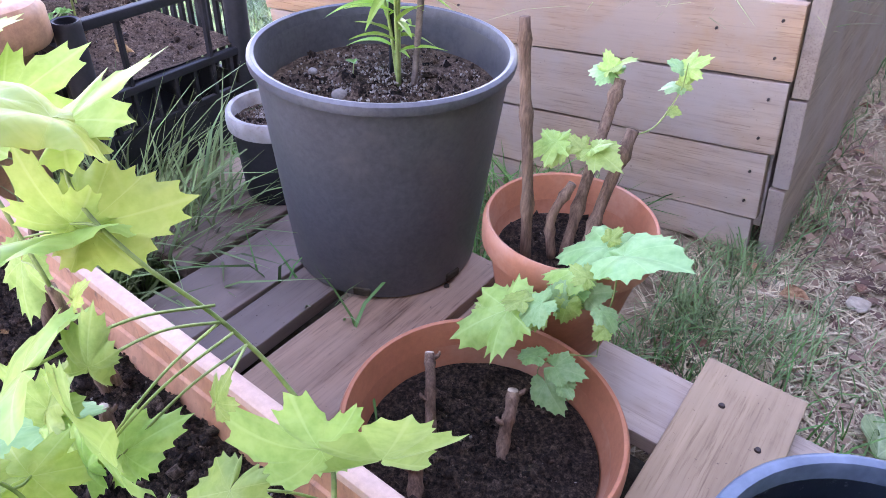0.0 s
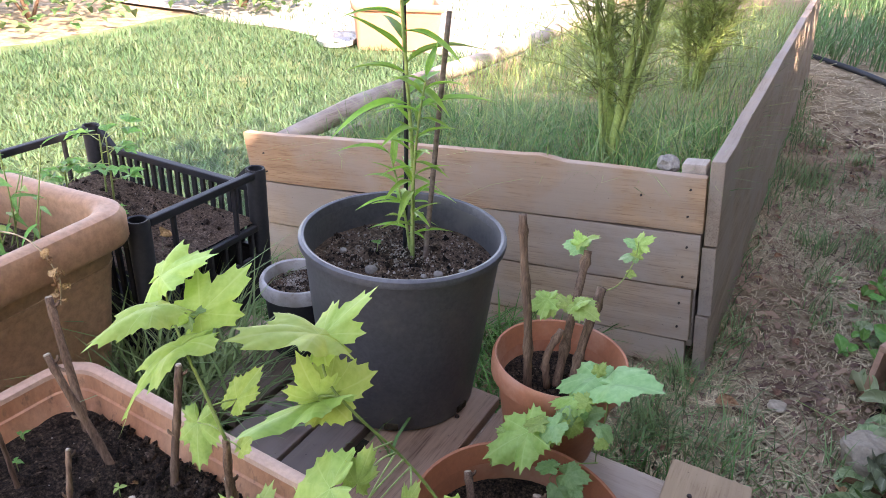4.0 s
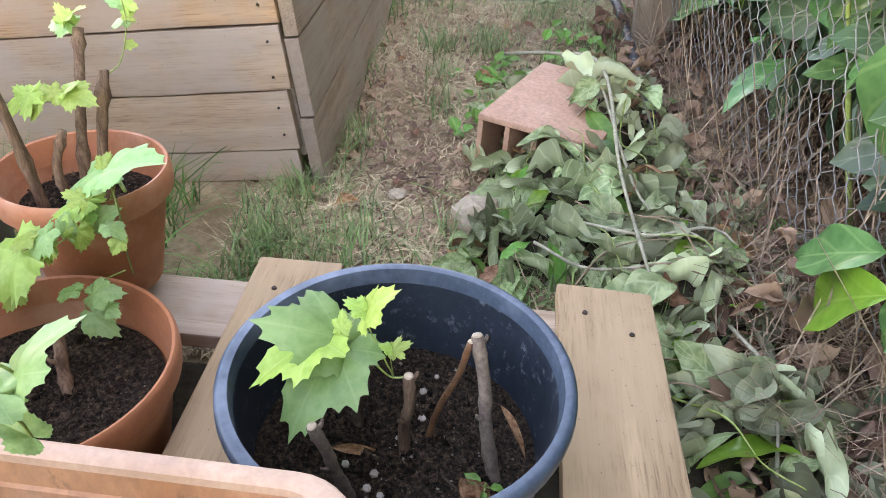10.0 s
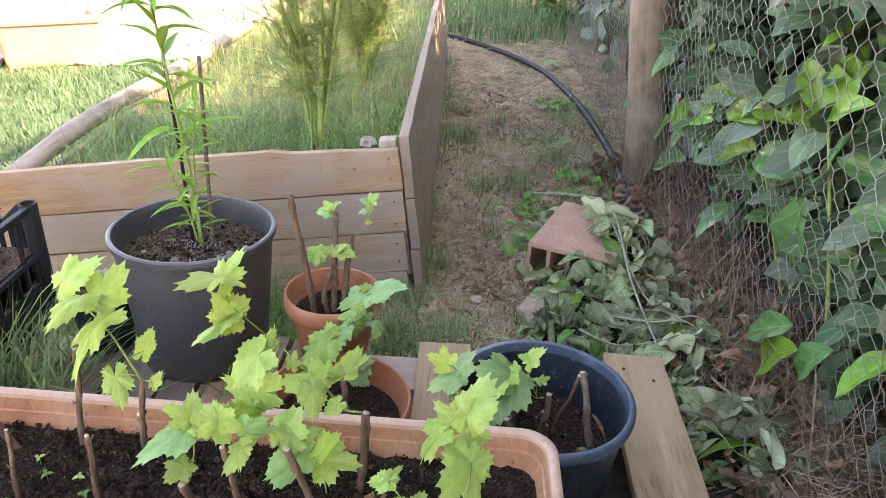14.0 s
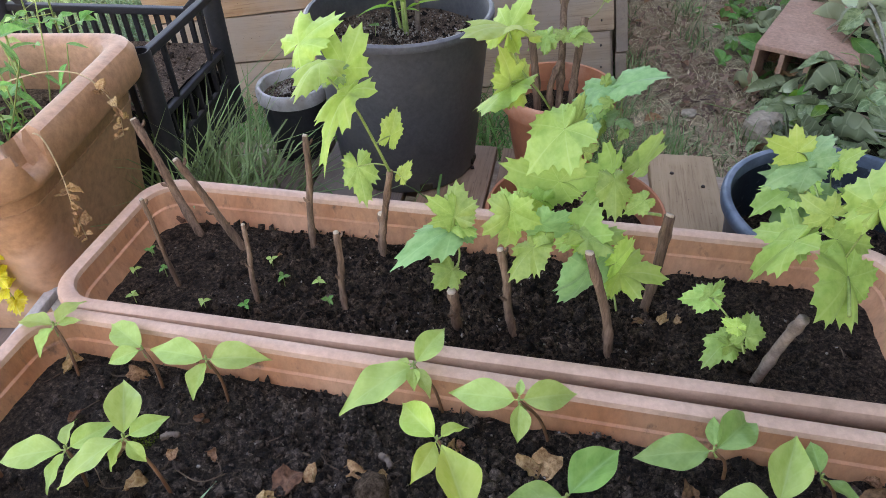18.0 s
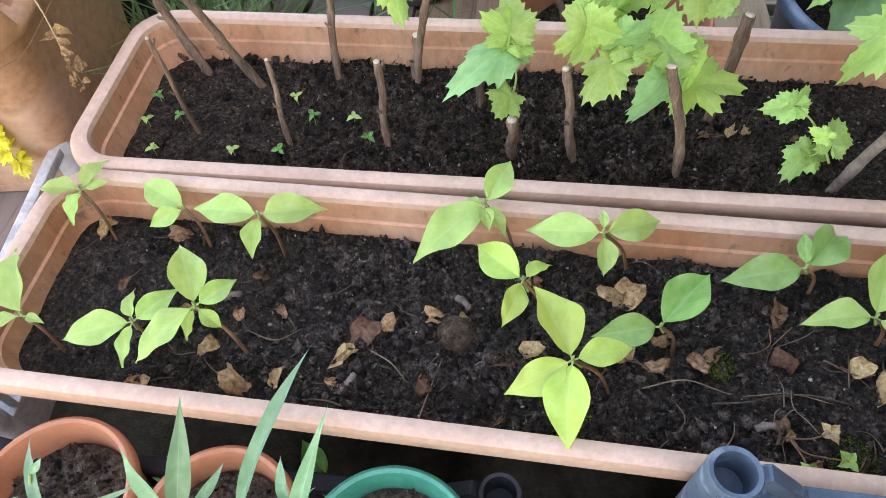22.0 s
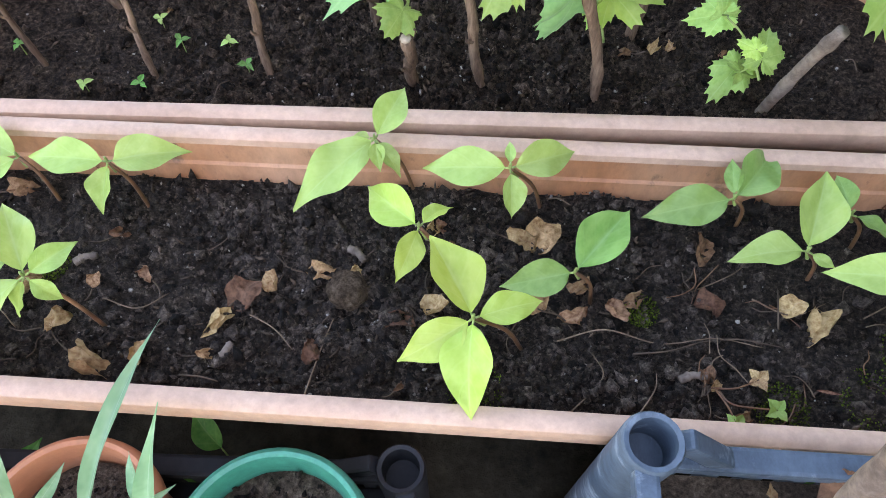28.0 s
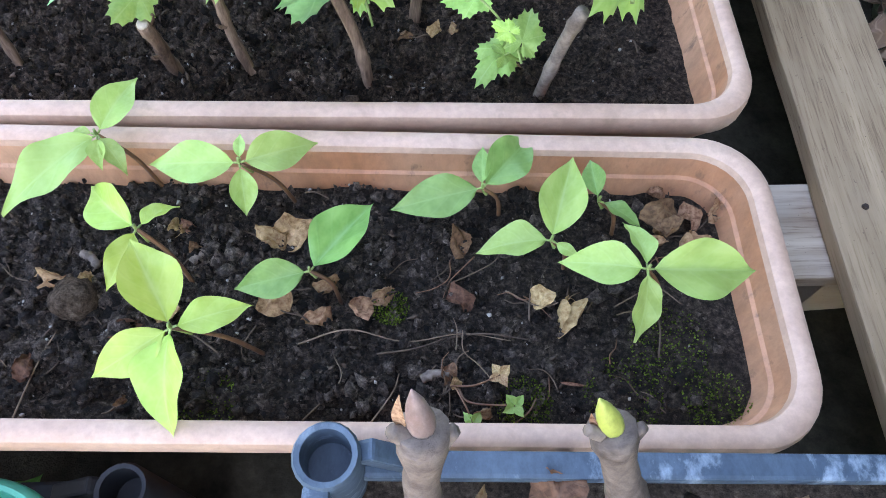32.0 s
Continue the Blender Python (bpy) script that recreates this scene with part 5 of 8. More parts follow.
vine_leaf(vine, (0.399, 0.148, 0.409), (0.412, 0.179, 0.444), M_VINE, (0.406, 0.140, 0.414), (-0.51, -0.54, 0.67), 1.25)
vine_leaf(vine, (0.441, 0.170, 0.345), (0.439, 0.155, 0.315), M_VINE, None, (-0.02, -0.61, 0.79), 0.85)
vine_leaf(vine, (0.400, 0.150, 0.411), (0.378, 0.153, 0.421), M_VINE, (0.405, 0.141, 0.416), (0.03, -0.64, 0.77), 0.85)
vine_leaf(vine, (0.407, 0.140, 0.409), (0.396, 0.134, 0.387), M_VINEY, None, (0.03, -0.63, 0.77), 0.85)
vine_leaf(vine, (0.441, 0.169, 0.358), (0.425, 0.171, 0.377), M_VINEY, None, (0.01, -0.62, 0.79), 0.85)
vine = plant("vine_plant", (0.588, 0.112, 0.274), "small vine sprout with ragged light green leaves", "vine", "leafy vines")
stem(vine, [(0.569, 0.093, 0.330), (0.564, 0.106, 0.339), (0.548, 0.112, 0.361), (0.534, 0.121, 0.371)], 0.0013, 0.0009, M_SHOOT)
vine_leaf(vine, (0.533, 0.129, 0.366), (0.550, 0.146, 0.382), M_VINE, (0.534, 0.121, 0.371), (-0.08, -0.68, 0.73), 0.60)
vine_leaf(vine, (0.533, 0.129, 0.366), (0.502, 0.132, 0.359), M_VINE, (0.534, 0.121, 0.371), (0.04, -0.59, 0.80), 0.85)
vine_leaf(vine, (0.556, 0.096, 0.361), (0.541, 0.108, 0.362), M_VINEY, (0.551, 0.111, 0.356), (-0.31, -0.54, 0.78), 0.85)
vine_leaf(vine, (0.569, 0.104, 0.343), (0.580, 0.134, 0.356), M_VINE, (0.564, 0.106, 0.339), (-0.11, -0.56, 0.82), 0.85)
vine_leaf(vine, (0.556, 0.113, 0.325), (0.531, 0.086, 0.312), M_VINE, (0.564, 0.106, 0.339), (-0.30, -0.53, 0.79), 0.85)
vine_leaf(vine, (0.557, 0.105, 0.327), (0.581, 0.113, 0.319), M_VINE, (0.565, 0.104, 0.337), (-0.29, -0.53, 0.80), 0.85)
vine = plant("vine_plant", (0.592, 0.107, 0.274), "forked vine with very large fresh leaves", "vine", "leafy vines")
stem(vine, [(0.592, 0.107, 0.262), (0.597, 0.092, 0.345), (0.602, 0.080, 0.396)], 0.0050, 0.0054, M_BARKGREY, "cane", 10, 0.3)
stem(vine, [(0.628, 0.063, 0.420), (0.632, 0.100, 0.431), (0.624, 0.135, 0.446), (0.615, 0.174, 0.463), (0.612, 0.220, 0.472)], 0.0018, 0.0009, M_SHOOT)
vine_leaf(vine, (0.622, 0.081, 0.519), (0.634, 0.120, 0.559), M_VINE, (0.629, 0.114, 0.437), (-0.77, -0.37, 0.53), 1.24)
vine_leaf(vine, (0.622, 0.081, 0.518), (0.655, 0.092, 0.540), M_VINE, (0.629, 0.114, 0.437), (0.01, -0.93, 0.37), 0.69)
vine_leaf(vine, (0.602, 0.157, 0.428), (0.562, 0.175, 0.427), M_VINE, (0.621, 0.150, 0.453), (-0.25, -0.60, 0.76), 1.02)
vine_leaf(vine, (0.595, 0.141, 0.435), (0.555, 0.147, 0.379), M_VINE, (0.622, 0.142, 0.449), (-0.72, -0.28, 0.64), 0.60)
vine_leaf(vine, (0.632, 0.100, 0.431), (0.600, 0.045, 0.425), M_VINE, None, (0.51, -0.61, 0.61), 1.10)
vine_leaf(vine, (0.632, 0.100, 0.431), (0.663, 0.109, 0.438), M_VINE, None, (0.02, -0.82, 0.57), 1.25)
vine_leaf(vine, (0.610, 0.206, 0.475), (0.569, 0.198, 0.467), M_VINEB, (0.613, 0.210, 0.470), (-0.21, -0.32, 0.92), 0.91)
vine_leaf(vine, (0.598, 0.215, 0.486), (0.566, 0.224, 0.492), M_VINEY, (0.612, 0.220, 0.472), (-0.28, -0.96, 0.06), 1.25)
vine_leaf(vine, (0.612, 0.216, 0.475), (0.623, 0.239, 0.504), M_VINEB, None, (-0.74, -0.40, 0.55), 1.06)
vine_leaf(vine, (0.615, 0.210, 0.442), (0.597, 0.209, 0.452), M_VINEB, (0.614, 0.201, 0.469), (0.03, -0.69, 0.72), 0.85)
vine_leaf(vine, (0.610, 0.126, 0.478), (0.583, 0.124, 0.491), M_VINE, (0.622, 0.142, 0.449), (0.01, -0.99, 0.14), 1.09)
vine_leaf(vine, (0.623, 0.127, 0.452), (0.661, 0.127, 0.449), M_VINE, (0.626, 0.128, 0.443), (-0.03, -0.65, 0.76), 0.98)

# ---- seedlings in the near trough ----
seedling((-0.108, 0.001, 0.281), (-0.127, 0.021, 0.335), [(-0.176, 0.026, 0.341), (-0.114, 0.055, 0.351), (-0.103, 0.031, 0.341), (-0.139, -0.002, 0.329), (-0.129, -0.012, 0.325)])
seedling((-0.010, -0.001, 0.281), (-0.023, 0.010, 0.328), [(-0.079, 0.038, 0.340), (-0.056, -0.012, 0.328)])
seedling((0.066, -0.006, 0.281), (0.054, -0.001, 0.338), [(-0.010, 0.001, 0.350), (0.112, 0.008, 0.350), (0.051, -0.038, 0.324)])
seedling((-0.025, -0.118, 0.281), (-0.028, -0.113, 0.332), [(-0.091, -0.132, 0.336), (0.004, -0.085, 0.344), (-0.037, -0.149, 0.320), (-0.040, -0.086, 0.344)])
seedling((0.061, -0.115, 0.281), (0.033, -0.108, 0.356), [(0.011, -0.060, 0.374), (-0.015, -0.152, 0.350), (0.062, -0.082, 0.362), (0.022, -0.132, 0.340), (0.054, -0.119, 0.338)])
seedling((-0.114, -0.119, 0.281), (-0.123, -0.115, 0.335), [(-0.156, -0.056, 0.349), (-0.153, -0.131, 0.343), (-0.104, -0.120, 0.339)])
seedling((0.286, 0.014, 0.281), (0.257, 0.018, 0.344), [(0.200, -0.040, 0.352), (0.282, 0.059, 0.366), (0.262, -0.008, 0.340), (0.280, -0.008, 0.338), (0.240, 0.019, 0.350)])
seedling((0.391, -0.003, 0.281), (0.359, -0.011, 0.348), [(0.293, -0.011, 0.352), (0.414, 0.003, 0.356), (0.362, -0.041, 0.326), (0.359, 0.008, 0.358)])
seedling((0.318, -0.071, 0.281), (0.293, -0.056, 0.338), [(0.246, -0.022, 0.348), (0.281, -0.099, 0.340), (0.315, -0.034, 0.344)], M_SEEDY)
seedling((0.370, -0.123, 0.281), (0.331, -0.135, 0.357), [(0.304, -0.081, 0.373), (0.283, -0.165, 0.352), (0.322, -0.199, 0.348), (0.377, -0.122, 0.365)], M_SEEDY)
seedling((0.424, -0.086, 0.281), (0.406, -0.081, 0.318), [(0.353, -0.095, 0.324), (0.449, -0.032, 0.330)], M_SEEDD)
seedling((0.547, -0.019, 0.281), (0.529, -0.021, 0.325), [(0.462, -0.037, 0.329), (0.576, 0.024, 0.341), (0.529, 0.009, 0.339)], M_SEEDD)
seedling((0.591, -0.070, 0.281), (0.575, -0.064, 0.322), [(0.521, -0.065, 0.328), (0.593, -0.010, 0.348), (0.593, -0.078, 0.322)], M_SEED)
seedling((0.635, -0.038, 0.281), (0.613, -0.034, 0.325), [(0.608, -0.000, 0.337), (0.642, -0.055, 0.331)], M_SEEDD)
seedling((0.654, -0.103, 0.281), (0.628, -0.103, 0.352), [(0.571, -0.094, 0.356), (0.700, -0.108, 0.356), (0.626, -0.148, 0.328), (0.624, -0.064, 0.360)], M_SEED)

# ---- dry leaves on the soil ----
dry_leaf(-0.126, 0.000, 0.281, 0.040, 30, 14)
dry_leaf(-0.055, 0.006, 0.281, 0.032, 80, 0)
dry_leaf(0.018, 0.027, 0.281, 0.022, 10, 14)
dry_leaf(-0.074, -0.040, 0.281, 0.024, 200, 0)
dry_leaf(0.044, -0.037, 0.281, 0.027, 60, 0)
dry_leaf(0.040, -0.083, 0.281, 0.016, 0, 0)
dry_leaf(0.010, -0.115, 0.281, 0.036, 70, 14)
dry_leaf(0.036, -0.134, 0.281, 0.046, 120, 0)
dry_leaf(-0.021, -0.145, 0.281, 0.032, 240, 0)
dry_leaf(0.091, -0.123, 0.281, 0.026, 200, 0)
dry_leaf(0.131, -0.136, 0.281, 0.024, 80, 0)
dry_leaf(0.146, -0.099, 0.281, 0.037, 40, 0)
dry_leaf(0.216, -0.121, 0.281, 0.033, 190, 14)
dry_leaf(0.203, -0.067, 0.281, 0.036, 100, 0)
dry_leaf(0.299, -0.085, 0.281, 0.030, 160, 0)
dry_leaf(0.292, -0.109, 0.281, 0.033, 280, 0)
dry_leaf(0.361, -0.034, 0.281, 0.040, 110, 14)
dry_leaf(0.375, -0.047, 0.281, 0.040, 40, 0)
dry_leaf(0.396, -0.100, 0.281, 0.036, 100, 0)
dry_leaf(0.447, -0.094, 0.281, 0.030, 60, 0)
dry_leaf(0.507, -0.056, 0.281, 0.033, 20, 0)
dry_leaf(0.502, -0.081, 0.281, 0.029, 140, 0)
dry_leaf(0.277, -0.161, 0.281, 0.014, 45, 7)
dry_leaf(0.498, -0.154, 0.281, 0.017, 10, 14)
dry_leaf(0.170, 0.030, 0.281, 0.022, 90, 14)
dry_leaf(0.590, -0.091, 0.281, 0.036, 190, 14)
dry_leaf(0.446, -0.091, 0.281, 0.030, 230, 14)
dry_leaf(0.403, -0.079, 0.281, 0.026, 80, 0)
dry_leaf(0.303, -0.022, 0.281, 0.024, 120, 0)
dry_leaf(0.691, -0.023, 0.281, 0.043, 260, 0)
dry_leaf(0.680, -0.012, 0.281, 0.026, 310, 14)
dry_leaf(0.696, -0.037, 0.281, 0.036, 200, 0)
dry_leaf(0.670, -0.031, 0.281, 0.029, 150, 14)
dry_leaf(0.496, -0.156, 0.281, 0.017, 10, 14)
dry_leaf(0.515, -0.177, 0.281, 0.022, 80, 0)
dry_leaf(0.391, -0.096, 0.281, 0.036, 300, 0)
dry_leaf(0.732, -0.003, 0.281, 0.032, 5, 7)
dry_leaf(0.148, -0.097, 0.281, 0.032, 210, 14)
dry_leaf(0.314, -0.050, 0.281, 0.017, 30, 14)
dry_leaf(0.496, 0.170, 0.281, 0.022, 60, 0)
dry_leaf(-0.136, 0.280, 0.274, 0.019, 100, 0)
dry_leaf(0.054, 0.270, 0.274, 0.014, 149, 7)
dry_leaf(0.525, 0.192, 0.274, 0.022, 200, 0)
dry_leaf(0.485, 0.177, 0.274, 0.025, 260, 0)
dry_leaf(0.578, 0.163, 0.274, 0.024, 300, 0)
dry_leaf(0.583, 0.133, 0.274, 0.026, 300, 0)
dry_leaf(0.032, 0.224, 0.274, 0.012, 30, 14)

# ---- canes and trailing vine in the terracotta pots ----
vine = plant("vine_plant", (0.360, 0.663, 0.274), "three brown vine canes with small fresh leaves", "vine", "leafy vines")
stem(vine, [(0.334, 0.646, 0.253), (0.322, 0.647, 0.364), (0.305, 0.650, 0.455), (0.295, 0.651, 0.521)], 0.0062, 0.0052, M_BARK, "cane", 10, 0.45)
stem(vine, [(0.366, 0.674, 0.261), (0.364, 0.702, 0.342), (0.361, 0.731, 0.398), (0.359, 0.754, 0.445)], 0.0060, 0.0056, M_BARK, "cane", 10, 0.55)
stem(vine, [(0.386, 0.679, 0.260), (0.388, 0.698, 0.331), (0.395, 0.723, 0.411)], 0.0058, 0.0062, M_BARK, "cane", 10, 0.6)
stem(vine, [(0.356, 0.664, 0.262), (0.349, 0.663, 0.312), (0.362, 0.672, 0.357)], 0.005, 0.0048, M_BARK, "cane", 9, 0.5)
stem(vine, [(0.397, 0.726, 0.404), (0.414, 0.726, 0.419), (0.425, 0.726, 0.444), (0.431, 0.726, 0.469), (0.431, 0.725, 0.492)], 0.0009, 0.0006, M_SHOOT)
vine_leaf(vine, (0.430, 0.730, 0.485), (0.450, 0.730, 0.503), M_VINE)
vine_leaf(vine, (0.425, 0.730, 0.483), (0.409, 0.730, 0.490), M_VINEB)
vine_leaf(vine, (0.427, 0.731, 0.466), (0.404, 0.730, 0.464), M_VINEB)
vine_leaf(vine, (0.429, 0.731, 0.467), (0.438, 0.730, 0.481), M_VINE)
vine_leaf(vine, (0.425, 0.731, 0.439), (0.437, 0.731, 0.440), M_VINE)
vine_leaf(vine, (0.348, 0.755, 0.449), (0.316, 0.755, 0.449), M_VINEB)
vine_leaf(vine, (0.349, 0.755, 0.455), (0.371, 0.755, 0.475), M_VINE)
vine_leaf(vine, (0.347, 0.755, 0.451), (0.334, 0.755, 0.471), M_VINE)
vine_leaf(vine, (0.338, 0.671, 0.399), (0.304, 0.661, 0.379), M_VINE)
vine_leaf(vine, (0.336, 0.671, 0.394), (0.317, 0.671, 0.407), M_VINE)
vine_leaf(vine, (0.345, 0.671, 0.395), (0.332, 0.661, 0.368), M_VINE)
vine_leaf(vine, (0.366, 0.671, 0.400), (0.349, 0.671, 0.413), M_VINE)
vine_leaf(vine, (0.381, 0.671, 0.403), (0.415, 0.662, 0.401), M_VINE)
vine_leaf(vine, (0.377, 0.671, 0.404), (0.395, 0.671, 0.420), M_VINE)
vine = plant("vine_plant", (0.454, 0.624, 0.290), "trailing vine shoot hanging from one pot over the next", "vine", "leafy vines")
stem(vine, [(0.400, 0.664, 0.271), (0.439, 0.623, 0.331), (0.461, 0.598, 0.334)], 0.0022, 0.002, M_SHOOT)
stem(vine, [(0.458, 0.578, 0.360), (0.461, 0.578, 0.322), (0.458, 0.579, 0.271), (0.459, 0.580, 0.240)], 0.0011, 0.0008, M_SHOOT)
stem(vine, [(0.467, 0.554, 0.266), (0.434, 0.555, 0.244), (0.411, 0.555, 0.212), (0.417, 0.555, 0.191)], 0.0008, 0.0006, M_SHOOT)
vine_leaf(vine, (0.433, 0.613, 0.345), (0.376, 0.603, 0.324), M_VINEB)
vine_leaf(vine, (0.434, 0.613, 0.353), (0.441, 0.622, 0.367), M_VINE)
vine_leaf(vine, (0.461, 0.578, 0.369), (0.521, 0.567, 0.403), M_VINEB, (0.457, 0.581, 0.351))
vine_leaf(vine, (0.427, 0.578, 0.331), (0.381, 0.578, 0.321), M_VINE)
vine_leaf(vine, (0.435, 0.578, 0.308), (0.457, 0.578, 0.327), M_VINEB)
vine_leaf(vine, (0.423, 0.578, 0.308), (0.397, 0.569, 0.271), M_VINEB)
vine_leaf(vine, (0.416, 0.523, 0.326), (0.396, 0.503, 0.305), M_VINEB)
vine_leaf(vine, (0.384, 0.523, 0.300), (0.331, 0.494, 0.253), M_VINE)
vine_leaf(vine, (0.397, 0.523, 0.318), (0.370, 0.523, 0.310), M_VINE)
vine_leaf(vine, (0.415, 0.523, 0.315), (0.409, 0.514, 0.291), M_VINE)
vine_leaf(vine, (0.442, 0.553, 0.350), (0.422, 0.552, 0.358), M_VINE)
vine_leaf(vine, (0.429, 0.553, 0.312), (0.428, 0.544, 0.286), M_VINE)
vine_leaf(vine, (0.416, 0.553, 0.307), (0.418, 0.558, 0.332), M_VINEB)
vine_leaf(vine, (0.462, 0.553, 0.321), (0.483, 0.544, 0.320), M_VINEB)
vine_leaf(vine, (0.468, 0.554, 0.303), (0.462, 0.544, 0.289), M_VINE)
vine_leaf(vine, (0.350, 0.554, 0.254), (0.326, 0.553, 0.256), M_VINE)
vine_leaf(vine, (0.339, 0.554, 0.223), (0.332, 0.534, 0.206), M_VINE)
stem(vine, [(0.462, 0.563, 0.353), (0.437, 0.563, 0.339), (0.409, 0.563, 0.296), (0.363, 0.564, 0.259), (0.325, 0.564, 0.212)], 0.0010, 0.0006, M_SHOOT)
vine_leaf(vine, (0.415, 0.539, 0.244), (0.389, 0.539, 0.235), M_VINEB)
vine_leaf(vine, (0.434, 0.540, 0.241), (0.464, 0.540, 0.252), M_VINEB)
vine_leaf(vine, (0.428, 0.540, 0.213), (0.457, 0.520, 0.203), M_VINEB)
vine_leaf(vine, (0.446, 0.540, 0.225), (0.462, 0.530, 0.222), M_VINEB)
cutting((0.425, 0.473, 0.170), (0.413, 0.499, 0.228), 0.0065, 0.006, "short cut vine stub with a pale end, standing in soil")
cutting((0.361, 0.442, 0.170), (0.325, 0.482, 0.236), 0.0055, 0.005, "short cut vine stub with a pale end, standing in soil")
cutting((0.388, 0.382, 0.170), (0.369, 0.408, 0.212), 0.007, 0.007, "short cut vine stub with a pale end, standing in soil")

# ---- cuttings in the blue bucket ----
cutting((0.861, 0.417, 0.170), (0.831, 0.458, 0.309), 0.0065, 0.0055, "grey vine cutting standing in the bucket", M_BARKGREY)
cutting((0.796, 0.458, 0.170), (0.826, 0.456, 0.303), 0.0034, 0.0030, "reddish vine cutting leaning on another", M_SHOOTRED)
cutting((0.775, 0.437, 0.170), (0.775, 0.433, 0.277), 0.0055, 0.005, "short vine stub in the bucket")
cutting((0.731, 0.384, 0.170), (0.702, 0.378, 0.265), 0.0055, 0.005, "short vine stub in the bucket", M_BARKGREY)
cutting((0.725, 0.466, 0.170), (0.732, 0.448, 0.262), 0.006, 0.005, "short vine stub in the bucket", M_BARKGREY)
vine = plant("vine_plant", (0.776, 0.416, 0.205), "vine sprout with three large leaves inside the blue bucket", "vine", "leafy vines")
stem(vine, [(0.772, 0.456, 0.252), (0.756, 0.456, 0.251), (0.736, 0.456, 0.271), (0.712, 0.455, 0.292)], 0.0011, 0.0008, M_SHOOT)
stem(vine, [(0.759, 0.456, 0.252), (0.739, 0.455, 0.302), (0.734, 0.455, 0.327)], 0.0009, 0.0006, M_SHOOT)
stem(vine, [(0.759, 0.456, 0.252), (0.756, 0.456, 0.274), (0.759, 0.456, 0.285)], 0.0007, 0.0006, M_SHOOT)
vine_leaf(vine, (0.712, 0.445, 0.301), (0.655, 0.425, 0.343), M_VINEB)
vine_leaf(vine, (0.692, 0.445, 0.298), (0.630, 0.415, 0.276), M_VINEY)
vine_leaf(vine, (0.709, 0.446, 0.288), (0.668, 0.376, 0.265), M_VINEB)
vine_leaf(vine, (0.736, 0.445, 0.335), (0.758, 0.445, 0.368), M_VINEY)
vine_leaf(vine, (0.734, 0.445, 0.338), (0.717, 0.445, 0.349), M_VINE)
vine_leaf(vine, (0.760, 0.446, 0.295), (0.776, 0.446, 0.306), M_VINE)
vine_leaf(vine, (0.757, 0.446, 0.295), (0.747, 0.446, 0.303), M_VINE)
vine_leaf(vine, (0.714, 0.445, 0.314), (0.713, 0.455, 0.330), M_VINE)

# ---- small things in the bucket
seedling((0.859, 0.394, 0.170), (0.851, 0.392, 0.190), [(0.830, 0.405, 0.193), (0.871, 0.391, 0.192), (0.848, 0.378, 0.187)], M_WEED)
pebble(0.745, 0.391, 0.172, 0.0046)
pebble(0.749, 0.408, 0.172, 0.0048)
pebble(0.786, 0.479, 0.172, 0.0044)
pebble(0.784, 0.515, 0.172, 0.0044)
pebble(0.721, 0.415, 0.172, 0.0040)
pebble(0.796, 0.383, 0.172, 0.0042)
pebble(0.758, 0.385, 0.172, 0.0040)
pebble(0.797, 0.538, 0.172, 0.0040)
pebble(0.766, 0.451, 0.172, 0.0030)
dry_leaf(0.827, 0.399, 0.170, 0.040, 120, 14)
dry_strip((0.861, 0.468, 0.215), (0.901, 0.436, 0.176))
dry_strip((0.704, 0.432, 0.172), (0.772, 0.434, 0.174))
drain_slot(0.152, 0.573, 0.160)
drain_slot(0.218, 0.672, 0.160)


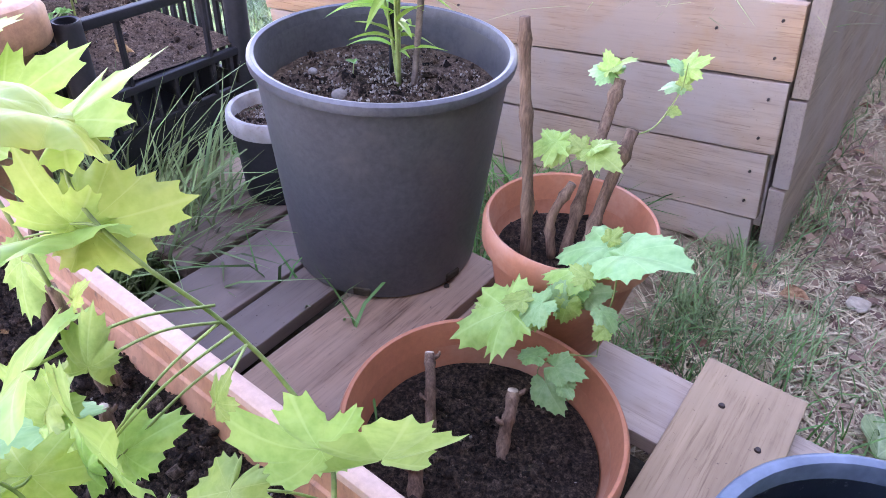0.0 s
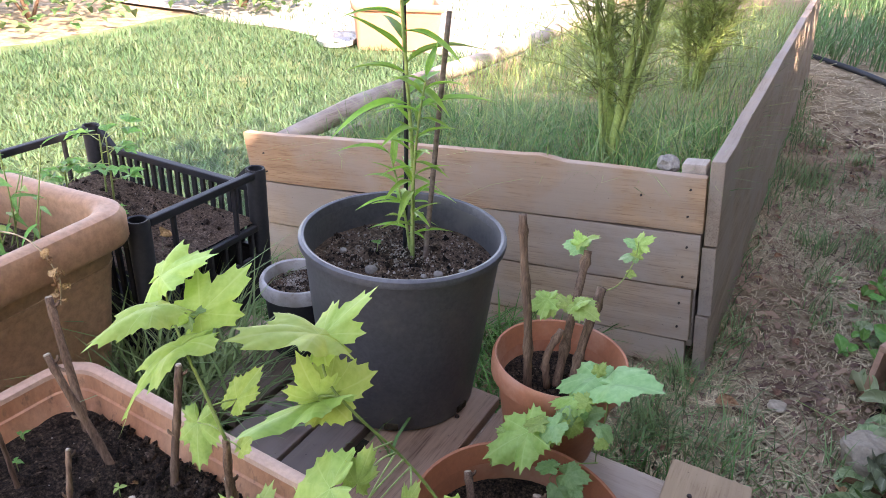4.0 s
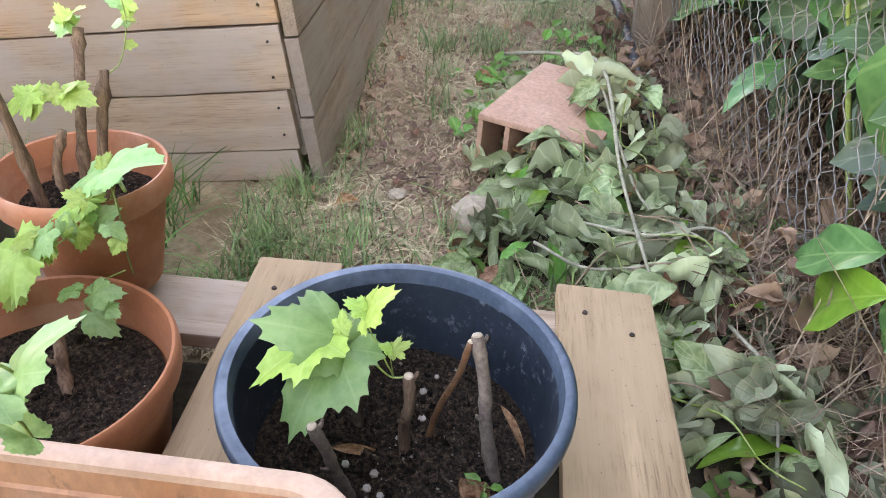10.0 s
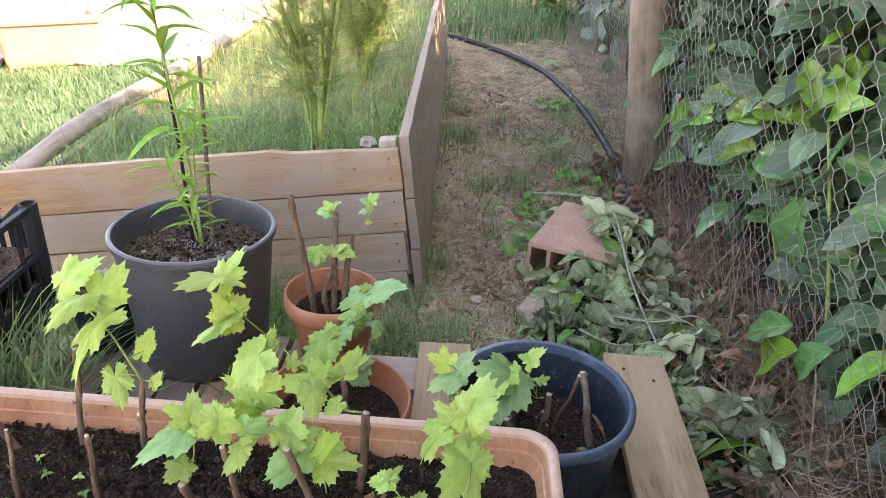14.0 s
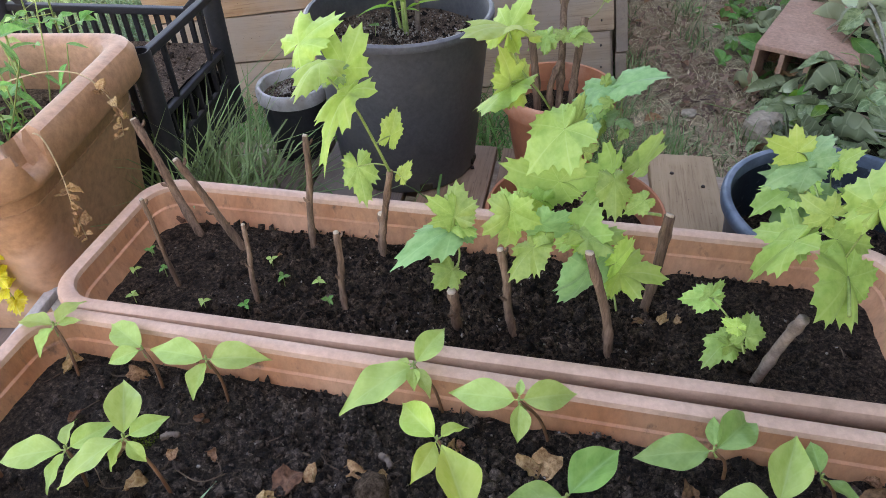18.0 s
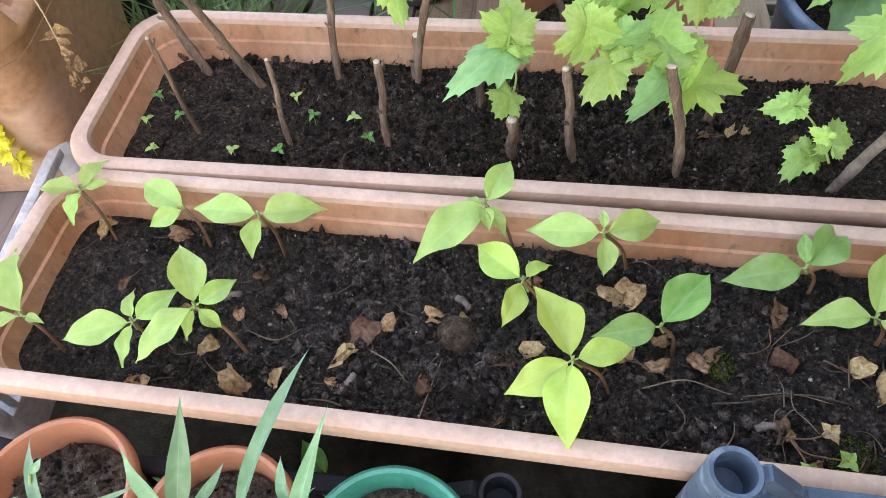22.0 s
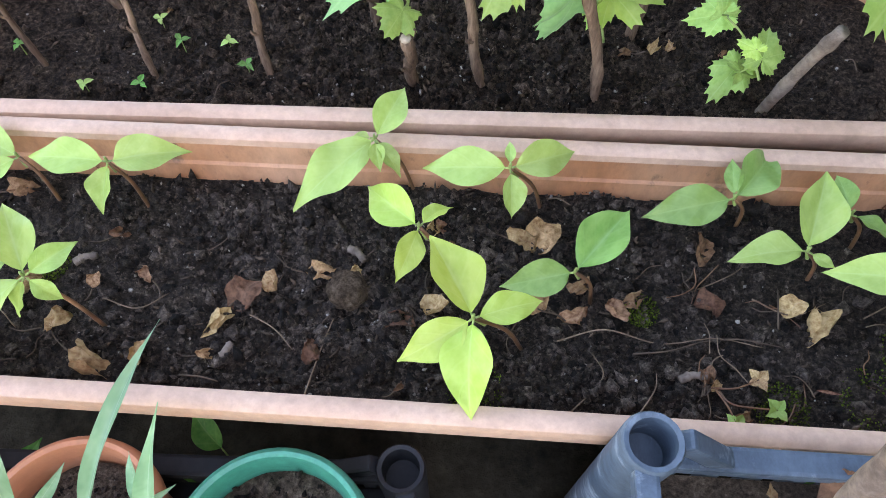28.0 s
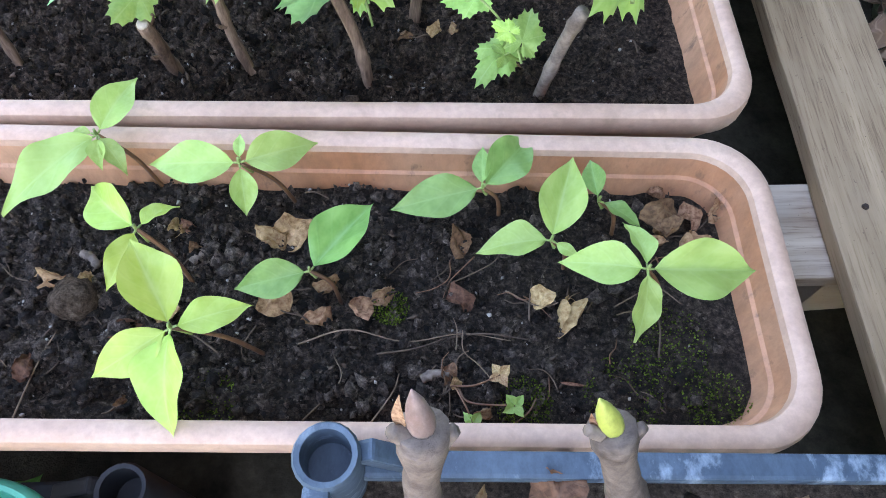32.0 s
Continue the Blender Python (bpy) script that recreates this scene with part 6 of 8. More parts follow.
# ---- lily and stakes in the black pot ----
def build_lily():
    lily = plant("lily_plant", (0.098, 0.709, 0.378), "tall lily with whorls of narrow green leaves in the black pot", "lily")
    line = [(0.098, 0.709, 0.373), (0.091, 0.712, 0.529), (0.077, 0.709, 0.670), (0.066, 0.701, 0.811), (0.060, 0.695, 0.891)]
    stem(lily, line, 0.0035, 0.002, M_SHOOT, "stem", 7)
    pts = smooth_line(line, 10)
    rng = random.Random(31)
    for i, p in enumerate(pts[4:]):
        f = i / (len(pts) - 5)
        for k in range(1 if f < 0.93 else 4):
            L = (0.055 + 0.02 * rng.random()) if f < 0.3 else (0.08 + 0.05 * rng.random()) if f < 0.8 else (0.11 + 0.05 * rng.random())
            d = heading(i * 137.5 + k * 90 + rng.uniform(-15, 15), rng.uniform(5, 45))
            leaf(lily, LONG_SHAPES, M_LILY, p, p + d * L, (0, 0, 1), wide=0.9)
    for line, n in (([(0.104, 0.703, 0.373), (0.102, 0.698, 0.478), (0.113, 0.686, 0.587), (0.129, 0.676, 0.666)], 1), ([(0.090, 0.717, 0.374), (0.074, 0.718, 0.450), (0.049, 0.716, 0.531)], 2)):
        stem(lily, line, 0.0026, 0.0014, M_SHOOT, "stem", 7)
        for i, p in enumerate(smooth_line(line, 9)[4:]):
            d = heading(i * 137.5 + 60 * n, rng.uniform(10, 50))
            leaf(lily, LONG_SHAPES, M_LILY, p, p + d * rng.uniform(0.045, 0.085), (0, 0, 1), wide=0.85)
    st = plant("garden_stake", (0.118, 0.720, 0.377), "thin bamboo stake standing in the black pot", "stake")
    stem(st, [(0.120, 0.710, 0.362), (0.118, 0.731, 0.548), (0.116, 0.755, 0.740)], 0.0042, 0.0038, M_BARKGREY, "cane", 7)
    st = plant("garden_stake", (0.075, 0.724, 0.380), "thin dark stake tied beside the lily", "stake")
    stem(st, [(0.075, 0.724, 0.365), (0.072, 0.724, 0.550), (0.063, 0.720, 0.771)], 0.0036, 0.0032, M_BLACK, "cane", 7)
    for x, y, s in ((0.076, 0.628, 0.010), (0.178, 0.640, 0.006), (0.150, 0.655, 0.005), (0.005, 0.655, 0.006), (0.19, 0.70, 0.006), (0.165, 0.672, 0.008)):
        pb = bmesh.new()
        bmesh.ops.create_icosphere(pb, subdivisions=2, radius=s)
        for v in pb.verts:
            v.co *= 1 + 0.25 * noise.noise(v.co * 90)
            v.co.z *= 0.7
        tagged(part("pebble", pb, M_PEBBLE, m=pose(x, y, 0.382)), "small grey pebble on the soil of the pot", "pebble")
    w = plant("weed_sprout", (0.056, 0.674, 0.387), "tiny clover-like weed sprout on the potting soil", "weed")
    for a in (0, 130, 250):
        leaf(w, SEED_SHAPES, M_WEED, (0.057, 0.674, 0.402), Vector((0.057, 0.674, 0.402)) + heading(a, 20) * 0.012)
    stem(w, [(0.055, 0.674, 0.382), (0.057, 0.674, 0.402)], 0.0007, 0.0006, M_SHOOT, "stem", 4)


build_lily()


# ---- crates ----
def bar(parent, a, b, w, d, mat, name="bar"):
    """A moulded bar between two points of a thing's own space."""
    a, b = Vector(a), Vector(b)
    bm = slab(w, d, (b - a).length, min(w, d) * 0.2)
    q = (b - a).to_track_quat("Z", "Y").to_matrix().to_4x4()
    return part(name, bm, mat, parent, m=Matrix.Translation((a + b) / 2) @ q, smooth=False)


def crate(m, L, W, H, mat, label, rise=0.03, slats=16, floor_soil=None, seed=1, floor=0.004):
    """A stacking fruit crate: four corner tubes, raised ends, rails and a comb of slats."""
    c = thing("plastic_crate", m, label, "crate", "plastic crates")
    for sx in (-1, 1):
        for sy in (-1, 1):
            x, y = sx * (L / 2 - 0.016), sy * (W / 2 - 0.016)
            part("corner_tube", loft([ring_round(r, z, 20) for r, z in ((0.017, 0), (0.018, H + rise - 0.004), (0.0165, H + rise), (0.0135, H + rise - 0.001), (0.0125, H + rise - 0.03))], cap_last=True), mat, c, m=pose(x, y, 0))
    for sy in (-1, 1):
        y = sy * (W / 2 - 0.012)
        bar(c, (-L / 2 + 0.03, y, H - 0.008), (L / 2 - 0.03, y, H - 0.008), 0.016, 0.014, mat, "long_rail")
        bar(c, (-L / 2 + 0.03, y, H * 0.42), (L / 2 - 0.03, y, H * 0.42), 0.010, 0.010, mat, "long_rail")
        part("side_panel", slab(L - 0.05, 0.004, H * 0.4, 0.001), mat, c, m=pose(0, y, H * 0.2), smooth=False)
        for sx in (-1, 1):
            bar(c, (sx * (L / 2 - 0.07), y, H - 0.006), (sx * (L / 2 - 0.034), y, H + rise - 0.008), 0.012, 0.014, mat, "shoulder")
        for i in range(slats):
            x = -L / 2 + 0.045 + (L - 0.09) * i / (slats - 1)
            bar(c, (x, y, H * 0.42), (x, y, H - 0.012), 0.010, 0.006, mat, "slat")
    for sx in (-1, 1):
        x = sx * (L / 2 - 0.012)
        for z, t in ((H + rise - 0.010, 0.014), (H * 0.66, 0.012), (H * 0.40, 0.009)):
            bar(c, (x, -W / 2 + 0.03, z), (x, W / 2 - 0.03, z), t, t, mat, "end_rail")
        part("end_panel", slab(0.004, W - 0.05, H * 0.38, 0.001), mat, c, m=pose(x, 0, H * 0.19), smooth=False)
        for i in range(7):
            y = -W / 2 + 0.045 + (W - 0.09) * i / 6
            bar(c, (x, y, H * 0.40), (x, y, H * 0.66 if i not in (1, 5) else H + rise - 0.012), 0.009, 0.006, mat, "slat")
    part("floor_panel", slab(L - 0.03, W - 0.03, 0.006, 0.001), mat, c, m=pose(0, 0, floor), smooth=False)
    if floor_soil:
        soil_in(c, dense(ring_rect(L - 0.032, W - 0.032, 0.015, 0, 5), 0.014), floor_soil, 0.008, M_SOILDRY, seed, 1500, chips=180, grit=60)
    return c


crate(pose(-0.497, 0.634, 0.147, 0, 0, 2), 0.47, 0.30, 0.232, M_BLACK, "black plastic fruit crate filled with soil and tomato seedlings", 0.036, 18, 0.165, 41)
crate(pose(0.046, -0.356, -0.012, 0, 0, -1), 0.50, 0.33, 0.252, M_BLACK, "low black plastic crate holding small flower pots", 0.030, 16, floor=0.196)
crate(pose(0.653, -0.380, -0.012, 0, 0, -3), 0.50, 0.33, 0.357, M_CRATE, "weathered blue plastic crate filled with bark and soil", 0.042, 16, 0.324, 43)
crate(pose(-0.43, 0.005, 0.06, 0, 0, 4), 0.36, 0.36, 0.155, M_WHITE, "white plastic crate with fine slots beside the trough", 0.02, 20)


def build_square_planter(m, label, L, W, H, mat, seed, soil=True, name="square_planter", chip=None):
    t = thing(name, m, label, "planter")
    spec = ((0.055, 0.0, 0.03), (0.05, 0.004, 0.032), (0.02, H - 0.055, 0.045), (0.003, H - 0.054, 0.05), (0.0, H - 0.048, 0.05), (0.0, H - 0.014, 0.05), (0.005, H - 0.003, 0.05), (0.012, H, 0.048),
            (0.024, H, 0.044), (0.032, H - 0.004, 0.042), (0.036, H - 0.012, 0.04), (0.040, H - 0.06, 0.036), (0.06, 0.02, 0.03))
    rings = [ring_rect(L - 2 * i, W - 2 * i, max(0.012, r), z, 9) for i, z, r in spec]
    if chip:
        cuts = [1 + int((Vector(a) - Vector(b)).length / 0.008) for a, b in zip(rings[5], rings[5][1:] + rings[5][:1])]
        rings = [[tuple(Vector(a).lerp(Vector(b), k / n)) for a, b, n in zip(g, g[1:] + g[:1], cuts) for k in range(n)] for g in rings]
    shell = loft(rings, cap_first=True, wobble=0.001)
    if chip:
        for v in shell.verts:
            d = math.hypot(v.co.x - chip[0], v.co.y - chip[1]) + 0.006 * noise.noise(v.co * 90)
            if v.co.z > H - 0.047 and d < 0.026:
                v.co.z = max(H - 0.044, v.co.z - 0.034 * min(1, (0.026 - d) / 0.006))
    part("shell", shell, mat, t)
    part("moulded_band", loft([dense(ring_rect(L - 2 * i, W - 2 * i, 0.045, z, 9), 10) for i, z in ((0.030, H - 0.10), (0.024, H - 0.098), (0.022, H - 0.085), (0.030, H - 0.082))]), mat, t)
    if soil:
        soil_in(t, dense(ring_rect(L - 0.096, W - 0.096, 0.03, 0, 7), 0.014), H - 0.07, 0.008, M_SOILDRY, seed, 900, chips=60)
    return t


square = build_square_planter(pose(-0.437, 0.290, 0.147, 0, 0, 6), "large tan terracotta planter with a broken rim and wild herbs", 0.42, 0.375, 0.305, M_CLAYTAN, 51, chip=(0.203, -0.127))


# ---- small pots in the front crate ----
round_pot("terracotta_pot", -0.058, -0.250, 0.187, 0.065, 0.046, 0.117, (M_POT, M_POT), "small orange plastic pot with sprouting weeds", 0.028, M_SOILDRY, 61, 0.004, 0.018, 0.004, 500, 60, 25, "terracotta pots", 0.002)
round_pot("terracotta_pot", 0.074, -0.259, 0.187, 0.062, 0.045, 0.112, (M_POT, M_POT), "small orange plastic pot with a bluish narrow-leaved plant", 0.026, M_SOILDRY, 63, 0.004, 0.018, 0.004, 500, 60, 25, "terracotta pots", 0.002)
round_pot("green_pot", 0.206, -0.270, 0.187, 0.066, 0.047, 0.116, (M_GREEN, M_GREEN), "small bright green plastic pot with loose soil", 0.024, M_SOILDRY, 65, 0.004, 0.018, 0.004, 500, 60, 25)


NARROW_SHAPES = [blade_leaf(1, 0.14, (0.42, 0.35, 0.5)[s], 0.35, 0.20 + 0.25 * s, 1.25, 22, 0.007, s) for s in range(3)]


def narrow_plant(base, blades_at, label):
    """Soft lance leaves, each from its own foot to its tip and as wide as given."""
    p = plant("narrow_leaved_plant", base, label, "plant")
    b = Vector(base)
    for foot, tip, wide in blades_at:
        t = Vector(tip)
        leaf(p, NARROW_SHAPES, M_LILYB, foot, t, (0.5 * math.sin(90 * t.x), -0.8, 0.6), wide=wide / 0.14)
        stem(p, [b, foot], 0.0016, 0.0012, M_SHOOT, "leaf_stalk", 5)
    stem(p, [b - Vector((0, 0, 0.02)), b + Vector((0, 0, 0.012))], 0.003, 0.002, M_SHOOT, "stem", 6)
    return p


narrow_plant((0.090, -0.278, 0.300), (((0.100, -0.263, 0.325), (0.131, -0.175, 0.426), 0.084), ((0.056, -0.263, 0.325), (0.090, -0.225, 0.441), 0.127), ((0.058, -0.260, 0.330), (0.038, -0.256, 0.407), 0.222), ((0.064, -0.258, 0.330), (0.091, -0.232, 0.345), 0.210), ((0.134, -0.251, 0.325), (0.128, -0.224, 0.360), 0.259), ((0.143, -0.259, 0.330), (0.176, -0.249, 0.462), 0.090), ((0.100, -0.257, 0.330), (0.156, -0.253, 0.345), 0.199), ((0.063, -0.258, 0.325), (0.078, -0.251, 0.340), 0.400), ((0.057, -0.266, 0.325), (0.039, -0.292, 0.360), 0.196), ((0.107, -0.266, 0.325), (0.160, -0.295, 0.380), 0.151), ((0.087, -0.271, 0.325), (0.110, -0.311, 0.390), 0.154)),
             "plant with long bluish-green lance leaves in a small pot")
narrow_plant((-0.060, -0.276, 0.300), (((-0.047, -0.264, 0.320), (-0.070, -0.224, 0.350), 0.224), ((-0.058, -0.243, 0.335), (-0.048, -0.237, 0.345), 0.400), ((-0.064, -0.258, 0.320), (-0.071, -0.258, 0.325), 0.400), ((-0.047, -0.265, 0.320), (0.027, -0.259, 0.345), 0.128), ((-0.046, -0.269, 0.320), (-0.008, -0.291, 0.345), 0.183), ((-0.048, -0.269, 0.320), (-0.050, -0.290, 0.350), 0.315)),
             "small sprout with soft bluish lance leaves in a pot")
narrow_plant((0.205, -0.279, 0.293), (((0.205, -0.279, 0.296), (0.211, -0.267, 0.348), 0.08), ((0.206, -0.279, 0.296), (0.219, -0.274, 0.318), 0.12), ((0.204, -0.279, 0.296), (0.189, -0.269, 0.319), 0.12)), "thin grass-like sprout in the green pot")
for i, (x, y) in enumerate(((0.098, -0.243), (0.113, -0.247), (0.050, -0.25))):
    sb = bmesh.new()
    bmesh.ops.create_icosphere(sb, subdivisions=2, radius=0.0036)
    for v in sb.verts:
        v.co *= 1 + 0.2 * noise.noise(v.co * 120 + Vector((i, 0, 0)))
    tagged(part("pebble", sb, M_GRIT, m=pose(x, y, 0.287)), "small white pebble on the pot's soil", "pebble")


# ---- fig cuttings in the blue crate ----
def fig(base, top, label, bud, r, fat):
    """A knobbly cane that ends in a fat pointed bud; top is the bud's tip."""
    f = plant("fig_cutting", base, label, "fig cutting", "fig cuttings")
    b, d = Vector(base), (Vector(top) - Vector(base)).normalized()
    t = Vector(top) - d * 0.019
    line = smooth_line([b - Vector((0, 0, 0.02)), b.lerp(t, 0.35) + Vector((0.004, 0.002, 0)), b.lerp(t, 0.7) - Vector((0.003, 0, 0)), t], 7)
    rad = [r * (1 + (0.24 if i % 6 in (2, 3) else 0.0)) * (1 - 0.10 * i / len(line)) for i in range(len(line))]
    inv = f.matrix_basis.inverted()
    vs, fs = tube_arrays([inv @ p for p in line], rad, 12)
    cane = attach("cane", mesh_of("cane", [v + noise.noise_vector(v * 70) * 0.0012 for v in vs], fs, M_BARKGREY), f)
    bend = Vector((-0.002, 0, 0.001))
    vs, fs = tube_arrays([inv @ (t + d * q + bend * q * 40) for q in (-0.003, 0.002, 0.007, 0.012, 0.0165, 0.020)], [r * k * fat for k in (0.70, 0.86, 0.80, 0.60, 0.30, 0.05)], 12)
    attach("bud", mesh_of("bud", vs, fs, bud), cane)
    flap = t + Vector((-r * 0.8, 0, 0.001))
    leaf(f, LONG_SHAPES, M_DRY, flap, flap + Vector((-0.004, 0.002, 0.009)), (-0.5, -0.8, 0.2), name="bud_scale", wide=2.2)
    for k, fr in enumerate((0.35, 0.55, 0.75, 0.96, 0.985)):
        q = b.lerp(t, fr)
        s = heading((90, 227, 4, 80, 262)[k], 20)
        stem(f, [q + s * r * 0.8, q + s * r * 1.45 + d * 0.003], 0.0038, 0.0022, M_BARKGREY, "side_bud", 7, 0.0, cane)


fig((0.490, -0.310, 0.300), (0.471, -0.243, 0.575), "knobbly grey fig cutting with a closed pinkish bud", M_BUDPINK, 0.0066, 0.74)
fig((0.620, -0.300, 0.300), (0.538, -0.230, 0.511), "knobbly grey fig cutting with a yellow-green opening bud", M_BUD, 0.0080, 0.72)


# ---- herbs of the square planter ----
def build_herbs():
    rng = random.Random(91)
    h = plant("wild_herbs", (-0.45, 0.31, 0.35), "tangle of wild herbs and yellowing celery leaves in the tan planter", "herbs")
    for i in range(46):
        x, y = -0.44 + rng.uniform(-0.15, 0.13), 0.31 + rng.uniform(-0.09, 0.09)
        b = Vector((x, y, 0.345))
        top = b + heading(rng.uniform(0, 360), rng.uniform(55, 88)) * rng.uniform(0.06, 0.22)
        stem(h, [b, b.lerp(top, 0.5) + Vector((0.006, 0, 0.004)), top], 0.0014, 0.0008, M_SHOOT, "stem", 4)
        for k in range(4):
            q = b.lerp(top, 0.4 + 0.2 * k)
            leaf(h, (LONG_SHAPES if i % 3 else SEED_SHAPES), M_WEED if i % 4 else M_VINE, q, q + heading(rng.uniform(0, 360), rng.uniform(-10, 45)) * rng.uniform(0.02, 0.05))
    leaf(h, LAUREL_SHAPES, M_WEED, (-0.44, 0.24, 0.385), (-0.32, 0.26, 0.395))
    for pts, lv in ((((-0.26, 0.22, 0.435), (-0.222, 0.207, 0.445), (-0.212, 0.203, 0.40), (-0.214, 0.200, 0.345), (-0.213, 0.199, 0.300)), M_DRYTAN), (((-0.36, 0.20, 0.39), (-0.33, 0.155, 0.40), (-0.315, 0.14, 0.33), (-0.30, 0.135, 0.24)), M_YELLOW),
                    (((-0.42, 0.26, 0.42), (-0.31, 0.295, 0.468), (-0.235, 0.318, 0.470), (-0.208, 0.332, 0.42), (-0.206, 0.326, 0.378)), M_DRYTAN), (((-0.42, 0.19, 0.38), (-0.40, 0.13, 0.36), (-0.38, 0.11, 0.26)), M_YELLOW)):
        stem(h, pts, 0.0012, 0.0008, M_STRAW if lv is M_DRYTAN else M_SHOOT, "trailing_stem", 4)
        line = smooth_line(pts, 5)
        for k, q in enumerate(line[12:] if lv is M_DRYTAN else line[4:]):
            for s in (-1, 1) if k % 2 else (1,):
                leaf(h, CURL_SHAPES if lv is M_DRYTAN else VINE_SHAPES, lv, q, q + heading(s * 80 + 20 * k, -20) * rng.uniform(0.012, 0.026 if lv is M_DRYTAN else 0.03), (0, -0.6, 0.8))


build_herbs()


def tomato(x, y, z, h, seed):
    p = plant("tomato_seedling", (x, y, z), "young tomato seedling in the black crate", "seedling", "tomato seedlings")
    rng = random.Random(seed)
    top = Vector((x + 0.01, y, z + h))
    stem(p, [(x, y, z - 0.01), (x + 0.006, y, z + h * 0.5), top], 0.0022, 0.0014, M_SHOOT, "stem", 6)
    for k in range(6):
        q = Vector((x, y, z)).lerp(top, 0.45 + 0.11 * k)
        d = heading(rng.uniform(0, 360), rng.uniform(0, 40))
        e = q + d * 0.42 * h
        stem(p, [q, e], 0.001, 0.0007, M_SHOOT, "leaf_stalk", 4)
        for s in (-60, 0, 60):
            leaf(p, SEED_SHAPES, M_WEED, e - d * 0.01, e - d * 0.01 + (Matrix.Rotation(radians(s), 3, "Z") @ d) * (0.012 + 0.13 * h))


tomato(-0.515, 0.64, 0.312, 0.15, 3)
tomato(-0.62, 0.70, 0.312, 0.12, 4)
tomato(-0.42, 0.56, 0.312, 0.06, 5)
tomato(-0.56, 0.58, 0.312, 0.10, 6)
dry_leaf(-0.356, 0.606, 0.318, 0.030, 60, 25)


# ---- soil details ----
def nut():
    b = bmesh.new()
    bmesh.ops.create_icosphere(b, subdivisions=3, radius=0.015)
    for v in b.verts:
        v.co *= 1 + 0.16 * noise.noise(v.co * 260) + 0.16 * noise.noise(v.co * 90)
        v.co.x *= 1.06
    tagged(part("old_nut", b, M_WALNUT, m=pose(0.238, -0.084, 0.289)), "round brown rotten nut half sunk in soil", "nut")


nut()


def clovers():
    for i, (x, y) in enumerate(((-0.133, 0.206), (-0.133, 0.166), (-0.098, 0.175), (-0.112, 0.124), (0.029, 0.127), (0.030, 0.210), (0.056, 0.181), (0.102, 0.180), (0.124, 0.150), (-0.022, 0.125))):
        z = 0.275
        w = plant("clover_sprout", (x, y, z), "tiny pale green clover sprout on the dark soil", "weed", "clover sprouts")
        stem(w, [(x, y, z - 0.006), (x, y, z + 0.010)], 0.0006, 0.0005, M_SHOOT, "stem", 4)
        for a in (10, 130, 250):
            leaf(w, SEED_SHAPES, M_SEED if i % 2 else M_WEED, (x, y, z + 0.010), Vector((x, y, z + 0.010)) + heading(a + i * 31, 15) * 0.009, stretch=1.1)


clovers()


def twigs_on(parent_label, spots, z, seed):
    rng = random.Random(seed)
    for x, y, L, yaw in spots:
        t = plant("dry_stalk", (x, y, z), parent_label, "dry stalk", "dry stalks on the soil")
        a = Vector((x, y, z + 0.002))
        b = a + heading(yaw, 4) * L
        stem(t, [a, a.lerp(b, 0.5) + Vector((rng.uniform(-0.004, 0.004), rng.uniform(-0.004, 0.004), 0.004)), b], 0.0009, 0.0005, M_CHIP, "stalk", 5)


twigs_on("thin pale dry stalk lying on the soil", ((0.10, 0.112, 0.022, 30), (0.395, 0.005, 0.02, 110), (0.45, -0.13, 0.05, 80), (0.50, -0.12, 0.06, 95), (0.56, -0.11, 0.035, 10), (0.34, -0.125, 0.05, 300), (0.12, -0.15, 0.03, 100), (0.65, -0.14, 0.045, 5), (0.688, 0.148, 0.016, 330), (-0.03, 0.10, 0.02, 150)), 0.281, 3)


def roots_on():
    rng = random.Random(66)
    for i in range(34):
        x, y = (rng.uniform(0.42, 0.70), rng.uniform(-0.185, -0.04)) if i % 3 else (rng.uniform(-0.08, 0.42), rng.uniform(-0.16, -0.03))
        a = rng.uniform(0, 360)
        L = rng.uniform(0.012, 0.035)
        t = plant("dry_stalk", (x, y, 0.281), "thin brown rootlet lying on the dark soil", "dry stalk", "dry stalks on the soil")
        p = [Vector((x, y, 0.281 + rng.uniform(0, 0.006)))]
        for k in range(3):
            a += rng.uniform(-50, 50)
            p.append(p[-1] + heading(a, rng.uniform(-8, 10)) * L / 2)
        stem(t, p, 0.0006, 0.0003, (M_CHIP, M_DRYTWIG, M_SHOOTRED)[i % 3], "stalk", 5)


roots_on()
for pts in (((0.395, -0.121), (0.43, -0.113), (0.47, -0.122), (0.51, -0.119), (0.545, -0.124)), ((0.40, -0.175), (0.425, -0.15), (0.42, -0.13)), ((0.545, -0.085), (0.57, -0.10), (0.60, -0.088)), ((0.625, -0.10), (0.655, -0.088), (0.675, -0.10)),
            ((0.21, -0.175), (0.222, -0.13), (0.228, -0.105)), ((0.16, -0.10), (0.185, -0.115), (0.20, -0.13)), ((0.44, -0.185), (0.46, -0.16), (0.465, -0.145)), ((0.05, -0.09), (0.08, -0.10), (0.10, -0.085)), ((-0.06, -0.11), (-0.03, -0.10), (-0.01, -0.115))):
    t = plant("dry_stalk", (*pts[0], 0.281), "long thin brown root lying on the dark soil", "dry stalk", "dry stalks on the soil")
    stem(t, [(x, y, 0.284 + 0.004 * (k % 2)) for k, (x, y) in enumerate(pts)], 0.0007, 0.0004, M_DRYTWIG, "stalk", 6)
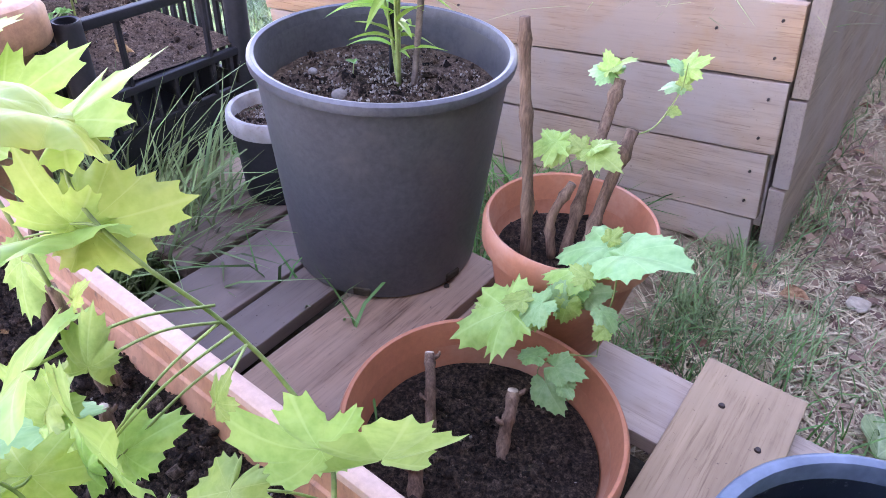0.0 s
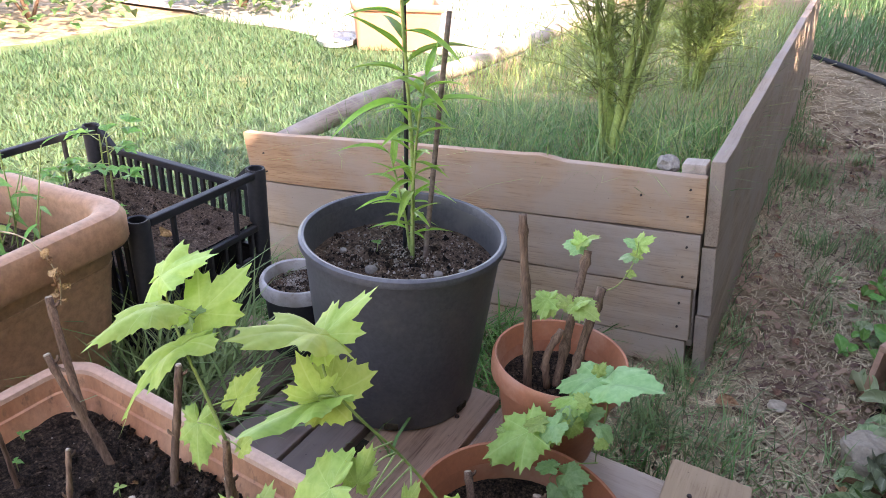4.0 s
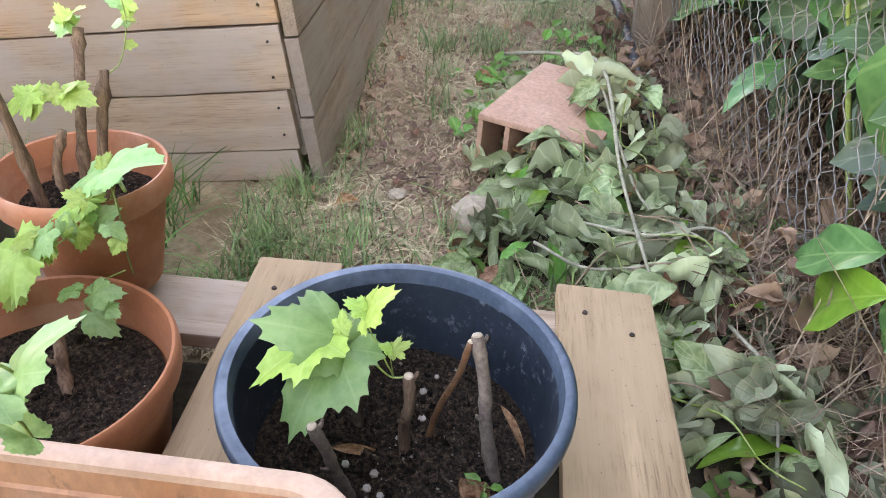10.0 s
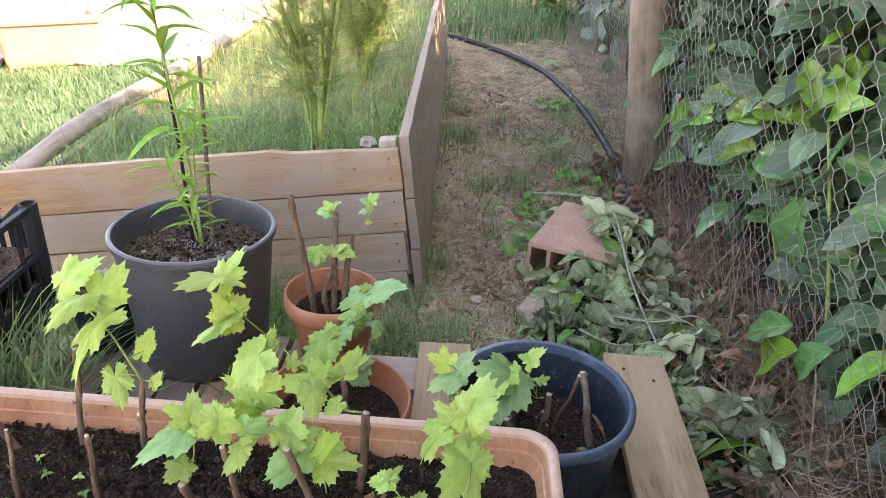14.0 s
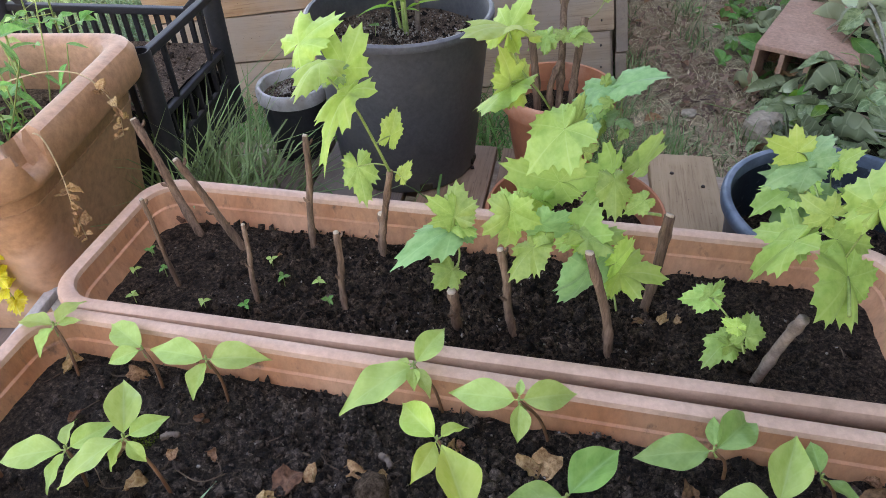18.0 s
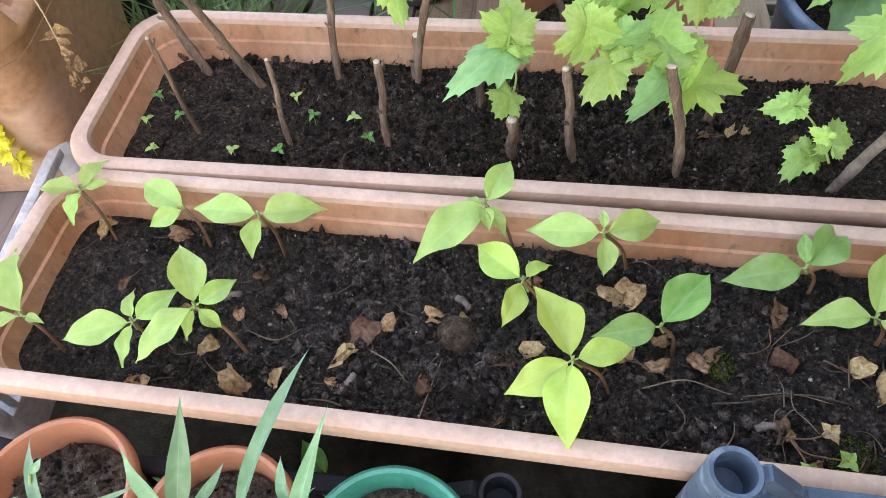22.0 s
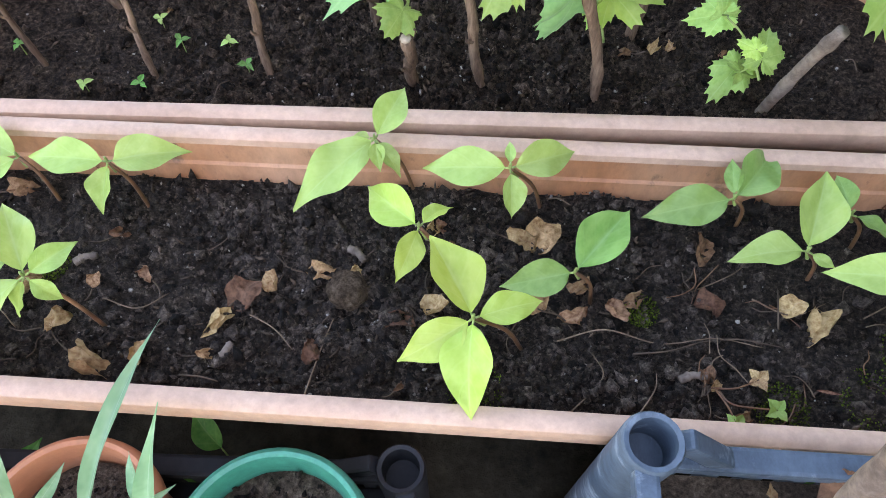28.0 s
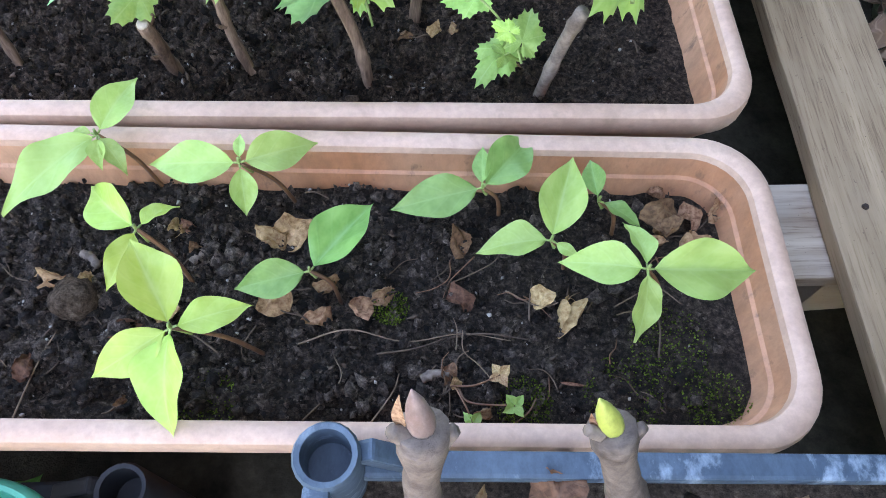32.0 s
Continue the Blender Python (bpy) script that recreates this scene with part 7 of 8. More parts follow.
for x, y, yaw, tilt in ((0.71, -0.03, 40, 5), (0.688, -0.02, 150, 20), (0.672, -0.045, 250, 10), (0.56, -0.095, 80, 30), (0.245, -0.06, 200, 15), (0.30, -0.035, 20, 5), (0.17, -0.075, 100, 10), (-0.02, -0.085, 60, 12), (0.085, -0.075, 310, 15)):
    dry_leaf(x, y, 0.281, 0.026, yaw, tilt)
for x, y, L, yaw in ((0.394, 0.02, 0.022, -20), (0.235, -0.045, 0.018, 120), (0.315, -0.055, 0.016, 40), (0.48, -0.15, 0.02, 70), (0.15, -0.14, 0.015, 10), (0.02, -0.06, 0.018, 60)):
    t = plant("bark_bit", (x, y, 0.284), "small grey bit of bark on the soil", "bark", "bark bits")
    a = Vector((x, y, 0.285))
    stem(t, [a, a + heading(yaw, 5) * L * 0.5, a + heading(yaw + 12, 5) * L], 0.0034, 0.0026, M_BARKGREY, "bark", 7, 0.5)


for x, y, size, yaw in ((0.537, -0.239, 0.045, 70), (0.684, -0.249, 0.035, 95), (0.507, -0.255, 0.030, 20)):
    dry_leaf(x, y, 0.318, size, yaw, 25)
sprig = plant("weed_sprig", (0.513, -0.180, 0.281), "reddish thin-stemmed weed sprig trailing on the soil", "weed")
for pts, tint in ((((0.505, -0.159, 0.290), (0.512, -0.170, 0.294), (0.542, -0.173, 0.292)), M_VINE), (((0.500, -0.157, 0.290), (0.516, -0.158, 0.293), (0.534, -0.151, 0.291)), M_DRYTAN), (((0.503, -0.158, 0.290), (0.509, -0.172, 0.292), (0.513, -0.183, 0.290)), M_VINE)):
    stem(sprig, pts, 0.0009, 0.0006, M_SHOOTRED, "runner", 5)
    for k in range(4):
        leaf(sprig, SEED_SHAPES, tint, pts[-1], Vector(pts[-1]) + heading(k * 85 + 1000 * pts[1][0], 20) * 0.010, wide=1.3)
dry_leaf(0.500, -0.158, 0.284, 0.014, 40, 20)
dry_strip((0.576, -0.156, 0.285), (0.596, -0.160, 0.286))


def moss_on():
    rng = random.Random(14)
    spots = []
    for cx, cy, r in ((0.335, -0.16, 0.022), (0.46, -0.095, 0.014), (0.62, -0.165, 0.028), (0.66, -0.13, 0.03), (0.685, -0.175, 0.025), (0.00, -0.06, 0.016), (0.55, -0.17, 0.02)):
        for _ in range(520):
            a, q = rng.random() * 6.28, r * math.sqrt(rng.random())
            spots.append((cx + q * math.cos(a), cy + q * math.sin(a), 0.281 + 0.003 * rng.random(), 0.0005 + 0.0009 * rng.random()))
    ob = scatter("moss", spots, M_MOSS, None, 15)
    tagged(ob, "patches of short green moss on the soil", "moss", kind="stuff")


moss_on()


# ---- path: brick, stone, hose, litter ----
def build_brick():
    b = thing("hollow_brick", pose(1.005, 1.425, ground_z(0.95, 1.4) - 0.012, 0, 0, -24), "orange hollow clay brick with a broken edge, half buried in clippings", "brick")
    L, W, H = 0.36, 0.25, 0.13
    wall = 0.013
    part("top_wall", slab(W, L, wall, 0.003, 0.001, 1, 4), M_BRICK, b, m=pose(0, 0, H - wall / 2), smooth=False)
    part("bottom_wall", slab(W, L, wall, 0.003, 0.001, 2, 4), M_BRICK, b, m=pose(0, 0, wall / 2), smooth=False)
    for i in range(5):
        x = -W / 2 + wall / 2 + (W - wall) * i / 4
        part("web", slab(wall * 0.9, L - 0.002, H - 2 * wall - 0.0004, 0.002, 0.001, 3 + i, 4), M_BRICK, b, m=pose(x, 0, H / 2), smooth=False)


build_brick()


def rock(x, y, z, r, squash, label, seed, mat=None):
    b = bmesh.new()
    bmesh.ops.create_icosphere(b, subdivisions=3, radius=r)
    for v in b.verts:
        n = v.co.normalized()
        v.co *= 1 + 0.30 * noise.noise(n * 1.6 + Vector((seed, 0, 0))) + 0.07 * noise.noise(n * 6)
        v.co.z *= squash
    tagged(part("stone", b, mat or M_STONE, m=pose(x, y, z, 0, 0, seed * 50), smooth=False), label, "stone", "stones on the path")


rock(0.832, 1.105, 0.022, 0.048, 0.75, "angular grey-brown stone lying on the path", 2)
rock(0.675, 1.18, 0.008, 0.02, 0.4, "small pale flat stone on the path", 3)
rock(0.60, 1.62, -0.002, 0.024, 0.4, "small pale flat stone on the path", 4)
rock(0.545, 1.16, -0.012, 0.026, 0.4, "small pale flat stone on the path", 5)
rock(0.93, 2.7, 0.0, 0.035, 0.4, "small pale flat stone on the path", 6)
rock(0.36, 1.25, 0.428, 0.022, 0.8, "lump of dark stone in the bed's corner", 7, M_PEBBLE)
tube_ob = thing("garden_hose", pose(0, 0, 0), "black plastic irrigation hose curving along the path", "hose")
hose = [(1.19, 1.0, 0.03), (1.205, 1.22, 0.045), (1.215, 1.48, 0.06), (1.225, 1.78, 0.07), (1.24, 2.12, 0.075), (1.245, 2.55, 0.08), (1.20, 3.2, 0.085), (1.05, 3.9, 0.095), (0.70, 4.5, 0.105), (0.2, 4.95, 0.115)]
tube_part("pipe", hose, 0.0155, 0.0155, M_BLACK, tube_ob, sides=12, steps=8)


def blades(name, count, place, mat, height, width, seed, parent=None, label="", category="grass", lean=0.6, clump=0):
    """Many grass blades in one mesh; place(rng) gives x, y, z."""
    rng = np.random.default_rng(seed)
    pr = random.Random(seed)
    base = np.array([place(pr) for _ in range(count)])
    n = len(base)
    h = height * (0.45 + 0.75 * rng.random(n))
    a = rng.random(n) * 2 * np.pi
    d = np.stack([np.cos(a), np.sin(a), np.zeros(n)], 1)
    s = np.stack([-np.sin(a), np.cos(a), np.zeros(n)], 1)
    b = lean * (0.3 + rng.random(n))
    w = width * (0.6 + 0.8 * rng.random(n))
    rows = []
    for f, wf in ((0.0, 1.0), (0.4, 0.9), (0.75, 0.6), (1.0, 0.05)):
        c = base + d * (h * b * f * f)[:, None] + np.array([0, 0, 1.0]) * (h * f * (1 - 0.35 * b * f))[:, None]
        rows += [c - s * (w * wf / 2)[:, None], c + s * (w * wf / 2)[:, None]]
    vs = np.stack(rows, 1).reshape(-1, 3)
    q = np.array([(0, 1, 3, 2), (2, 3, 5, 4), (4, 5, 7, 6)])
    fs = (np.arange(n)[:, None, None] * 8 + q[None]).reshape(-1, 4)
    uv = np.tile(np.array([(0, 0.3), (0, 0.7), (0.4, 0.3), (0.4, 0.7), (0.75, 0.3), (0.75, 0.7), (1, 0.3), (1, 0.7)]), (n, 1))
    ob = attach(name, mesh_of(name, vs, fs.tolist(), mat, uv), parent)
    return tagged(ob, label, category if label else "", kind="stuff")


def litter(name, count, place, mat, length, width, seed, label, category, flat=0.25):
    """Thin dry ribbons lying about."""
    rng = np.random.default_rng(seed)
    pr = random.Random(seed)
    base = np.array([place(pr) for _ in range(count)])
    n = len(base)
    a = rng.random(n) * 2 * np.pi
    L = length * (0.3 + rng.random(n))
    d = np.stack([np.cos(a), np.sin(a), flat * (rng.random(n) - 0.35)], 1)
    s = np.stack([-np.sin(a), np.cos(a), 0.3 * rng.random(n)], 1)
    w = width * (0.5 + rng.random(n))
    mid = base + d * (L / 2)[:, None] + s * (L * 0.12 * (rng.random(n) - 0.5))[:, None] + np.array([0, 0, 1]) * (0.004 + 0.006 * rng.random(n))[:, None]
    end = base + d * L[:, None]
    rows = []
    for c, k in ((base, 0.8), (mid, 1.0), (end, 0.5)):
        rows += [c - s * (w * k / 2)[:, None], c + s * (w * k / 2)[:, None]]
    vs = np.stack(rows, 1).reshape(-1, 3)
    q = np.array([(0, 1, 3, 2), (2, 3, 5, 4)])
    fs = (np.arange(n)[:, None, None] * 6 + q[None]).reshape(-1, 4)
    return tagged(attach(name, mesh_of(name, vs, fs.tolist(), mat)), label, category, kind="stuff")


def on_path(x0, x1, y0, y1, lift=0.0, gap=None, power=1.0):
    def place(r):
        while True:
            x, y = r.uniform(x0, x1), y0 + (y1 - y0) * r.random() ** power
            if gap is None or noise.noise(Vector((x * 2.2, y * 2.2, gap))) > 0.02:
                return x, y, ground_z(x, y) - 0.012 + 0.018 * noise.noise(Vector((x, y, 0)) * 3.1) + lift
    return place


litter("dry_straw", 11000, on_path(0.40, 1.5, 0.70, 3.2, 0.006, 2.0, 1.4), M_STRAW, 0.075, 0.0022, 3, "dry straw and clippings strewn over the trodden path", "straw")
litter("fine_straw", 16000, on_path(0.40, 1.4, 0.70, 2.4, 0.004, None, 1.4), M_STRAW, 0.025, 0.0018, 4, "fine dry straw bits strewn over the trodden path", "straw")
litter("dark_stalks", 5000, on_path(0.40, 1.4, 0.70, 3.0, 0.006, None, 1.4), M_DRYS, 0.06, 0.0024, 22, "dark rotting stalks trodden into the path", "straw")
litter("leaf_bits", 2600, on_path(0.42, 1.4, 0.72, 3.4, 0.006, None, 1.3), M_DRYS, 0.032, 0.011, 21, "dark brown leaf bits trodden into the path", "leaf litter")
litter("dry_twigs", 3200, on_path(1.22, 1.70, 0.35, 2.4, 0.075), M_TWIG, 0.11, 0.0017, 5, "grey dry twigs and grass under the wire fence", "twigs", 1.1)
# Pale specks on potting soil; in the black pot they imitate sun dapples.
for pot, x, y, z, r, n in (("black pot", 0.096, 0.684, 0.380, 0.125, 1100), ("small white-rimmed pot", -0.112, 0.683, 0.269, 0.048, 520)):
    gr = random.Random(n)
    spots = []
    for k in range(n):
        a, q = gr.uniform(0, 6.28), r * math.sqrt(gr.random()) * (0.42 if k % 2 else 1.0)
        spots.append((x + q * math.cos(a) - (0.25 * r if k % 4 == 1 else 0), y + q * math.sin(a), z + 0.002 * gr.random(), 0.0009 + 0.0022 * gr.random() ** 2))
    tagged(scatter("grit", spots, M_GRIT, None, n), "pale specks, grit and sun dapples, on the soil of the " + pot, "grit", kind="stuff")
litter("dry_stems", 900, on_path(1.24, 1.52, 0.35, 2.3, 0.06), M_TWIG, 0.22, 0.0019, 41, "tangled dry brown stems along the foot of the fence", "twigs", 3.0)
litter("far_straw", 3500, on_path(0.40, 1.6, 3.0, 6.5, 0.004), M_STRAW, 0.10, 0.005, 6, "dry straw on the far end of the path", "straw")
blades("path_grass", 5000, on_path(0.42, 1.30, 0.70, 3.2, 0, 5.0, 1.6), M_BEDGRASS, 0.05, 0.0028, 7, None, "thin short grass growing on the path", lean=0.9)
tuft_rng = random.Random(64)
TUFTS = [(0.42 + 0.85 * tuft_rng.random(), 0.80 + 2.3 * tuft_rng.random() ** 1.5, 0.02 + 0.03 * tuft_rng.random()) for _ in range(60)]
TUFTS += [(0.46 + 0.24 * tuft_rng.random(), 0.84 + 0.30 * tuft_rng.random(), 0.03) for _ in range(6)]


def in_tufts(r):
    cx, cy, q = r.choice(TUFTS)
    x, y = cx + r.gauss(0, q), cy + r.gauss(0, q * 1.3)
    return x, y, ground_z(x, y) - 0.012 + 0.018 * noise.noise(Vector((x, y, 0)) * 3.1)


blades("path_tufts", 4200, in_tufts, M_BEDGRASS, 0.075, 0.0026, 65, None, "small tufts of green grass standing on the path", lean=0.8)
blades("bed_edge_grass", 500, lambda r: (lambda x, y: (x, y, ground_z(x, y) - 0.01))(0.47 + abs(r.gauss(0, 0.05)), r.uniform(1.12, 4.0)), M_GRASSY, 0.09, 0.003, 8, None, "tufts of dry grass along the raised bed", lean=0.8)
blades("pallet_edge_grass", 260, lambda r: (lambda x, y: (x, y, ground_z(x, y) - 0.01))(r.uniform(0.35, 0.95), 0.80 + abs(r.gauss(0, 0.08))), M_GRASS, 0.07, 0.003, 9, None, "short grass in front of the pallet's edge", lean=1.0)
blades("bed_front_grass", 1400, lambda r: (lambda x, y: (x, y, ground_z(x, y) - 0.01))(r.uniform(-0.75, 0.30), r.uniform(0.80, 1.15)), M_GRASS, 0.16, 0.004, 10, None, "long grass between the pots and the raised bed", lean=1.0)
blades("pot_side_grass", 900, lambda r: (lambda x, y: (x, y, 0.0))(r.uniform(-0.31, -0.11), r.uniform(0.34, 0.58)), M_BEDGRASS, 0.27, 0.006, 11, None, "long arching grass growing up through the pallet", lean=0.75)
blades("crate_side_grass", 150, lambda r: (r.uniform(-0.33, -0.12), r.uniform(0.42, 0.62), 0.02), M_BEDGRASS, 0.37, 0.0060, 19, None, "long arching grass blades between the crate and the trough", lean=0.75)
blades("pot_front_grass", 12, lambda r: (r.uniform(0.02, 0.26), r.uniform(0.50, 0.55), 0.12), M_GRASS, 0.14, 0.004, 12, None, "single long grass blades in front of the black pot", lean=1.3)


def lawn_at(r):
    while True:
        x, y = r.uniform(-4.5, 0.3), 0.85 + 6.5 * r.random() ** 1.5
        if x < -0.78 and y < 4.6 or (y > 4.5 and r.random() < 0.10):
            return x, y, ground_z(x, y) - 0.015


vs, fs = [], []
for j in range(31):
    for i in range(31):
        x, y = -4.7 + 0.131 * i, 0.86 + 0.126 * j
        vs.append((x, y, ground_z(x, y) + 0.018 * noise.noise(Vector((x, y, 0)) * 3.1) + 0.004))
for j in range(30):
    for i in range(30):
        a = j * 31 + i
        fs.append((a, a + 1, a + 32, a + 31))
tagged(attach("lawn", mesh_of("lawn", vs, fs, M_TURF)), "mossy turf of the lawn with paler dry patches", "lawn", kind="structure")
blades("lawn_grass", 60000, lawn_at, M_LAWN, 0.09, 0.0065, 13, None, "sunlit lawn of uneven green grass", lean=0.9)
blades("far_grass", 5000, lambda r: (lambda x, y: (x, y, ground_z(x, y) - 0.01))(r.uniform(0.3, 2.2), r.uniform(4.6, 9)), M_GRASSY, 0.22, 0.008, 16, None, "tall green grass at the end of the path", lean=0.7)
blades("left_grass", 2500, lambda r: (lambda x, y: (x, y, ground_z(x, y) - 0.01))(r.uniform(-1.6, -0.62), r.uniform(-0.6, 0.9)), M_GRASSY, 0.11, 0.004, 17, None, "grass beside the planter", lean=0.9)


def in_bed(r):
    p = BED @ Vector((r.uniform(-1.05, -0.03), 0.04 + 2.95 * r.random(), -0.10))
    return p.x, p.y, p.z


blades("bed_dry_grass", 3600, in_bed, M_GRASSB, 0.20, 0.0022, 18, None, "pale dry grass stems among the green of the bed", lean=1.4)
blades("bed_grass", 3800, in_bed, M_BEDGRASS, 0.17, 0.0026, 14, None, "tall feathery green grass filling the raised bed", lean=0.8)
blades("bed_front_blades", 2500, lambda r: (lambda p: (p.x, p.y, p.z))(BED @ Vector((r.uniform(-1.05, -0.03), 0.04 + 0.6 * r.random(), -0.10))), M_GRASS, 0.13, 0.0030, 15, None, "long green grass behind the bed's front board", lean=1.0)


def fennel(x, y, z, h, seed):
    f = plant("fennel_plant", (x, y, z), "tall feathery fennel growing in the raised bed", "fennel")
    rng = random.Random(seed)
    for k in range(6):
        b = Vector((x + rng.uniform(-0.02, 0.02), y + rng.uniform(-0.02, 0.02), z))
        top = b + Vector((rng.uniform(-0.16, 0.14), rng.uniform(-0.10, 0.12), h * rng.uniform(0.7, 1.05)))
        stem(f, [b, b.lerp(top, 0.5) + Vector((0.01, 0, 0)), top], 0.011 if k < 3 else 0.006, 0.003, M_SHOOT, "stem", 7)
        bits = []
        for _ in range(70):
            q = b.lerp(top, rng.uniform(0.15, 1.0))
            d = heading(rng.uniform(0, 360), rng.uniform(0, 60))
            e = q + d * rng.uniform(0.06, 0.2)
            bits.append((*tube_arrays([q, q.lerp(e, 0.5) + Vector((0, 0, 0.01)), e], [0.0016, 0.0012, 0.0006], 3, False), None))
            for _ in range(4):
                w = q.lerp(e, rng.uniform(0.3, 1.0))
                bits.append((*tube_arrays([w, w + heading(rng.uniform(0, 360), rng.uniform(0, 70)) * rng.uniform(0.02, 0.06)], [0.0012, 0.0006], 3, False), None))
        inv = np.array(f.matrix_basis.inverted())
        tagged(joined("frond", [(moved(v, inv), fs, u) for v, fs, u in bits], M_GRASSB, f), kind="stuff")


fennel(0.175, 1.46, 0.33, 0.95, 5)
fennel(0.22, 2.2, 0.36, 0.6, 6)


# ---- heap of clippings ----
def heap_z(x, y):
    m = 0.0
    for cx, cy, r, h in ((1.06, 1.22, 0.24, 0.11), (1.17, 0.95, 0.20, 0.10), (1.20, 0.62, 0.13, 0.09), (1.04, 1.55, 0.18, 0.06), (0.92, 1.02, 0.12, 0.05), (1.26, 1.15, 0.14, 0.08), (1.09, 1.40, 0.13, 0.25), (1.0, 1.23, 0.10, 0.17)):
        m = max(m, h * max(0, 1 - ((x - cx) ** 2 + (y - cy) ** 2) / (r * r)))
    return 0.72 * m


def build_heap():
    rng = random.Random(23)
    heap = thing("clippings_heap", pose(1.08, 1.1, 0.02), "heap of wilted grey-green laurel clippings dumped on the path", "clippings")
    # Dark bumpy sheet beneath the leaves, following the heap's form.
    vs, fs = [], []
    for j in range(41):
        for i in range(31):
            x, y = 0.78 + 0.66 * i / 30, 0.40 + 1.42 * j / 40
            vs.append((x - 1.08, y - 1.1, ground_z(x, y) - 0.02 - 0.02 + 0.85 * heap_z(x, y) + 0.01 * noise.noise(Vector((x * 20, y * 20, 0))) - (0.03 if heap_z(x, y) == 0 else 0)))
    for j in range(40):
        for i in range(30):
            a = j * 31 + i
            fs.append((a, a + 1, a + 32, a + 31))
    attach("leaf_mould", mesh_of("leaf_mould", vs, fs, M_DARKFILL, [(0.2, 0.2)] * len(vs)), heap, "dark bumpy sheet under the clippings")
    n = 0
    while n < 215:
        x, y = rng.uniform(0.80, 1.42), rng.uniform(0.42, 1.80)
        hz = heap_z(x, y)
        if hz <= 0.008 and rng.random() < 0.9:
            continue
        if 1.07 > x and y < 0.75:
            continue
        z = ground_z(x, y) + hz + rng.uniform(-0.01, 0.015)
        q = Vector((x, y, z))
        d = heading(rng.uniform(0, 360), rng.uniform(-30, 25))
        fresh = rng.random()
        leaf(heap, LAUREL_SHAPES if fresh > 0.72 else WILT_SHAPES, M_LAURELY if fresh > 0.95 else M_WEED if fresh > 0.76 else M_LAUREL if fresh > 0.70 else M_DRY if fresh < 0.10 else M_WILT, q, q + d * rng.uniform(0.05, 0.125), (rng.uniform(-0.9, 0.9), rng.uniform(-1.1, 0.6), 1.0))
        n += 1
    bits = []
    inv = np.array(heap.matrix_basis.inverted())
    while len(bits) < 330:
        x, y = rng.uniform(0.80, 1.42), rng.uniform(0.40, 1.82)
        hz = heap_z(x, y)
        if hz <= 0.004 or (1.07 > x and y < 0.75):
            continue
        q = (x, y, ground_z(x, y) + hz + rng.uniform(-0.02, 0.012))
        v, f, u = CRUMPLED[len(bits) % 5]
        m = facing(q, heading(rng.uniform(0, 360), rng.uniform(-40, 35)), (rng.uniform(-1, 1), rng.uniform(-1, 0.6), 1), rng.uniform(0.05, 0.115))
        bits.append((moved(moved(v, m), inv), f, u))
    tagged(joined("crumpled_leaves", bits, M_WILTS, heap), kind="stuff")
    twig = [(0.875, 1.80, 0.09), (0.985, 1.66, 0.15), (1.06, 1.40, 0.22), (1.08, 1.12, 0.13), (1.10, 0.87, 0.09)]
    stem(heap, twig, 0.0048, 0.0028, M_PALETWIG, "twig", 7, 0.3)
    for pts in (((1.0, 1.05), (1.11, 0.97), (1.24, 0.99), (1.29, 0.80)), ((1.06, 1.36), (1.12, 1.1), (1.20, 0.95)), ((0.93, 0.98), (1.02, 0.92), (1.15, 0.90)), ((1.21, 0.80), (1.22, 0.66), (1.19, 0.5)), ((1.02, 1.5), (1.10, 1.42), (1.20, 1.36)), ((1.0, 1.42), (1.08, 1.40), (1.17, 1.44))):
        stem(heap, [(x, y, ground_z(x, y) + heap_z(x, y) + 0.022) for x, y in pts], 0.003, 0.002, M_PALETWIG, "twig", 7, 0.3)
    for k in range(40):
        x, y = rng.uniform(0.92, 1.34), rng.uniform(0.62, 1.5)
        a = rng.uniform(0, 360)
        p = [Vector((x, y, ground_z(x, y) + heap_z(x, y) + 0.02))]
        for q in range(3):
            a += rng.uniform(-35, 35)
            e = p[-1] + heading(a, 0) * rng.uniform(0.05, 0.09)
            p.append(Vector((e.x, e.y, ground_z(e.x, e.y) + heap_z(e.x, e.y) + rng.uniform(0.012, 0.04))))
        stem(heap, p, 0.0017, 0.001, M_SHOOT if k % 3 == 0 else M_TWIG, "stalk", 5)


build_heap()


# ---- weeds and loose leaves on the path ----
def weed(x, y, r, n, seed, mat=None):
    z = ground_z(x, y) - 0.008
    w = plant("path_weed", (x, y, z), "low green broad-leaved weed on the path", "weed", "path weeds")
    rng = random.Random(seed)
    for k in range(n):
        b = Vector((x + rng.gauss(0, r * 0.45), y + rng.gauss(0, r * 0.45), z + rng.uniform(0.005, 0.03)))
        leaf(w, SEED_SHAPES, mat or M_WEED, b, b + heading(rng.uniform(0, 360), rng.uniform(5, 55)) * rng.uniform(0.025, 0.055))


for i, (x, y, r, n) in enumerate(((0.87, 1.78, 0.12, 34), (0.90, 1.55, 0.08, 16), (1.10, 2.05, 0.10, 18), (1.13, 3.1, 0.14, 22), (1.28, 2.35, 0.06, 12), (0.80, 1.45, 0.05, 8), (1.25, 1.65, 0.05, 10), (1.05, 1.9, 0.08, 14))):
    weed(x, y, r, n, i)


def fallen(x, y, L, yaw, mat, label, lift=0.0, tilt=8):
    z = ground_z(x, y) + lift
    o = thing("fallen_leaf", pose(x, y, z), label, "leaf", "fallen leaves")
    leaf(o, SEED_SHAPES, mat, (x, y, z), Vector((x, y, z)) + heading(yaw, tilt) * L, (0.1, -0.2, 1), name="blade")


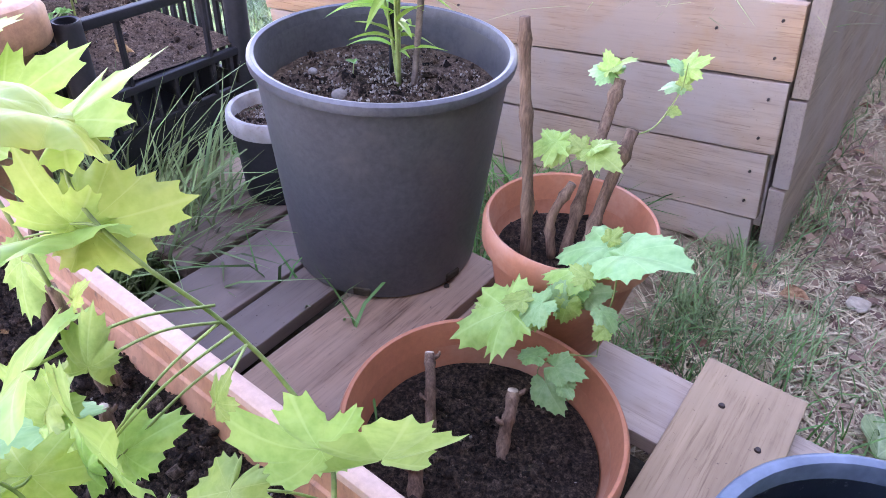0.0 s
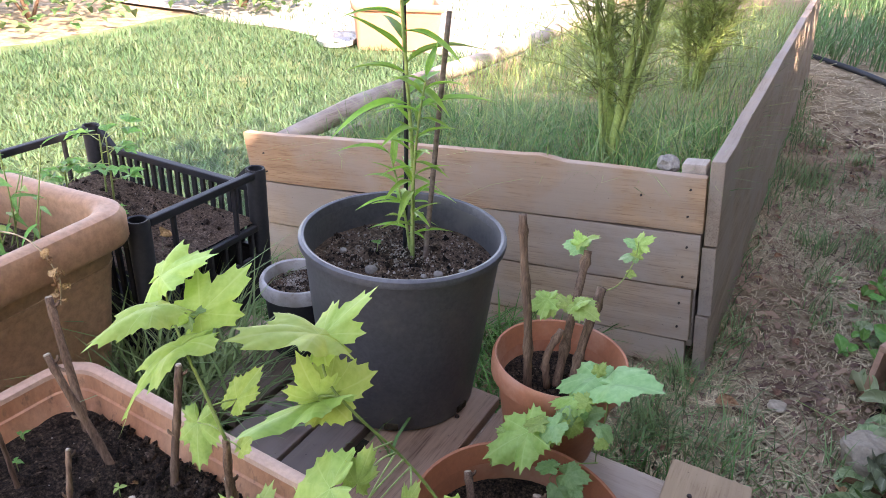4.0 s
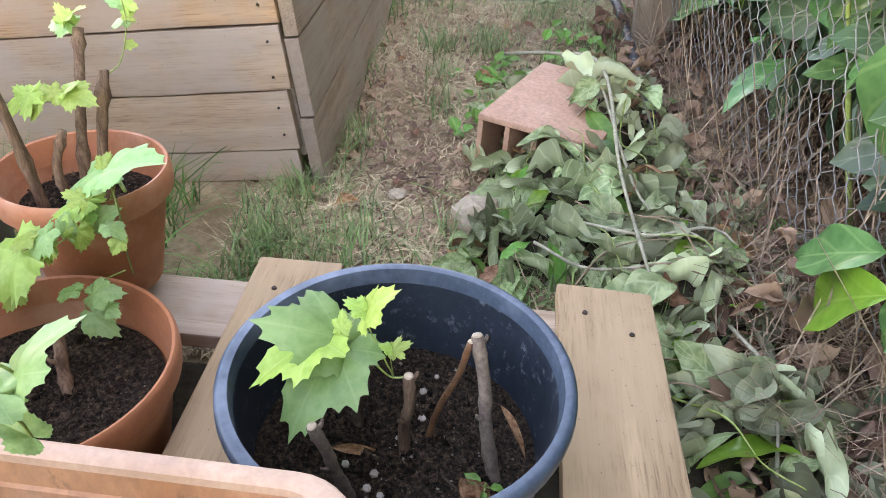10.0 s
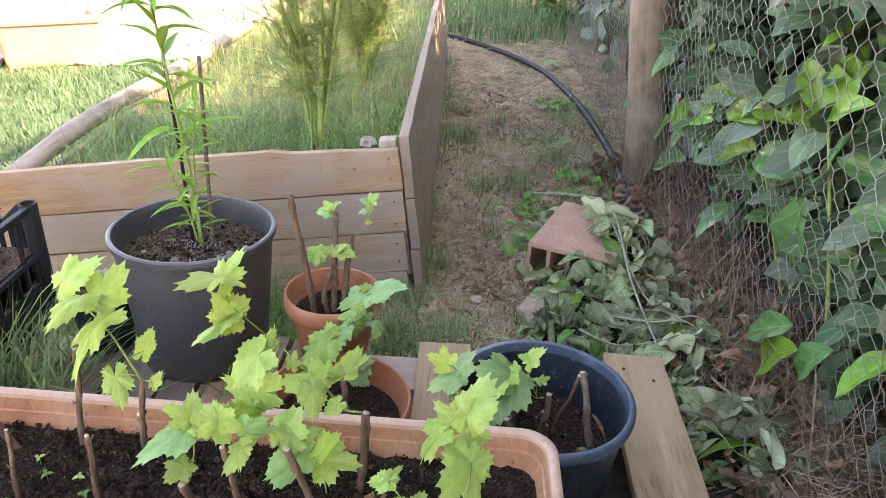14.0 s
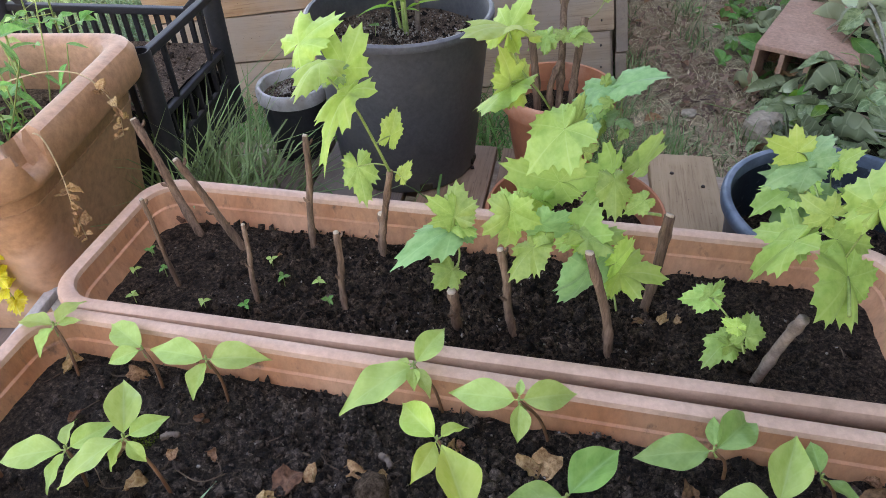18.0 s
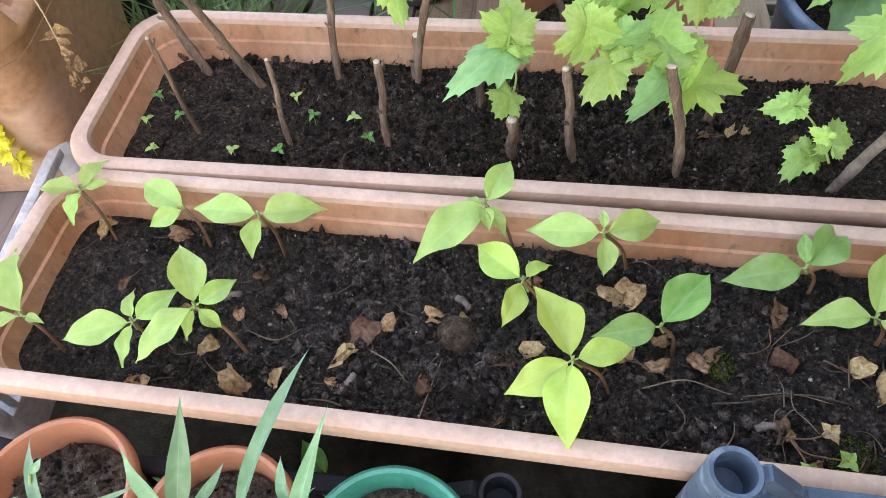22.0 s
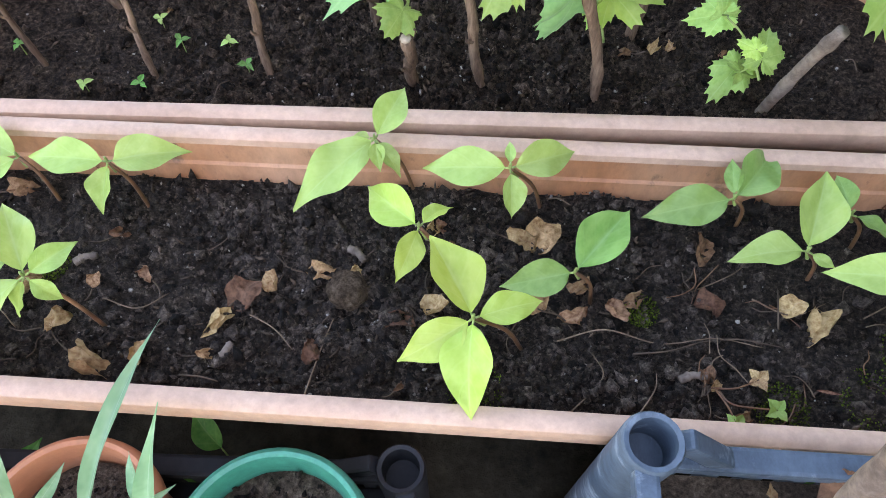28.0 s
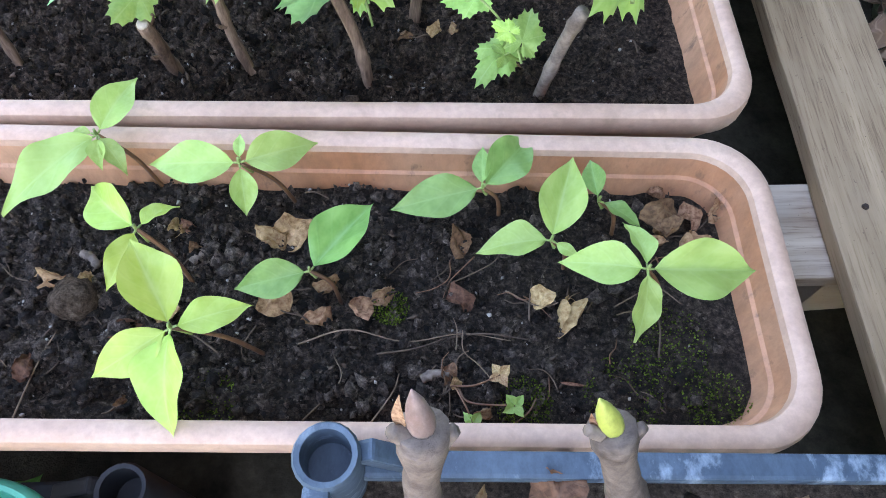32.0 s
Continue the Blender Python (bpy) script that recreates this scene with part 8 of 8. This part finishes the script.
for x, y, L, yaw, mt in ((0.795, 0.86, 0.115, 20, M_WILT), (0.755, 0.86, 0.10, -8, M_WILT), (0.80, 1.53, 0.075, 30, M_WILT), (1.05, 2.48, 0.11, 60, M_WILT), (0.985, 2.40, 0.08, 100, M_WILT), (1.0, 3.0, 0.09, 40, M_WILT), (1.10, 3.9, 0.14, 80, M_WILT), (0.87, 0.85, 0.09, 40, M_WILT)):
    fallen(x, y, L, yaw, mt, "pale grey-green fallen leaf lying on the path", 0.012, 18)
rngf = random.Random(8)
for i in range(46):
    x, y = rngf.uniform(0.5, 1.25), 0.8 + 2.2 * rngf.random() ** 1.4
    fallen(x, y, rngf.uniform(0.02, 0.05), rngf.uniform(0, 360), M_DRY, "small dry brown leaf fallen on the path", 0.006, 12)


def under_fence():
    rng = random.Random(29)
    kinds = CURL_SHAPES
    bits = []
    for i in range(1300):
        x, y = rng.uniform(1.14, 1.75), rng.uniform(0.2, 2.3)
        q = (x, y, ground_z(x, y) + rng.uniform(-0.005, 0.09) * (1 if x > 1.25 else 0.4))
        m = facing(q, heading(rng.uniform(0, 360), rng.uniform(-30, 40)), (rng.uniform(-0.7, 0.7), rng.uniform(-0.7, 0.7), 1), rng.uniform(0.03, 0.085))
        v, f, u = kinds[i % 5]
        bits.append((moved(v, m), f, u))
    tagged(joined("leaf_litter", bits, M_DRYS), "dry brown leaf litter heaped under the hedge", "leaf litter", kind="stuff")


under_fence()


# ---- laurel leaves that reach through the wire ----
def build_laurel():
    rng = random.Random(37)
    l = plant("laurel_branch", (1.45, 0.9, 0.1), "glossy laurel shoots with large leaves pushing through the wire", "laurel")
    named = (((1.309, 0.824, 0.512), (1.283, 0.842, 0.299), M_LAUREL), ((1.319, 1.124, 0.512), (1.304, 1.365, 0.426), M_LAURELY), ((1.319, 1.114, 0.511), (1.302, 0.873, 0.559), M_LAUREL),
             ((1.303, 1.073, 0.597), (1.292, 1.323, 0.581), M_LAURELY), ((1.324, 1.002, 0.615), (1.295, 1.202, 0.639), M_LAURELY), ((1.327, 1.475, 0.482), (1.295, 1.775, 0.458), M_LAURELY), ((1.327, 1.627, 0.304), (1.282, 1.889, 0.210), M_LAUREL),
             ((1.277, 0.628, 0.271), (1.249, 0.805, 0.120), M_LAURELY), ((1.279, 0.667, 0.301), (1.253, 0.829, 0.185), M_LAUREL), ((1.291, 0.547, 0.329), (1.263, 0.649, 0.192), M_LAUREL), ((1.308, 0.801, 0.672), (1.296, 0.819, 0.833), M_LAURELY),
             ((1.298, 0.821, 0.673), (1.283, 0.950, 0.776), M_LAURELY), ((1.298, 0.821, 0.673), (1.282, 0.710, 0.752), M_LAURELY), ((1.297, 0.842, 0.654), (1.277, 0.971, 0.677), M_LAURELY))
    for b, t, m in named:
        leaf(l, LAUREL_SHAPES, m, b, t, (-0.774, -0.380, 0.660))
    stem(l, [(1.494, 1.032, 0.016), (1.389, 1.077, 0.322), (1.320, 1.104, 0.526)], 0.006, 0.003, M_SHOOT, "branch", 7)
    stem(l, [(1.444, 0.732, 0.013), (1.372, 0.766, 0.368), (1.299, 0.821, 0.693)], 0.006, 0.003, M_SHOOT, "branch", 7)
    for i in range(120):
        y = 0.15 + 2.3 * rng.random()
        z = 0.22 + 0.95 * rng.random()
        x = 1.39 - 0.02 * (y - 1) - 0.125 * z + rng.uniform(0.03, 0.14)
        b = Vector((x, y, z + 0.06))
        d = heading(rng.uniform(190, 350), rng.uniform(-70, 20))
        leaf(l, LAUREL_SHAPES, M_LAUREL if rng.random() < 0.85 else M_LAURELY, b, b + d * rng.uniform(0.10, 0.19), (-1, rng.uniform(-0.6, 0.3), rng.uniform(0.1, 0.9)))


build_laurel()


# ---- shade-dark ground and weeds under the pallet and crates ----
# Sheet coloured dark for the deep shade under pallet and crates.
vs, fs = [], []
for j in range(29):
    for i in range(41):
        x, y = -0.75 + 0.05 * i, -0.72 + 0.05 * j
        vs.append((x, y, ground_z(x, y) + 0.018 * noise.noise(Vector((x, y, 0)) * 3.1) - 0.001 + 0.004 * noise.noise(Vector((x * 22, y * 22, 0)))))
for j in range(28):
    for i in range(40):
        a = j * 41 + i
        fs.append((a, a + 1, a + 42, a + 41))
tagged(attach("damp_earth", mesh_of("damp_earth", vs, fs, M_DARKFILL)), "ground sheet darkened for the shade under the pallet", "ground", kind="structure")
rgw = random.Random(55)
for i in range(26):
    x, y = rgw.uniform(-0.25, 0.95), rgw.uniform(-0.24, -0.17) if i % 2 else rgw.uniform(-0.6, -0.2)
    if 0.29 < x < 0.39 or i % 2:
        w = plant("shade_weed", (x, y, ground_z(x, y) - 0.01), "dark green weed growing in the gap beside the crates", "weed", "shade weeds")
        for k in range(7):
            b = Vector((x + rgw.gauss(0, 0.02), y + rgw.gauss(0, 0.012), rgw.uniform(0.02, 0.12)))
            stem(w, [(x, y, -0.01), b], 0.0012, 0.0008, M_SHOOT, "stem", 4)
            leaf(w, SEED_SHAPES, M_WEED, b, b + heading(rgw.uniform(0, 360), rgw.uniform(0, 40)) * rgw.uniform(0.03, 0.055))

# ---- far garden ----
vs, fs = [], []
for j in range(25):
    for i in range(31):
        x, y = -9 + 0.3 * i, 4.65 + 0.25 * j + 0.25 * noise.noise(Vector((i * 0.4, j * 0.1, 2)))
        vs.append((x, y, ground_z(x, y) + 0.018 * noise.noise(Vector((x, y, 0)) * 3.1) + 0.012))
for j in range(24):
    for i in range(30):
        a = j * 31 + i
        fs.append((a, a + 1, a + 32, a + 31))
tagged(attach("gravel_yard", mesh_of("gravel_yard", vs, fs, M_SANDY)), "pale sunlit dry gravel beyond the lawn", "ground", kind="structure")
build_square_planter(pose(-2.50, 4.72, ground_z(-2.50, 4.72), 0, 0, 38), "empty pinkish terracotta planter standing on the far lawn", 0.72, 0.40, 0.36, M_CLAY, 71, False, "far_planter")
build_square_planter(pose(-4.6, 8.0, ground_z(-4.6, 8.0), 0, 0, 10), "tan terracotta planter at the far edge of the lawn", 0.7, 0.5, 0.4, M_CLAYTAN, 72, False, "far_planter")
lid = thing("pot_saucer", pose(-2.88, 4.45, ground_z(-2.88, 4.45) + 0.02, 6, 0, 0), "pale round plastic saucer lying on the lawn", "saucer")
part("dish", lathe([(0.10, 0.0), (0.15, 0.012), (0.16, 0.05), (0.155, 0.052), (0.145, 0.018), (0.02, 0.012)], 32), M_WHITE, lid)
for i, (x, y, r, h) in enumerate(((-4.6, 5.2, 0.7, 0.8), (-3.0, 8.2, 0.9, 0.9), (-1.2, 8.8, 0.8, 0.8), (0.6, 8.6, 0.8, 1.1), (1.7, 7.2, 0.7, 1.4), (1.6, 5.6, 0.5, 0.9), (-5.5, 3.6, 0.9, 1.0))):
    sh = plant("garden_shrub", (x, y, ground_z(x, y)), "loose green shrub at the far side of the garden", "shrub", "garden shrubs")
    rg = random.Random(100 + i)
    bits = []
    for k in range(900):
        a, e, q = rg.uniform(0, 6.28), rg.random(), rg.random() ** 0.4
        p = Vector((r * q * math.cos(a) * (1 - 0.4 * e), r * q * math.sin(a) * (1 - 0.4 * e), 0.05 + h * e))
        v, f, u = SEED_SHAPES[k % 5]
        bits.append((moved(v, facing(p, heading(rg.uniform(0, 360), rg.uniform(-20, 60)), (0, 0, 1), rg.uniform(0.06, 0.14))), f, u))
    tagged(joined("foliage", bits, M_GRASSY, sh), kind="stuff")
    for k in range(5):
        d = heading(k * 72, 60)
        stem(sh, [(x, y, ground_z(x, y) - 0.02), Vector((x, y, ground_z(x, y))) + d * h * 0.5, Vector((x, y, ground_z(x, y))) + d * h * 0.85], 0.015, 0.006, M_BARK, "branch", 6)
post2 = thing("fence_post", pose(1.55, 4.4, ground_z(1.5, 4.4) - 0.03, 0, -8, 0), "round weathered wooden fence post", "fence post")
vs, fs = tube_arrays([(0.004 * math.sin(i), 0, i * 0.25) for i in range(9)], 0.06, 14)
attach("shaft", mesh_of("shaft", [v + noise.noise_vector(v * 9) * 0.006 for v in vs], fs, M_POST), post2)
